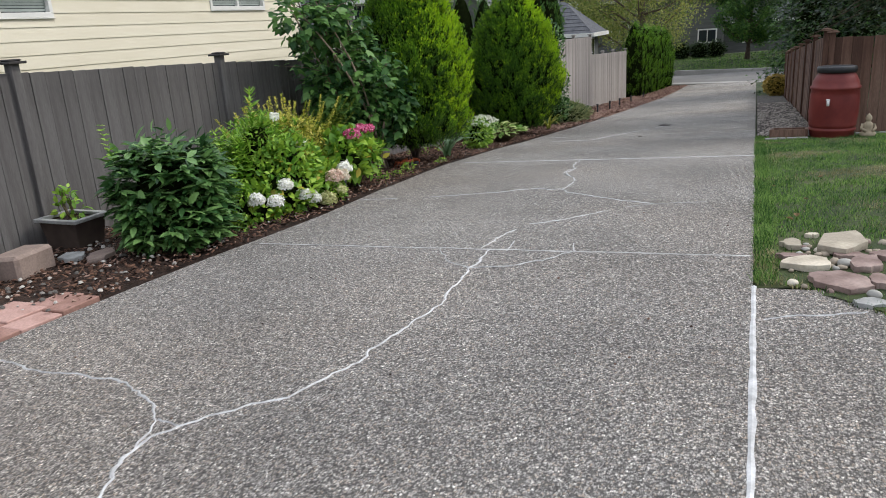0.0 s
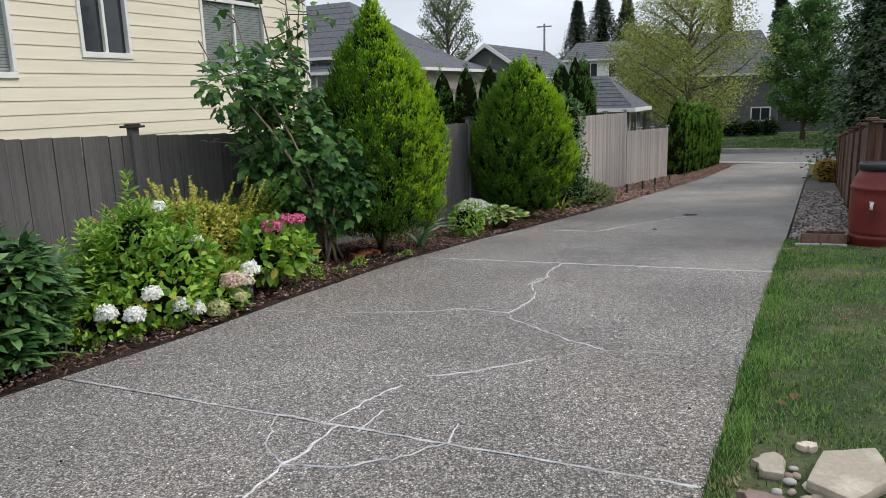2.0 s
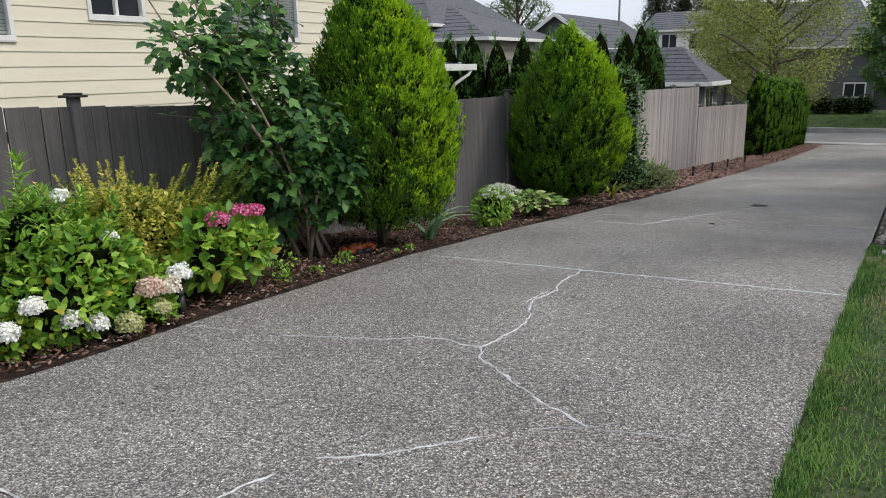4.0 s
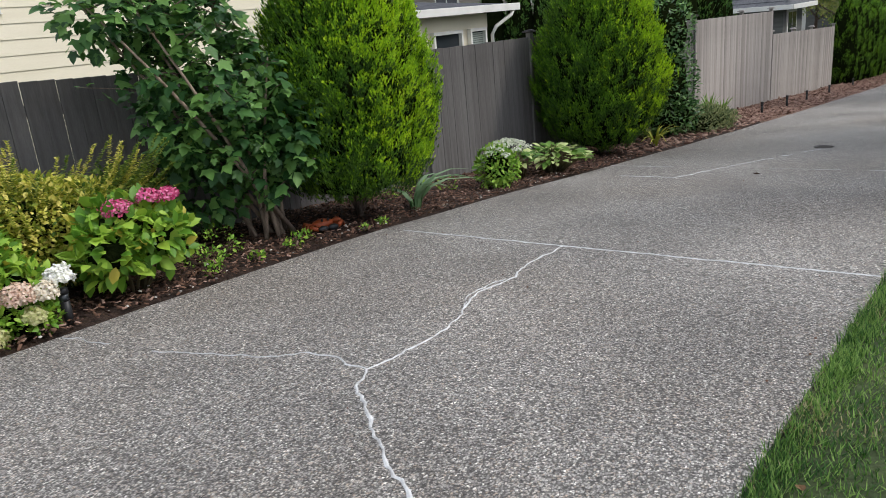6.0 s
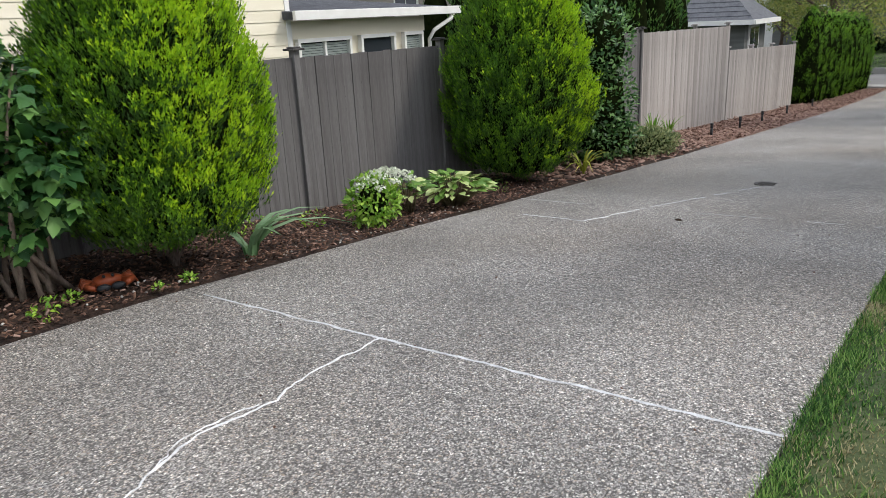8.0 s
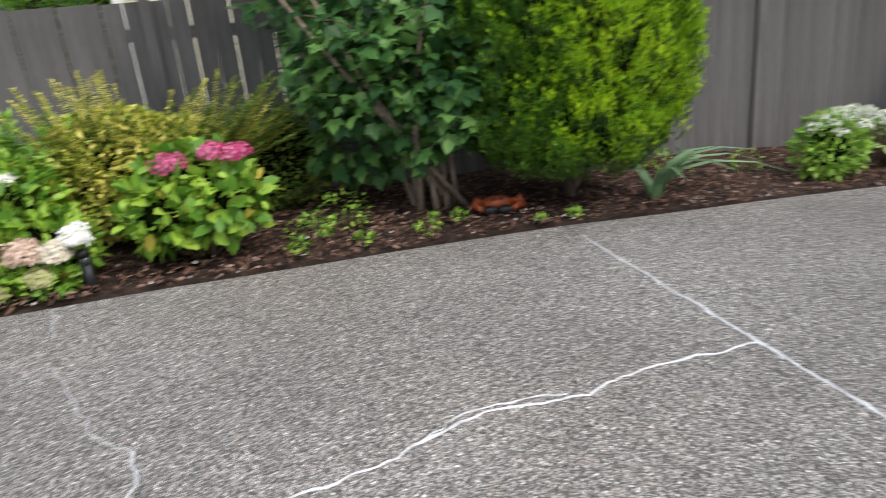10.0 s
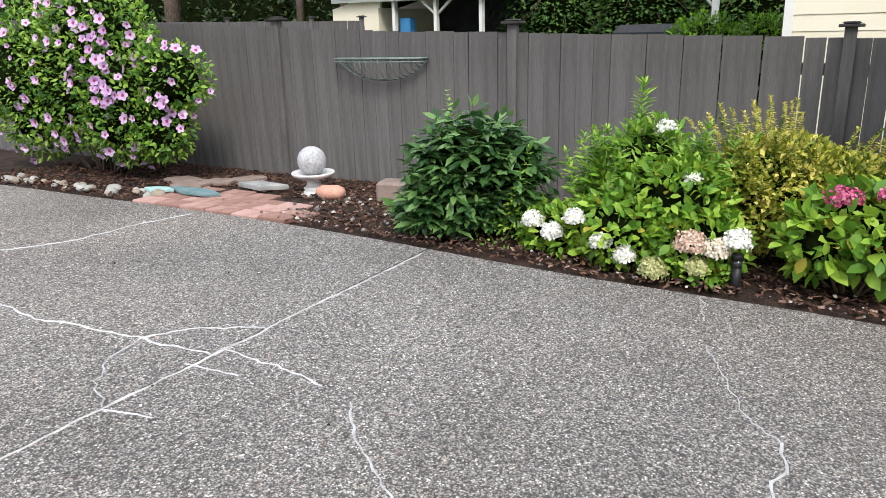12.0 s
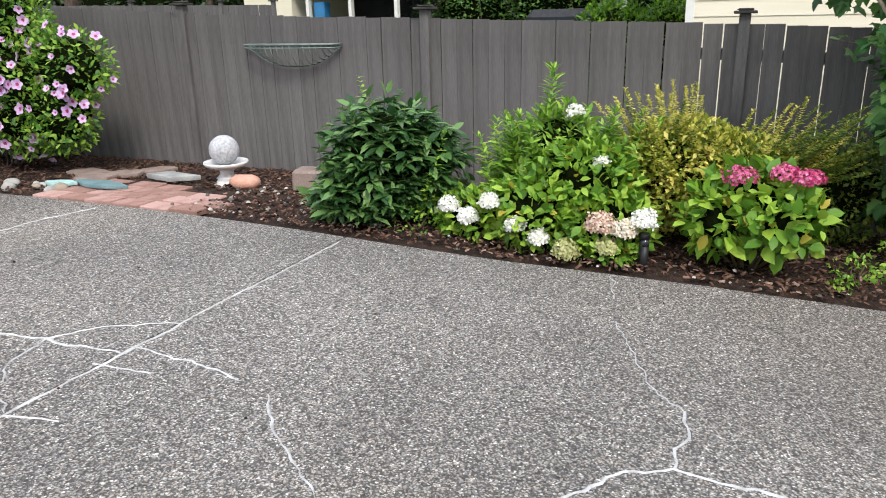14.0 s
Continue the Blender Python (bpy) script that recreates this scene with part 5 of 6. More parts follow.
# rose of Sharon with lilac flowers
ros = shrub("rose_of_sharon", "large hibiscus shrub covered in lilac-pink flowers", -4.95, -0.2, [(0, 0, 1.0, 0.6, 1.0, 0.8), (0.2, 0.75, 0.8, 0.45, 0.55, 0.65), (0.1, -0.8, 1.0, 0.5, 0.7, 0.9), (0.1, 0.3, 1.5, 0.45, 0.75, 0.5), (0.15, 1.35, 1.05, 0.28, 0.5, 0.35), (0.2, 1.15, 0.6, 0.3, 0.45, 0.4)], 17000, LEAF_BROAD, 0.062, 0.55, ROSE_LEAF, 61, core=0.74, stems=20, stem_mat=TRUNK)
g = rng(62)
pos, out = bush_points(g, 420, [(0, 0, 1.0, 0.66, 1.05, 0.85), (0.2, 0.65, 0.8, 0.5, 0.55, 0.65), (0.1, -0.8, 1.0, 0.55, 0.75, 0.95), (0.1, 0.3, 1.5, 0.5, 0.8, 0.55), (0.15, 1.35, 1.05, 0.32, 0.55, 0.4), (0.2, 1.15, 0.6, 0.34, 0.5, 0.45)], 0.02)
sel = (out[:, 0] > -0.1) & (pos[:, 2] > 0.08)
pos, out = pos[sel][:190], out[sel][:190]
for c, n, r in (((0.62, 0.95, 0.98), 22, 0.16), ((0.5, 0.75, 1.5), 12, 0.14), ((0.5, 1.5, 0.75), 9, 0.14)):
    pos = np.concatenate([pos, np.array(c) + g.normal(0, r, (n, 3)) * np.array([0.35, 0.6, 1.0])])
    out = np.concatenate([out, np.repeat(np.array([[0.9, 0.2, 0.2]]), n, 0)])
for k, (p, o) in enumerate(zip(pos, out)):
    o = unit((o + np.array([0.5, 0.25, 0.1]) + g.normal(0, 0.3, 3))[None])[0]
    e1 = unit(np.cross(o, [0.1, 0.2, 1.0])[None])[0]
    e2 = np.cross(o, e1)
    aa = np.arange(5) * 2 * math.pi / 5 + g.uniform(0, 1)
    al = e1[None] * np.cos(aa)[:, None] + e2[None] * np.sin(aa)[:, None] + o[None] * g.uniform(0.25, 0.8)
    r = 0.056 * g.uniform(0.6, 1.15)
    P = np.concatenate([np.repeat(p[None], 5, 0), np.repeat(p[None] + o * 0.004, 5, 0)])
    scatter("flower", PETAL, P, np.concatenate([al, al]), np.repeat(o[None], 10, 0), np.array([r] * 5 + [r * 0.3] * 5), np.array([r * 0.95] * 5 + [r * 0.3] * 5), [PETAL_LILAC, PETAL_EYE], ros, slots=[0] * 5 + [1] * 5)

# strap-leaved, succulent and hosta clumps
def strap_clump(name, label, x, y, n, length, width, mat, seed, lean=0.6, group=""):
    g = rng(seed)
    t = thing(name, label, "perennial", pose(x, y, gz(x, y) - 0.01), group)
    for k in range(n):
        a, ln, le = g.uniform(0, 6.28), length * g.uniform(0.6, 1.1), lean * g.uniform(0.3, 1.3)
        bm = bmesh.new()
        last = None
        for i in range(6):
            f = i / 5
            r, z = 0.03 + le * ln * f * f * 1.1, ln * (f - 0.55 * le * f ** 3)
            w = width * (1 - f ** 3) / 2 + 0.001
            c, s = math.cos(a), math.sin(a)
            row = [bm.verts.new((r * c - s * w * q, r * s + c * w * q, max(0.01, z + 0.3 * w * abs(q)))) for q in (-1, 0, 1)]
            if last:
                for q in (0, 1):
                    bm.faces.new((last[q], last[q + 1], row[q + 1], row[q]))
            last = row
        part("strap_leaf", bm, mat, t)


strap_clump("strap_leaf_lily", "clump of arching grey-green strap leaves", -4.32, 10.36, 9, 0.7, 0.075, LILY_LEAF, 71, 1.35)
strap_clump("yellow_strap_clump", "low clump of yellow-green strap leaves under the thuja", -4.35, 16.6, 22, 0.55, 0.035, BARBERRY_LEAF, 72, 0.9)
strap_clump("iris_clump", "upright clump of bright green iris blades", -4.95, 20.9, 26, 0.7, 0.035, BRIGHT_LEAF, 73, 0.35, "iris clumps")
strap_clump("iris_clump", "upright clump of bright green iris blades", -5.0, 21.9, 22, 0.65, 0.035, BRIGHT_LEAF, 74, 0.35, "iris clumps")
sed = shrub("sedum", "grey-green sedum with pale flat flower heads", -4.4, 12.0, [(0, 0, 0.27, 0.25, 0.3, 0.28)], 1000, LEAF_BROAD, 0.065, 0.5, BRIGHT_LEAF, 75, "perennial", core=0.6)
for k in range(19):
    a = k * 2.4
    flower_head(sed, (0.05 + 0.24 * math.cos(a) * (k / 19) ** 0.5, 0.12 + 0.36 * math.sin(a) * (k / 19) ** 0.5, 0.56 - 0.12 * (k / 19)), 0.06, SEDUM_PETAL, 760 + k, 50, "pale flat flower head", 0.4, 0.022)


def hosta(x, y, seed, r=0.5, n=70):
    g = rng(seed)
    t = thing("hosta", "variegated hosta with broad cream-edged leaves", "perennial", pose(x, y, gz(x, y)))
    a = g.uniform(0, 6.28, n)
    rr = r * np.sqrt(g.random(n)) * 0.75
    pos = np.stack([rr * np.cos(a), rr * np.sin(a), 0.12 + 0.26 * (1 - (rr / r) ** 2) * g.uniform(0.7, 1.1, n)], 1)
    al = np.stack([np.cos(a), np.sin(a), g.uniform(-0.3, 0.5, n)], 1)
    ln = 0.15 * g.uniform(0.7, 1.2, n)
    scatter("foliage", LEAF_BROAD, pos, al, np.array([0, 0, 1.0]) + g.normal(0, 0.25, (n, 3)), ln, ln * 0.5, HOSTA_LEAF, t)
    bm = bmesh.new()
    for p in pos[::2]:
        tube(bm, [(p[0] * 0.2, p[1] * 0.2, 0), tuple(p)], [0.008, 0.005], 4)
    tagged(part("stalk", bm, STEM, t), kind="stuff")


hosta(-4.45, 13.4, 77, 0.56, 190)
hosta(-4.55, 12.75, 78, 0.32, 60)
shrub("broadleaf_shrub", "tall dark green leafy shrub behind the rounded thuja", -4.95, 18.1, [(0, 0, 1.0, 0.7, 0.9, 0.9), (0.1, 0.1, 1.9, 0.5, 0.65, 0.7), (0.15, 0.1, 0.45, 0.6, 0.75, 0.4)], 5200, LEAF_BROAD, 0.085, 0.5, RHODO_LEAF, 79, core=0.75)
shrub("juniper", "low spreading grey-green juniper at the drive's edge", -4.5, 19.2, [(0, 0, 0.22, 0.5, 0.8, 0.26), (0.15, 0.3, 0.2, 0.4, 0.5, 0.22)], 3500, SPRAY, 0.1, 0.4, JUNIPER_LEAF, 81, rise=0.8, core=0.7)
for k, (x, y, r, s) in enumerate(((-4.15, 4.95, 0.2, 0.1), (-4.35, 7.85, 0.16, 0.1), (-4.5, 8.1, 0.2, 0.16), (-4.15, 8.6, 0.09, 0.08), (-4.3, 8.85, 0.06, 0.05), (-4.08, 9.6, 0.05, 0.04), (-4.9, 11.6, 0.12, 0.12), (-4.75, 12.4, 0.12, 0.08),
                                  (-4.08, 7.75, 0.07, 0.06), (-4.1, 8.15, 0.06, 0.05), (-4.06, 9.35, 0.04, 0.03), (-5.1, 11.0, 0.2, 0.12), (-4.6, 14.6, 0.14, 0.1))):
    shrub("seedling", "small green weed growing in the mulch", x, y, [(0, 0, s * 0.7, r, r, s)], 60 if r < 0.15 else 130, LEAF_BROAD, 0.038, 0.6, BRIGHT_LEAF if k % 3 else HYDRANGEA_LEAF, 820 + k, "weed", core=0, stems=5, group="weeds in the bed")

# ---- hedges and far trees ----
for k in range(12):
    y = 37.2 + k * 0.93
    thuja("hedge_thuja", "clipped bright green columnar thuja of the street hedge", -5.5 + 0.035 * k, y, 1.0 - 0.055 * k, 0.56, COLUMN, 6000, 90 + k, spray=0.14, gold=0.7, mats=(GREEN_SPRAY, HEDGE_SPRAY, SHADED_SPRAY), bumps=0.16, group="street hedge", ground=gz(-5, y))
for k in range(9):
    x, y = -12.6 + k * 0.72, 24.0 + 0.35 * k
    thuja("back_hedge_thuja", "dark columnar thuja in a row behind the fence", x, y, 2.45 + 0.12 * math.sin(k * 2.2), 0.54, COLUMN, 2600, 110 + k, spray=0.17, gold=0.25, mats=(CEDAR_SPRAY, GREEN_SPRAY), group="thuja row", ground=-1.2)
for k, (x, y, top) in enumerate(((-6.45, 23.3, 2.35), (-6.4, 24.3, 2.6), (-6.4, 25.2, 2.5))):
    thuja("column_thuja", "slim dark columnar thuja rising over the pale fence", x, y, top, 0.42, COLUMN, 1500, 130 + k, spray=0.18, gold=0.05, mats=(CEDAR_SPRAY, GREEN_SPRAY), group="column thujas", ground=-1.3)


def leafy_tree(name, label, x, y, z0, height, radius, crown_from, n, leaf, mat, seed, airy=0.5, group="", limbs=14, bark=TRUNK):
    """A tapered trunk, limbs, and a crown of clumps with gaps."""
    g = rng(seed)
    t = thing(name, label, "tree", pose(x, y, z0), group)
    bm = bmesh.new()
    tube(bm, [(0, 0, 0), (0.03 * radius, 0, height * 0.3), (-0.02 * radius, 0.03, height * 0.6), (0, 0, height * 0.92)], [height * 0.022, height * 0.018, height * 0.01, 0.02], 8)
    clumps = []
    for k in range(limbs):
        f = crown_from + (0.95 - crown_from) * (k + g.random()) / limbs
        a = k * 2.4 + g.uniform(-0.4, 0.4)
        r = radius * math.sin(math.pi * min(1, 0.18 + 0.78 * (f - crown_from) / (1 - crown_from))) ** 0.7 * g.uniform(0.7, 1.05)
        tip = (r * math.cos(a), r * math.sin(a), height * f + r * 0.25)
        lb = bmesh.new()
        limb_set(lb, g, (0, 0, height * max(0.12, f - 0.12)), [tip], height * 0.008, 0.01, 0.2, 5, 4)
        part("limb", lb, bark, t)
        for q in (0.45, 0.75, 1.0):
            clumps.append((tip[0] * q, tip[1] * q, height * max(0.12, f - 0.12) * (1 - q) + tip[2] * q, radius * g.uniform(0.2, 0.36), radius * g.uniform(0.2, 0.36), radius * g.uniform(0.12, 0.24)))
    part("trunk", bm, bark, t)
    pos, out = bush_points(g, n, clumps, 0.9 if airy > 0.3 else 0.4)
    m = len(pos)
    ln = leaf * g.uniform(0.6, 1.35, m)
    scatter("crown", LEAF_SIMPLE, pos, out * 0.5 + g.normal(0, 0.6, (m, 3)), g.normal(0, 0.5, (m, 3)) + np.array([0, 0, 1.0]), ln, ln * 0.75, mat, t, "leafy crown with gaps")
    return t


def conifer(name, label, x, y, z0, height, radius, n, mat, seed, low=0.05, spray=0.4, group="", droop=0.25, power=0.8, core=0.55):
    """A conifer of drooping boughs round a tapered trunk."""
    g = rng(seed)
    t = thing(name, label, "tree", pose(x, y, z0), group)
    bm = bmesh.new()
    tube(bm, [(0, 0, 0), (0, 0, height * 0.5), (0, 0, height)], [height * 0.02, height * 0.012, 0.02], 8)
    P, A, N = [], [], []
    boughs = max(60, int(height * 20))
    per = max(6, n // boughs)
    for k in range(boughs):
        f = low + (1 - low) * k / boughs
        a = k * 2.4 + g.uniform(-0.3, 0.3)
        r = radius * (1 - f) ** power * g.uniform(0.75, 1.1) + 0.15
        tip = np.array([r * math.cos(a), r * math.sin(a), height * f - droop * r])
        foot = np.array([0, 0, height * f])
        if k % 2 == 0:
            tube(bm, [tuple(foot), tuple((foot + tip) / 2 + np.array([0, 0, 0.06 * r])), tuple(tip)], [0.03, 0.02, 0.008], 4)
        q = g.random(per) ** 0.6
        s = g.normal(0, 0.16 * r + 0.04, (per, 3)) * np.array([1, 1, 0.5])
        P.append(foot + (tip - foot) * q[:, None] + s + np.array([0, 0, 1]) * (0.1 * r * np.sin(math.pi * q))[:, None])
        A.append(np.repeat(np.array([[math.cos(a), math.sin(a), -0.35]]), per, 0) + g.normal(0, 0.45, (per, 3)))
        N.append(np.repeat(np.array([[0, 0, 1.0]]), per, 0) + g.normal(0, 0.3, (per, 3)))
    part("trunk", bm, TRUNK, t)
    # Dark solid added for the shade behind the boughs
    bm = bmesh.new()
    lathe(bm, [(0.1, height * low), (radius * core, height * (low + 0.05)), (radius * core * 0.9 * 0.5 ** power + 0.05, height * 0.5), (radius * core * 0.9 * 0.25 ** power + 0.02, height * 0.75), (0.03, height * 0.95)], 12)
    part("shade_core", bm, CORE, t)
    P, A, N = np.concatenate(P), np.concatenate(A), np.concatenate(N)
    ln = spray * g.uniform(0.6, 1.3, len(P))
    scatter("foliage", SPRAY, P, A, N, ln, ln * 0.7, mat, t, "drooping evergreen boughs")
    return t


leafy_tree("street_maple", "airy street tree with yellow-green foliage", -6.9, 50.0, -2.8, 11.0, 4.4, 0.2, 36000, 0.115, STREET_LEAF, 141, 0.6, limbs=34)
leafy_tree("birch", "tall pale-leaved birch beyond the roofs", -28.3, 60, -2.5, 14.0, 2.7, 0.35, 20000, 0.13, BIRCH_LEAF, 142, 0.7, limbs=30)
for k, (x, y, h, r) in enumerate(((-27.4, 95, 15.2, 6.5), (-24.8, 97, 17.0, 9.0), (-22.0, 98, 15.4, 8.5), (-9.5, 90, 15, 3.0), (-4, 92, 15, 3.2))):
    conifer("distant_fir", "dark fir standing beyond the houses", x, y, -2.5, h, r, 12000, FIR_SPRAY, 150 + k, 0.1, 0.42, "distant firs", 0.3, 1.3, 0.3)
conifer("garden_cedar", "dense dark green cedar beside the cedar fence", 2.7, 32.0, -1.9, 11, 2.0, 52000, DEEP_CEDAR, 161, 0.02, 0.22, "garden cedars", 0.25, 0.3, 0.78)
conifer("garden_cedar", "dark cedar hanging low over the garden fence", 4.5, 16.2, -0.6, 9, 2.3, 22000, FIR_SPRAY, 164, 0.2, 0.16, "garden cedars", 0.35, 0.4)
conifer("garden_cedar", "dense dark green cedar beside the cedar fence", 4.2, 37.0, -2.2, 11, 2.7, 30000, DEEP_CEDAR, 162, 0.0, 0.25, "garden cedars", 0.35, 0.45, 0.75)
conifer("garden_cedar", "dark cedar with low boughs over the garden fence", 3.4, 20.5, -0.9, 9, 2.8, 26000, FIR_SPRAY, 163, 0.24, 0.17, "garden cedars", 0.3, 0.5)
leafy_tree("street_cherry", "dark green broad tree before the grey house", -0.7, 64.5, -2.6, 10.8, 2.9, 0.14, 40000, 0.16, CEDAR_SPRAY, 165, 0.6, limbs=30)
leafy_tree("street_cherry", "dark green broad tree before the grey house", 5.5, 63, -2.6, 10, 3.6, 0.2, 26000, 0.2, DEEP_CEDAR, 166, 0.6, limbs=24)
leafy_tree("street_cherry", "light green broad tree beside the grey house", -12.5, 64, -2.3, 9, 3.4, 0.25, 16000, 0.15, STREET_LEAF, 167, 0.6, limbs=24)
for k, x in enumerate((-7.4, -6.0, -4.6, -3.2)):
    shrub("street_hedge", "black-green clipped hedge under the windows", x, 68, [(0, 0, 0.9, 0.85, 0.6, 0.75)], 500, LEAF_SIMPLE, 0.2, 0.6, WOODS_LEAF, 170 + k, "hedge", core=0.85, drop=-0.3, group="clipped hedge")
shrub("golden_shrub", "rounded golden-yellow shrub at the gravel's end", 0.72, 30.0, [(0, 0, 0.38, 0.46, 0.5, 0.38)], 2400, LEAF_SIMPLE, 0.07, 0.5, GOLDEN_SHRUB, 181, core=0.8)

# cedars with hanging fronds beside the carport
for k, y in enumerate((-1.9, 0.9, 4.6)):
    conifer("hanging_cedar", "green cedar with long hanging fronds behind the yard", -26.0 - 0.5 * (k % 2), y, -0.7, 9.0, 2.5, 15000, CEDAR_SPRAY, 184 + k, 0.12, 0.2, "hanging cedars", 0.75, 0.3)
# woods behind the neighbour's carport
g = rng(190)
for k in range(13):
    conifer("woodland_fir", "tall shaded fir in the woods behind the yards", -31 - 3 * g.random() - 3 * (k % 2), -34 + k * 4.4 + g.uniform(-1, 1), -0.6, 13 + 3 * g.random(), 3.4, 3600, WOODS_LEAF, 191 + k, 0.03, 0.6, "woodland firs", 0.3, 0.5)
for k, (x, y, h) in enumerate(((-24, -19.0, 9.0), (-26, -13.6, 10), (-26.5, -11.7, 9))):
    bm = bmesh.new()
    tube(bm, [(x, y, -0.7), (x + 0.1, y + 0.1, h * 0.5), (x, y, h)], [0.42, 0.34, 0.2] if k == 0 else [0.2, 0.17, 0.1], 10)
    ob = link_mesh("tree_trunk", bm, TRUNK)
    tagged(ob, "bare grey-brown trunk of a tall tree", "tree trunk", "bare trunks")
for k, (x, y, r) in enumerate(((-13.0, 5.0, 0.75), (-13.4, 5.9, 0.7))):
    shrub("yard_shrub", "yellow-green shrub in the neighbouring yard", x, y, [(0, 0, 0.85, r, r, 0.85)], 2600, SPRAY, 0.15, 0.5, GREEN_SPRAY, 210 + k, core=0.8, group="yard shrubs")
for k in range(12):
    shrub("yard_bush", "shaded green bush along the woods' edge", -29 + (k % 2), -38 + k * 4.0, [(0, 0, 1.8, 1.8, 2.5, 2.6)], 2400, LEAF_SIMPLE, 0.3, 0.5, WOODS_LEAF, 220 + k, core=0.85, group="woods' edge")


# ---- things in the bed by the patio pavers ----
def on_ground(x, y, dz=0.0, rz=0.0):
    """A pose that follows the lean of the ground."""
    return pose(x, y, gz(x, y) + dz, math.degrees(math.atan2(gz(x, y + 0.2) - gz(x, y - 0.2), 0.4)), -math.degrees(math.atan2(gz(x + 0.2, y) - gz(x - 0.2, y), 0.4)), rz)


patio = thing("paver_patch", "small patch of worn red clay pavers beside the drive", "pavers")
g = random.Random(5)
row_x = -3.84
for r in range(4):
    w = 0.2
    y = 1.5 + (0.14 if r % 2 else 0) - 0.08 * r
    while y < (3.1, 3.12, 2.95, 2.5)[r]:
        ln = 0.29
        bm = bmesh.new()
        box(bm, -w / 2 + 0.004, w / 2 - 0.004, -ln / 2 + 0.004, ln / 2 - 0.004, -0.05, 0.0, 0.006)
        ob = part("paver", bm, PAVER, patio)
        ob.matrix_basis = on_ground(row_x - w * (r + 0.5), y + ln / 2, 0.02 + g.uniform(-0.006, 0.008), g.uniform(-2, 2)) @ pose(0, 0, 0, g.uniform(-1.2, 1.2), g.uniform(-1.2, 1.2), 0)
        y += ln


def flat_stone(name, label, category, x, y, rx, ry, thick, mat, seed, rz=0, group="", dz=0.0, sides=7, rough=0.18):
    """A flat broken stone with an irregular outline and a rough edge."""
    g = random.Random(seed)
    bm = bmesh.new()
    rings = []
    pts = []
    for k in range(sides):
        a = 2 * math.pi * (k + g.uniform(-0.25, 0.25)) / sides
        q = 1 + g.uniform(-rough, rough)
        pts.append((rx * q * math.cos(a), ry * q * math.sin(a)))
    fine = []
    for i, p in enumerate(pts):
        q = pts[(i + 1) % sides]
        for k in range(3):
            f = k / 3
            fine.append((p[0] + (q[0] - p[0]) * f + g.uniform(-0.01, 0.01), p[1] + (q[1] - p[1]) * f + g.uniform(-0.01, 0.01)))
    for s, z in ((0.98, 0.0), (1.0, thick * 0.45), (0.992, thick * 0.94), (0.972, thick)):
        rings.append([bm.verts.new((px * s, py * s, z + g.uniform(-0.002, 0.002))) for px, py in fine])
    n = len(fine)
    for a, b in zip(rings, rings[1:]):
        for k in range(n):
            bm.faces.new((a[k], a[(k + 1) % n], b[(k + 1) % n], b[k]))
    bm.faces.new(rings[-1])
    bm.faces.new(rings[0][::-1])
    ob = link_mesh(name, bm, mat)
    ob.matrix_basis = on_ground(x, y, dz, rz)
    return tagged(ob, label, category, group)


def river_stone(label, x, y, r, mat, seed, group="", dz=0.3):
    bm = bmesh.new()
    g = random.Random(seed)
    lump(bm, (r, r * g.uniform(0.65, 0.95), r * g.uniform(0.5, 0.75)), seed, 0.22)
    ob = link_mesh("stone", bm, mat)
    ob.matrix_basis = pose(x, y, gz(x, y) + r * dz, 0, 0, g.uniform(0, 180))
    return tagged(ob, label, "stone", group)


TAN_STONE = material("tan_river_stone", [(0.22, 0.18, 0.135), (0.36, 0.3, 0.23)], 8, 5, 0.7, 0.2)
AQUA_STONE = material("aqua_painted_stone", [(0.3, 0.48, 0.45), (0.4, 0.58, 0.55)], 8, 5, 0.6, 0.2)
WHITE_STONE = material("white_river_stone", [(0.26, 0.25, 0.225), (0.44, 0.42, 0.38)], 8, 5, 0.7, 0.2)
RED_SLAB = material("purple_red_flagstone", [(0.13, 0.085, 0.072), (0.22, 0.155, 0.135), (0.34, 0.26, 0.225)], 5, 7, 0.8, 0.5, 25, 0.008, 0.12, 50)
GRAVEL_GREY = material("grey_gravel", [(0.05, 0.042, 0.036), (0.12, 0.105, 0.09), (0.26, 0.23, 0.2)], 8, 3, 0.85, 0.3, 60, 0.003, 0.15, 60, "island", 0.9)
for k in range(34):
    g = random.Random(300 + k)
    m = (TAN_STONE, WHITE_STONE, WHITE_STONE, AQUA_STONE if k in (7, 15) else TAN_STONE, SALMON if k == 11 else WHITE_STONE)[k % 5]
    river_stone("rounded river stone edging the bed", -3.97 - 0.24 * g.random(), -0.75 + k * 0.07 + g.uniform(-0.05, 0.05), 0.032 + 0.042 * g.random(), m, 310 + k, "edging stones", 0.35)
flat_stone("slate_slab", "pale grey slate slab lying on the soil", "slab", -4.8, 2.2, 0.17, 0.3, 0.045, SLATE, 341, 18, sides=4, rough=0.05, dz=0.03)
flat_stone("teal_slate", "flat blue-green slate piece beside the pavers", "slab", -4.3, 1.8, 0.1, 0.3, 0.03, TEAL_SLATE, 342, -8, dz=0.03)
flat_stone("teal_slate", "pale blue flat stone beside the pavers", "slab", -4.22, 1.42, 0.09, 0.16, 0.03, AQUA_STONE, 343, 10, dz=0.03)
for k, (x, y) in enumerate(((-4.75, 1.2), (-4.85, 1.6), (-4.55, 1.45), (-5.1, 1.75))):
    flat_stone("brown_flagstone", "flat brown stone set in the soil", "slab", x, y, 0.16, 0.2, 0.035, BLOCK, 350 + k, 20 * k, "brown flagstones", dz=0.015)
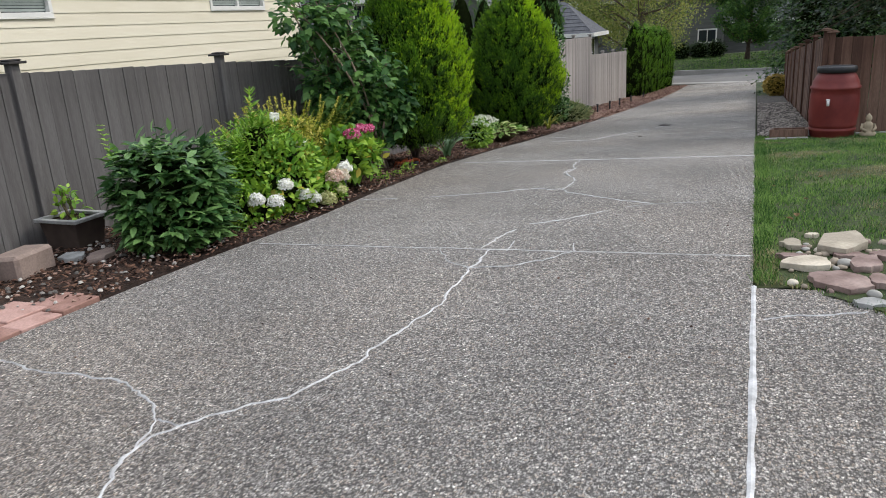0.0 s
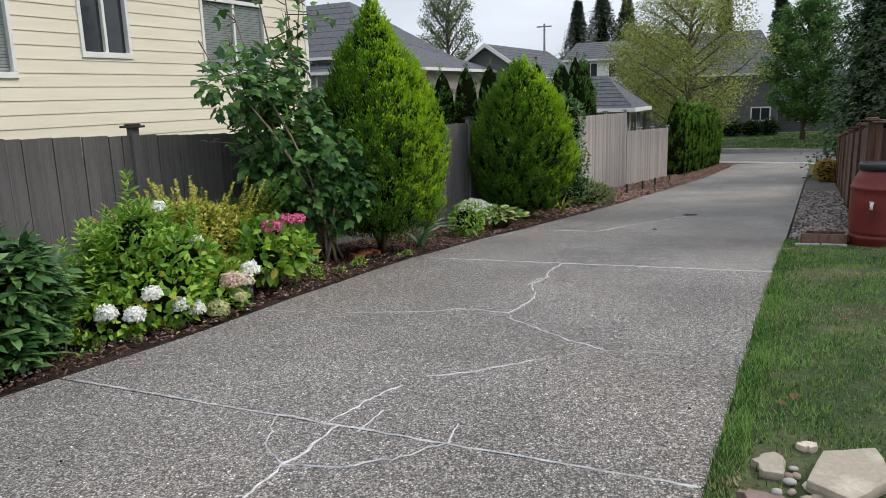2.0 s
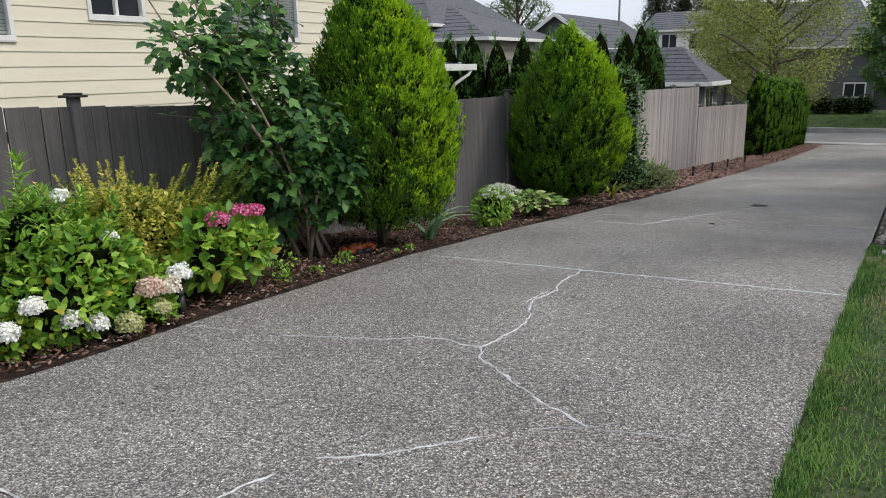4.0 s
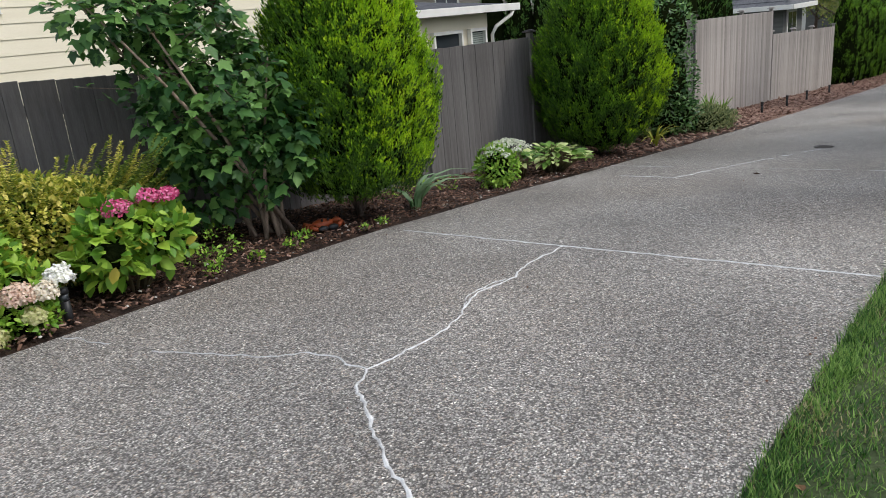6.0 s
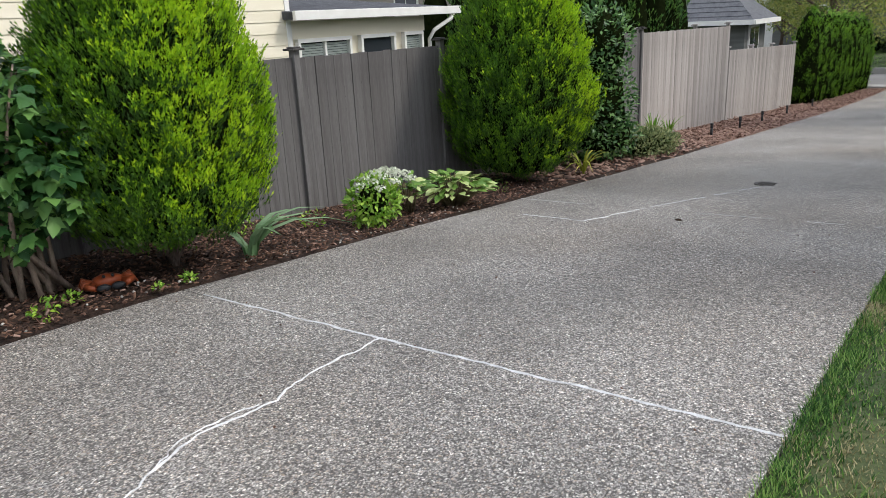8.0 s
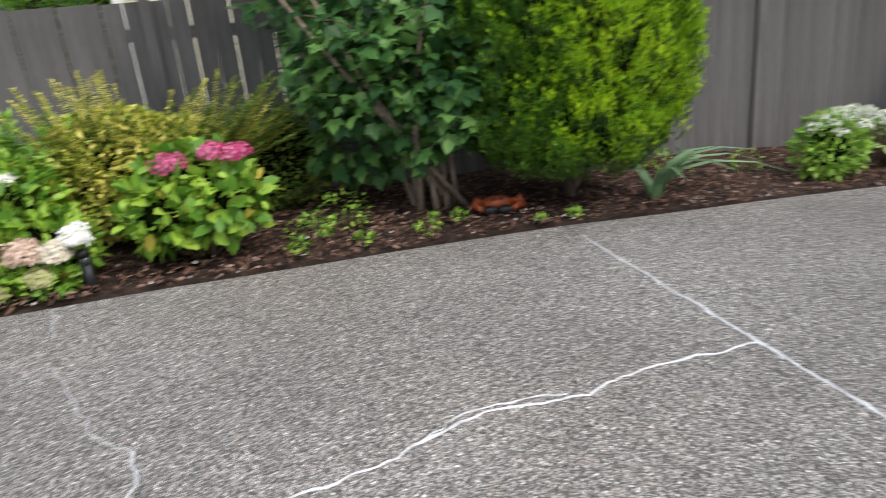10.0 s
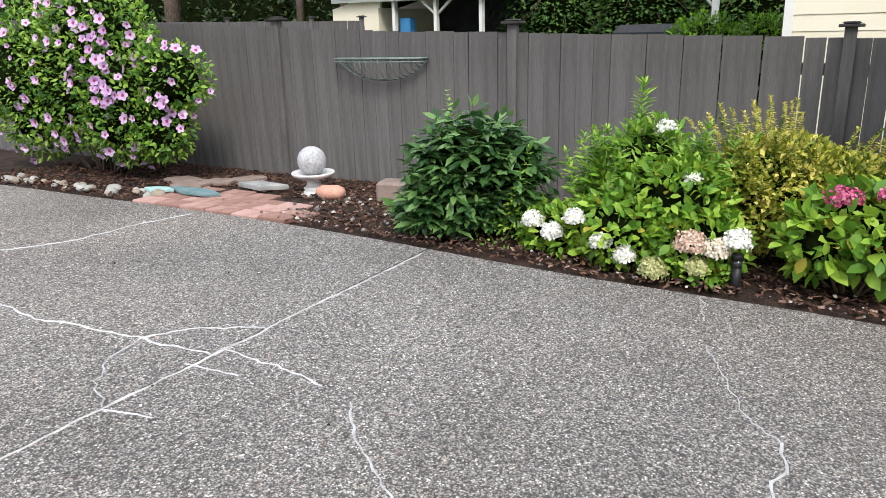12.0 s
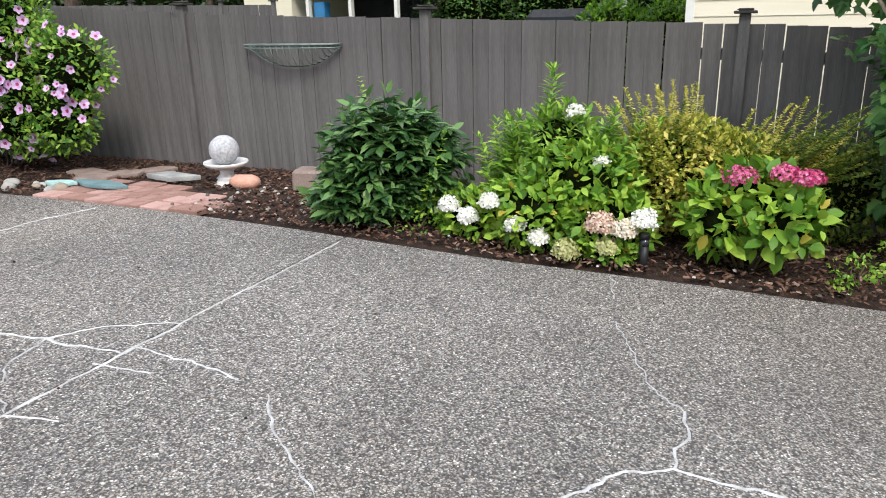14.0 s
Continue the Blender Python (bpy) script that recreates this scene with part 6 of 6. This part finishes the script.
river_stone("salmon pink rough rock beside the bird bath", -4.78, 3.02, 0.14, SALMON, 361, dz=0.45)
flat_stone("brown_flagstone", "flat grey-brown stone beside the planter", "slab", -4.7, 4.06, 0.1, 0.18, 0.035, BLOCK, 362, 30, "brown flagstones", dz=0.02)
flat_stone("brown_flagstone", "flat grey-brown stone beside the planter", "slab", -4.92, 3.98, 0.09, 0.13, 0.035, SLATE, 363, 70, "brown flagstones", dz=0.02)


def bird_bath():
    x, y = -4.9, 2.74
    t = thing("bird_bath", "white cast-stone bird bath with a grey stone ball", "bird bath", pose(x, y, gz(x, y) - 0.01))
    bm = bmesh.new()
    lathe(bm, [(0.13, 0), (0.13, 0.025), (0.105, 0.04), (0.085, 0.06), (0.1, 0.075), (0.08, 0.09), (0.06, 0.12), (0.07, 0.15), (0.11, 0.165)], 28)
    part("pedestal", bm, STONE_WHITE, t)
    bm = bmesh.new()
    lathe(bm, [(0.05, 0.155), (0.13, 0.17), (0.19, 0.195), (0.205, 0.215), (0.2, 0.228), (0.185, 0.225), (0.12, 0.205), (0.03, 0.2)], 32)
    part("bowl", bm, STONE_WHITE, t)
    bm = bmesh.new()
    bmesh.ops.create_uvsphere(bm, u_segments=32, v_segments=18, radius=0.135)
    for f in bm.faces:
        f.smooth = True
    bmesh.ops.translate(bm, vec=(0.02, 0.01, 0.335), verts=bm.verts)
    part("ball", bm, STONE_GREY, t, "speckled grey stone ball")


bird_bath()


def wall_block():
    ob = link_mesh("retaining_block", boxed(-0.13, 0.13, -0.2, 0.2, 0, 0.2, bevel=0.025), BLOCK)
    ob.matrix_basis = on_ground(-5.02, 3.62, -0.01, 12)
    tagged(ob, "tan concrete retaining-wall block on the soil", "block")


wall_block()


def trough():
    x, y = -5.38, 4.42
    t = thing("planter_trough", "brown tapered planter trough with a pale rim", "planter", pose(x, y, gz(x, y) - 0.01))
    bm = bmesh.new()
    vs = [bm.verts.new(c) for c in ((-0.17, -0.13, 0), (0.17, -0.13, 0), (0.17, 0.13, 0), (-0.17, 0.13, 0), (-0.21, -0.16, 0.26), (0.21, -0.16, 0.26), (0.21, 0.16, 0.26), (-0.21, 0.16, 0.26))]
    for f in ((3, 2, 1, 0), (0, 1, 5, 4), (1, 2, 6, 5), (2, 3, 7, 6), (3, 0, 4, 7)):
        bm.faces.new([vs[i] for i in f])
    part("body", bm, material("brown_planter", [(0.05, 0.035, 0.028), (0.09, 0.065, 0.052)], 6, 5, 0.8, 0.3), t)
    bm = bmesh.new()
    for a in ((-0.24, 0.24, -0.19, -0.14), (-0.24, 0.24, 0.14, 0.19), (-0.24, -0.19, -0.14, 0.14), (0.19, 0.24, -0.14, 0.14)):
        box(bm, *a, 0.255, 0.285, 0.004)
    part("rim", bm, SLATE, t, "pale stone rim")
    part("soil", boxed(-0.19, 0.19, -0.14, 0.14, 0.2, 0.25), SOIL, t)
    shrub("potted_plant", "small bright green plant in the trough", x, y + 0.0, [(0, 0, 0.1, 0.16, 0.1, 0.1), (-0.05, 0, 0.22, 0.08, 0.06, 0.1)], 60, LEAF_BROAD, 0.075, 0.6, BRIGHT_LEAF, 371, "plant", core=0, stems=6, drop=-0.25)


trough()


def wall_basket():
    t = thing("wall_basket", "half-round green wire basket hung on the fence", "basket", pose(-5.69, 3.065, 0.92))
    L, dep, h = 0.52, 0.2, 0.21
    bm = bmesh.new()
    tube(bm, [(0, -L, h), (0, L, h)], 0.008, 5)
    part("back_rod", bm, WIRE, t)
    for q, zz in ((1.0, h), (0.97, h - 0.03)):
        bm = bmesh.new()
        tube(bm, [(dep * math.sin(math.pi * f) ** 0.6 * q, -L * math.cos(math.pi * f), zz) for f in np.linspace(0, 1, 17)], 0.007, 5)
        part("rim_rod", bm, WIRE, t)
    for k in range(19):
        f = (k + 1) / 20
        y = -L * math.cos(math.pi * (0.06 + 0.88 * f))
        d = dep * max(0.05, 1 - (y / L) ** 2) ** 0.4
        low = h - h * max(0.15, 1 - abs(y / L) ** 2.6)
        bm = bmesh.new()
        tube(bm, [(d, y, h), (d * 0.95, y * 0.98 + 0.01, (h + low) / 2 + 0.02), (d * 0.6, y * 0.94 + 0.03, low + 0.015), (0.01, y * 0.9 + 0.04, low)], 0.0055, 4)
        part("wire", bm, WIRE, t)
    bm = bmesh.new()
    tube(bm, [(0.01, y, h - h * max(0.15, 1 - abs(y / L) ** 2.6)) for y in np.linspace(-L, L, 15)], 0.006, 5)
    part("bottom_rod", bm, WIRE, t)


wall_basket()


def clay_crab():
    x, y = -4.44, 9.18
    t = thing("clay_crab", "orange glazed clay crab ornament on the mulch", "ornament", pose(x, y, gz(x, y) + 0.005, 0, 0, -20))

    def blob(name, c, r, mat=CLAY_ORANGE, label=""):
        bm = bmesh.new()
        lump(bm, r, 4, 0.12)
        bmesh.ops.translate(bm, vec=c, verts=bm.verts)
        return part(name, bm, mat, t, label)

    blob("shell", (0, 0, 0.06), (0.075, 0.11, 0.05))
    for s in (-1, 1):
        bm = bmesh.new()
        tube(bm, [(0.02, s * 0.09, 0.05), (0.09, s * 0.15, 0.06), (0.13, s * 0.1, 0.05)], [0.024, 0.026, 0.018], 8)
        part("arm", bm, CLAY_ORANGE, t)
        blob("claw", (0.13, s * 0.05, 0.045), (0.03, 0.05, 0.03), BLACK_PLASTIC, "dark claw")
        blob("eye", (0.065, s * 0.03, 0.11), (0.012, 0.012, 0.014), BLACK_PLASTIC, "dark eye")
        for k in range(3):
            bm = bmesh.new()
            tube(bm, [(-0.02, s * 0.08, 0.05), (-0.06 + 0.05 * k, s * 0.16, 0.08), (-0.07 + 0.06 * k, s * 0.2, 0.0)], [0.014, 0.013, 0.008], 6)
            part("leg", bm, CLAY_ORANGE, t)


clay_crab()


def path_light(x, y, h, group):
    t = thing("path_light", "black plastic solar path light in the bed", "path light", pose(x, y, gz(x, y) - 0.03), group)
    bm = bmesh.new()
    lathe(bm, [(0.028, 0), (0.03, h * 0.68)], 14)
    part("stake", bm, BLACK_PLASTIC, t)
    bm = bmesh.new()
    lathe(bm, [(0.031, h * 0.68), (0.031, h * 0.86)], 14)
    part("lens", bm, GLASS, t)
    bm = bmesh.new()
    lathe(bm, [(0.036, h * 0.86), (0.036, h * 0.97), (0.03, h)], 14)
    part("cap", bm, BLACK_PLASTIC, t)


path_light(-3.95, 6.6, 0.26, "path lights")
for x, y in ((-4.5, 23.2), (-4.55, 25.6), (-4.6, 27.9), (-4.65, 31.0), (-4.7, 35.0)):
    path_light(x, y, 0.32, "path lights")

# ---- garden side: flagstones, barrel, statue ----
def lawn_edge(x):
    """Where the lawn's corner meets the side slab."""
    return float(np.interp(x, (0.2, 0.34, 0.46, 0.68, 1.3, 2.4), (4.08, 3.99, 3.83, 3.63, 3.32, 3.1)))


flat_stone("flagstone", "large pale buff flagstone at the lawn's corner", "flagstone", 0.54, 4.84, 0.15, 0.27, 0.045, FLAGSTONE, 401, -18, "flagstones", 0.012, 5, 0.1)
flat_stone("flagstone", "pale buff flagstone at the lawn's corner", "flagstone", 0.33, 4.41, 0.14, 0.12, 0.035, FLAGSTONE, 402, 20, "flagstones", 0.002, 6, 0.15)
flat_stone("flagstone", "small buff flagstone sunk in the grass", "flagstone", 0.27, 4.86, 0.055, 0.1, 0.03, FLAGSTONE, 403, 0, "flagstones", 0.0, 6, 0.2)
flat_stone("flagstone", "small pale stone chip in the grass", "flagstone", 0.4, 5.1, 0.04, 0.035, 0.025, FLAGSTONE, 409, 0, "flagstones", 0.0, 6, 0.2)
flat_stone("red_flagstone", "broad purple-red flagstone at the slab's edge", "flagstone", 0.46, 4.1, 0.15, 0.18, 0.035, RED_SLAB, 404, 30, "flagstones", 0.002, 6, 0.14)
flat_stone("red_flagstone", "purple-red flagstone tilted against the pale one", "flagstone", 0.62, 4.43, 0.085, 0.15, 0.035, RED_SLAB, 405, -12, "flagstones", 0.002, 6, 0.15)
flat_stone("red_flagstone", "purple-red broken flagstone at the lawn's corner", "flagstone", 0.76, 4.6, 0.09, 0.1, 0.035, RED_SLAB, 406, 10, "flagstones", 0.002, 6, 0.2)
flat_stone("red_flagstone", "rust-brown flagstone among the lawn stones", "flagstone", 0.66, 4.11, 0.06, 0.1, 0.035, RED_SLAB, 407, 0, "flagstones", 0.004, 6)
flat_stone("red_flagstone", "thin purple-red stone sunk in the grass", "flagstone", 0.25, 4.56, 0.09, 0.045, 0.03, RED_SLAB, 408, 0, "flagstones", 0.0, 6)
flat_stone("red_flagstone", "thin rust-red slab under the pale flagstone", "flagstone", 0.55, 4.6, 0.09, 0.07, 0.03, RED_SLAB, 410, 0, "flagstones", 0.0, 6)
flat_stone("flagstone", "worn grey-buff stone at the slab's edge", "flagstone", 0.57, 3.8, 0.08, 0.06, 0.03, SLATE, 411, 20, "flagstones", -0.008, 6)
for k, (x, y, r) in enumerate(((0.47, 4.45, 0.035), (0.52, 4.42, 0.04), (0.5, 4.36, 0.028), (0.47, 4.35, 0.022), (0.36, 4.8, 0.022), (0.34, 4.74, 0.025), (0.35, 4.66, 0.02), (0.6, 3.9, 0.035), (0.56, 4.03, 0.025), (0.35, 4.87, 0.02), (0.4, 4.62, 0.025), (0.3, 4.64, 0.02))):
    river_stone("small pale stone between the flagstones", x, y, r, WHITE_STONE if k % 2 else TAN_STONE, 420 + k, "small garden stones", 0.6)

soil_v, soil_f = [], []
for j in range(9):
    for i in range(9):
        px = 0.14 + 0.28 * i
        py = lawn_edge(px) + (5.2 - lawn_edge(px)) * j / 8
        soil_v.append((px, py, gz(px, py) + 0.004 - (0.05 if i in (0, 8) or j == 8 else 0.0) + (0.004 if j == 0 else 0.003 * math.sin(i * 2.3 + j * 1.7))))
for j in range(8):
    for i in range(8):
        soil_f.append((j * 9 + i, j * 9 + i + 1, j * 9 + i + 10, j * 9 + i + 9))
tagged(raw_mesh("lawn_corner", soil_v, soil_f, LAWN_SOIL, None), "lawn corner with worn thatch round the flagstones", "lawn", kind="structure")
for k in range(34):
    g = random.Random(440 + k)
    px, py = g.uniform(0.22, 0.85), g.uniform(3.95, 5.0)
    river_stone("broken stone bit between the flagstones", px, py, g.uniform(0.014, 0.034), (TAN_STONE, RED_SLAB, FLAGSTONE)[k % 3], 460 + k, "broken stone bits", 0.25)


def rain_barrel():
    x, y = 1.08, 12.2
    t = thing("rain_barrel", "dull red plastic rain barrel with a black lid", "barrel", pose(x, y, gz(x, y) - 0.01))
    bm = bmesh.new()
    lathe(bm, [(0.27, 0), (0.29, 0.03), (0.3, 0.1), (0.315, 0.12), (0.315, 0.145), (0.3, 0.16), (0.3, 0.165), (0.318, 0.185), (0.315, 0.21), (0.33, 0.4), (0.325, 0.62), (0.315, 0.7), (0.33, 0.715), (0.332, 0.74), (0.315, 0.755),
               (0.3, 0.82), (0.26, 0.9), (0.235, 0.93), (0.235, 0.96)], 40)
    part("drum", bm, BARREL_RED, t)
    bm = bmesh.new()
    lathe(bm, [(0.25, 0.94), (0.262, 0.95), (0.262, 1.01), (0.25, 1.025), (0.22, 1.025), (0.21, 1.01), (0.02, 1.01)], 36)
    part("lid", bm, BLACK_PLASTIC, t, "black screw lid")
    bm = bmesh.new()
    tube(bm, [(-0.1, -0.31, 0.56), (-0.11, -0.36, 0.56), (-0.11, -0.385, 0.545), (-0.11, -0.39, 0.5)], 0.018, 8)
    box(bm, -0.135, -0.085, -0.36, -0.33, 0.575, 0.59)
    part("spigot", bm, STONE_WHITE, t, "pale plastic spigot")


rain_barrel()


def garden_statue():
    x, y = 1.52, 11.98
    bm = bmesh.new()
    lathe(bm, [(0.1, 0), (0.13, 0.02), (0.135, 0.06), (0.1, 0.08), (0.075, 0.1), (0.085, 0.16), (0.08, 0.2), (0.04, 0.225), (0.035, 0.235), (0.05, 0.25), (0.055, 0.28), (0.045, 0.31), (0.02, 0.33), (0.012, 0.345)], 20)
    bmesh.ops.scale(bm, vec=(0.95, 0.75, 1), verts=bm.verts)
    for s in (-1, 1):
        tube(bm, [(s * 0.085, 0, 0.19), (s * 0.115, -0.02, 0.13), (s * 0.05, -0.08, 0.09)], [0.028, 0.024, 0.02], 8)
    ob = link_mesh("garden_statue", bm, material("sandy_cast_stone", [(0.27, 0.22, 0.15), (0.4, 0.33, 0.23)], 9, 5, 0.85, 0.3))
    ob.matrix_basis = pose(x, y, gz(x, y) - 0.005, 0, 0, 10) @ Matrix.Diagonal((0.82, 0.85, 0.95, 1))
    tagged(ob, "small sandy cast-stone seated statue on the lawn's edge", "statue")


garden_statue()
box_thing = thing("timber_planter", "low dark timber edging box at the gravel's start", "planter", on_ground(0.52, 12.35, 0.0, -4))
for a in ((-0.22, 0.22, -0.26, -0.22), (-0.22, 0.22, 0.22, 0.26), (-0.26, -0.22, -0.26, 0.26), (0.22, 0.26, -0.26, 0.26)):
    part("board", boxed(*a, -0.03, 0.13, bevel=0.004), FENCE_BROWN, box_thing)
part("soil", boxed(-0.22, 0.22, -0.22, 0.22, -0.02, 0.07), SOIL, box_thing)
for k in range(10):
    ob = link_mesh("edging_stone", boxed(-0.14, 0.14, -0.06, 0.06, -0.03, 0.025, bevel=0.01), KERB)
    ob.matrix_basis = on_ground(0.32 + 0.3 * k + (0.0 if k < 2 else 0.05), 11.95 if k < 2 else 12.5, 0.0, random.Random(k).uniform(-4, 4))
    tagged(ob, "pale stone edging piece between lawn and gravel", "edging stone", "lawn edging")
bm = bmesh.new()
lump(bm, (0.035, 0.025, 0.012), 3, 0.3)
ob = link_mesh("fallen_leaf", bm, SOIL)
ob.matrix_basis = on_ground(-1.89, 13.73, 0.006)
tagged(ob, "dark curled leaf lying on the drive", "leaf")

DRY_LEAF = material("dry_orange_leaf", [(0.16, 0.09, 0.045), (0.3, 0.18, 0.09)], 14, 4, 0.8, 0.3)
for k, (x, y, r) in enumerate(((0.33, 5.68, 0.03), (0.28, 5.56, 0.027), (0.42, 6.3, 0.022), (0.2, 6.9, 0.022), (0.6, 7.4, 0.025))):
    bm = bmesh.new()
    vs = [bm.verts.new((r * p[0] * 1.6, r * (p[1] - 0.5) * 2, 0.02 + r * (abs(p[0]) * 0.9 + 0.5 * p[1] ** 2))) for p in LEAF_BROAD[0]]
    for f in LEAF_BROAD[1]:
        bm.faces.new([vs[i] for i in f])
    bmesh.ops.solidify(bm, geom=bm.faces[:], thickness=0.002)
    ob = link_mesh("fallen_leaf", bm, DRY_LEAF)
    ob.matrix_basis = on_ground(x, y, 0.0, 70 * k)
    tagged(ob, "curled dry orange-brown leaf lying on the grass", "leaf", "leaves on the lawn")

# ---- loose cover: chips, pebbles, grass ----
CHIP = ([(-0.5, 0, 0), (0.5, 0, 0), (0.35, 1, 0), (-0.4, 1, 0), (-0.4, 0.08, 0.3), (0.4, 0.05, 0.3), (0.25, 0.9, 0.3), (-0.3, 0.92, 0.3)],
        [(4, 5, 6, 7), (0, 1, 5, 4), (1, 2, 6, 5), (2, 3, 7, 6), (3, 0, 4, 7)])
PEB = ([(0.5, 0, 0.1), (0, 0.5, 0.1), (-0.5, 0, 0.1), (0, -0.5, 0.1), (0.25, 0.2, 0.5), (-0.25, 0.2, 0.52), (-0.25, -0.22, 0.5), (0.25, -0.2, 0.48)],
       [(4, 5, 6, 7), (0, 1, 4), (1, 5, 4), (1, 2, 5), (2, 6, 5), (2, 3, 6), (3, 7, 6), (3, 0, 7), (0, 4, 7)])


def loose(name, label, category, template, n, xr, yr, size, mat, seed, flat=0.25, lift=0.0, keep=None):
    g = rng(seed)
    x, y = g.uniform(*xr, n), g.uniform(*yr, n)
    if keep is not None:
        ok = np.array([keep(a, b) for a, b in zip(x, y)])
        x, y = x[ok], y[ok]
    z = np.array([gz(a, b) for a, b in zip(x, y)]) + lift + 0.012 * g.random(len(x))
    m = len(x)
    a = g.uniform(0, 6.28, m)
    ln = size * g.uniform(0.45, 1.5, m)
    along = np.stack([np.cos(a), np.sin(a), g.normal(0, flat, m)], 1)
    ob = scatter(name, template, np.stack([x, y, z], 1), along, np.array([0, 0, 1.0]) + g.normal(0, flat, (m, 3)), ln, ln * (0.45 if template is CHIP else 0.85), mat)
    return tagged(ob, label, category, kind="stuff")


BED_LIFT = 0.012
loose("bark_chips", "dark brown bark chips covering the bed", "bark chips", CHIP, 19500, (-5.65, -3.66), (-1.0, 15.5), 0.034, BARK_CHIP, 501, 0.35, BED_LIFT, lambda x, y: not (-4.65 < x and 1.5 < y < 3.2) and x < left_edge(y) - 0.03)
loose("coarse_bark", "reddish bark chips along the drive", "bark chips", CHIP, 7000, (-5.6, -3.66), (15.5, 47.5), 0.075, RED_CHIP, 502, 0.35, 0.015, lambda x, y: x < left_edge(y) - 0.04)
loose("red_bark_bits", "lighter bark bits over the soil", "bark chips", CHIP, 3400, (-5.6, -3.66), (3.0, 15.5), 0.028, RED_CHIP, 503, 0.35, BED_LIFT + 0.01, lambda x, y: x < left_edge(y) - 0.01)
loose("soil_pebbles", "pale pebbles scattered on the soil", "pebbles", PEB, 170, (-5.2, -3.84), (2.9, 5.0), 0.035, PEBBLE, 504, 0.3, 0.015, lambda x, y: x < left_edge(y) - 0.01)
loose("edge_pebbles", "small pebbles along the bed's edge", "pebbles", PEB, 260, (-4.3, -3.66), (5.0, 15.0), 0.022, PEBBLE, 505, 0.3, 0.015, lambda x, y: x < left_edge(y) - 0.01)
loose("gravel", "grey river gravel beside the brown fence", "gravel", PEB, 7000, (0.1, 0.95), (12.65, 24.0), 0.05, GRAVEL_GREY, 506, 0.3, -0.01)
loose("drive_grit", "bits of grit and debris on the drive", "grit", PEB, 160, (-3.7, 0.0), (0.5, 14.0), 0.012, BARK_CHIP, 507, 0.3, 0.0)


def dry(x, y):
    return noise.noise(Vector((x * 1.4, y * 1.1, 4.0))) + 0.4 * noise.noise(Vector((x * 4, y * 4, 1.0)))


def blades(name, label, n, xr, yr, length, width, seed):
    g = rng(seed)
    x, y = g.uniform(*xr, n), g.uniform(*yr, n)
    ok = np.array([b > lawn_edge(a) - 0.03 and not (0.19 < a < 0.86 and lawn_edge(a) + 0.06 < b < 5.08 and g.random() < 0.8) for a, b in zip(x, y)])
    x, y = x[ok], y[ok]
    m = len(x)
    z = np.array([gz(a, b) for a, b in zip(x, y)]) - 0.008
    d = np.array([dry(a, b) for a, b in zip(x, y)])
    slot = (d + g.normal(0, 0.2, m) > 0.3).astype(int)
    tuft = np.array([noise.noise(Vector((a * 5.5, b * 5.5, 2.0))) for a, b in zip(x, y)])
    ln = length * g.uniform(0.5, 1.35, m) * np.where(slot == 1, 0.65, 1.0) * (1 + 0.7 * tuft)
    a = g.uniform(0, 6.28, m)
    lean = g.uniform(0.2, 1.1, m)
    along = np.stack([np.cos(a) * lean, np.sin(a) * lean, np.ones(m)], 1)
    up = np.stack([np.cos(a), np.sin(a), -0.4 + 0 * a], 1) + g.normal(0, 0.3, (m, 3))
    ob = scatter(name, BLADE, np.stack([x, y, z], 1), along, up, ln, width * g.uniform(0.7, 1.3, m), [GRASS, GRASS_DRY], slots=slot)
    tagged(ob, label, "grass", kind="stuff")


blades("lawn_grass", "green lawn grass with straw-dry patches", 105000, (0.07, 2.3), (3.1, 12.5), 0.036, 0.006, 521)
blades("edge_grass", "longer grass hanging over the drive's edge", 8000, (0.045, 0.17), (4.08, 12.45), 0.052, 0.005, 522)
blades("far_lawn_grass", "lawn grass towards the garden fence", 24000, (2.3, 6.5), (4.3, 13.2), 0.06, 0.012, 523)
g = rng(531)
n = 26000
x, y = g.uniform(-16, 12, n), g.uniform(57.9, 69.0, n)
a = g.uniform(0, 6.28, n)
ob = scatter("verge_grass", BLADE, np.stack([x, y, np.array([gz(p, q) + 0.08 + 0.05 * max(0, q - 58) for p, q in zip(x, y)])], 1), np.stack([0.5 * np.cos(a), 0.5 * np.sin(a), np.ones(n)], 1), np.stack([np.cos(a), np.sin(a), 0 * a], 1), 0.1, 0.04, GRASS)
tagged(ob, "mown grass of the verge across the street", "grass", kind="stuff")
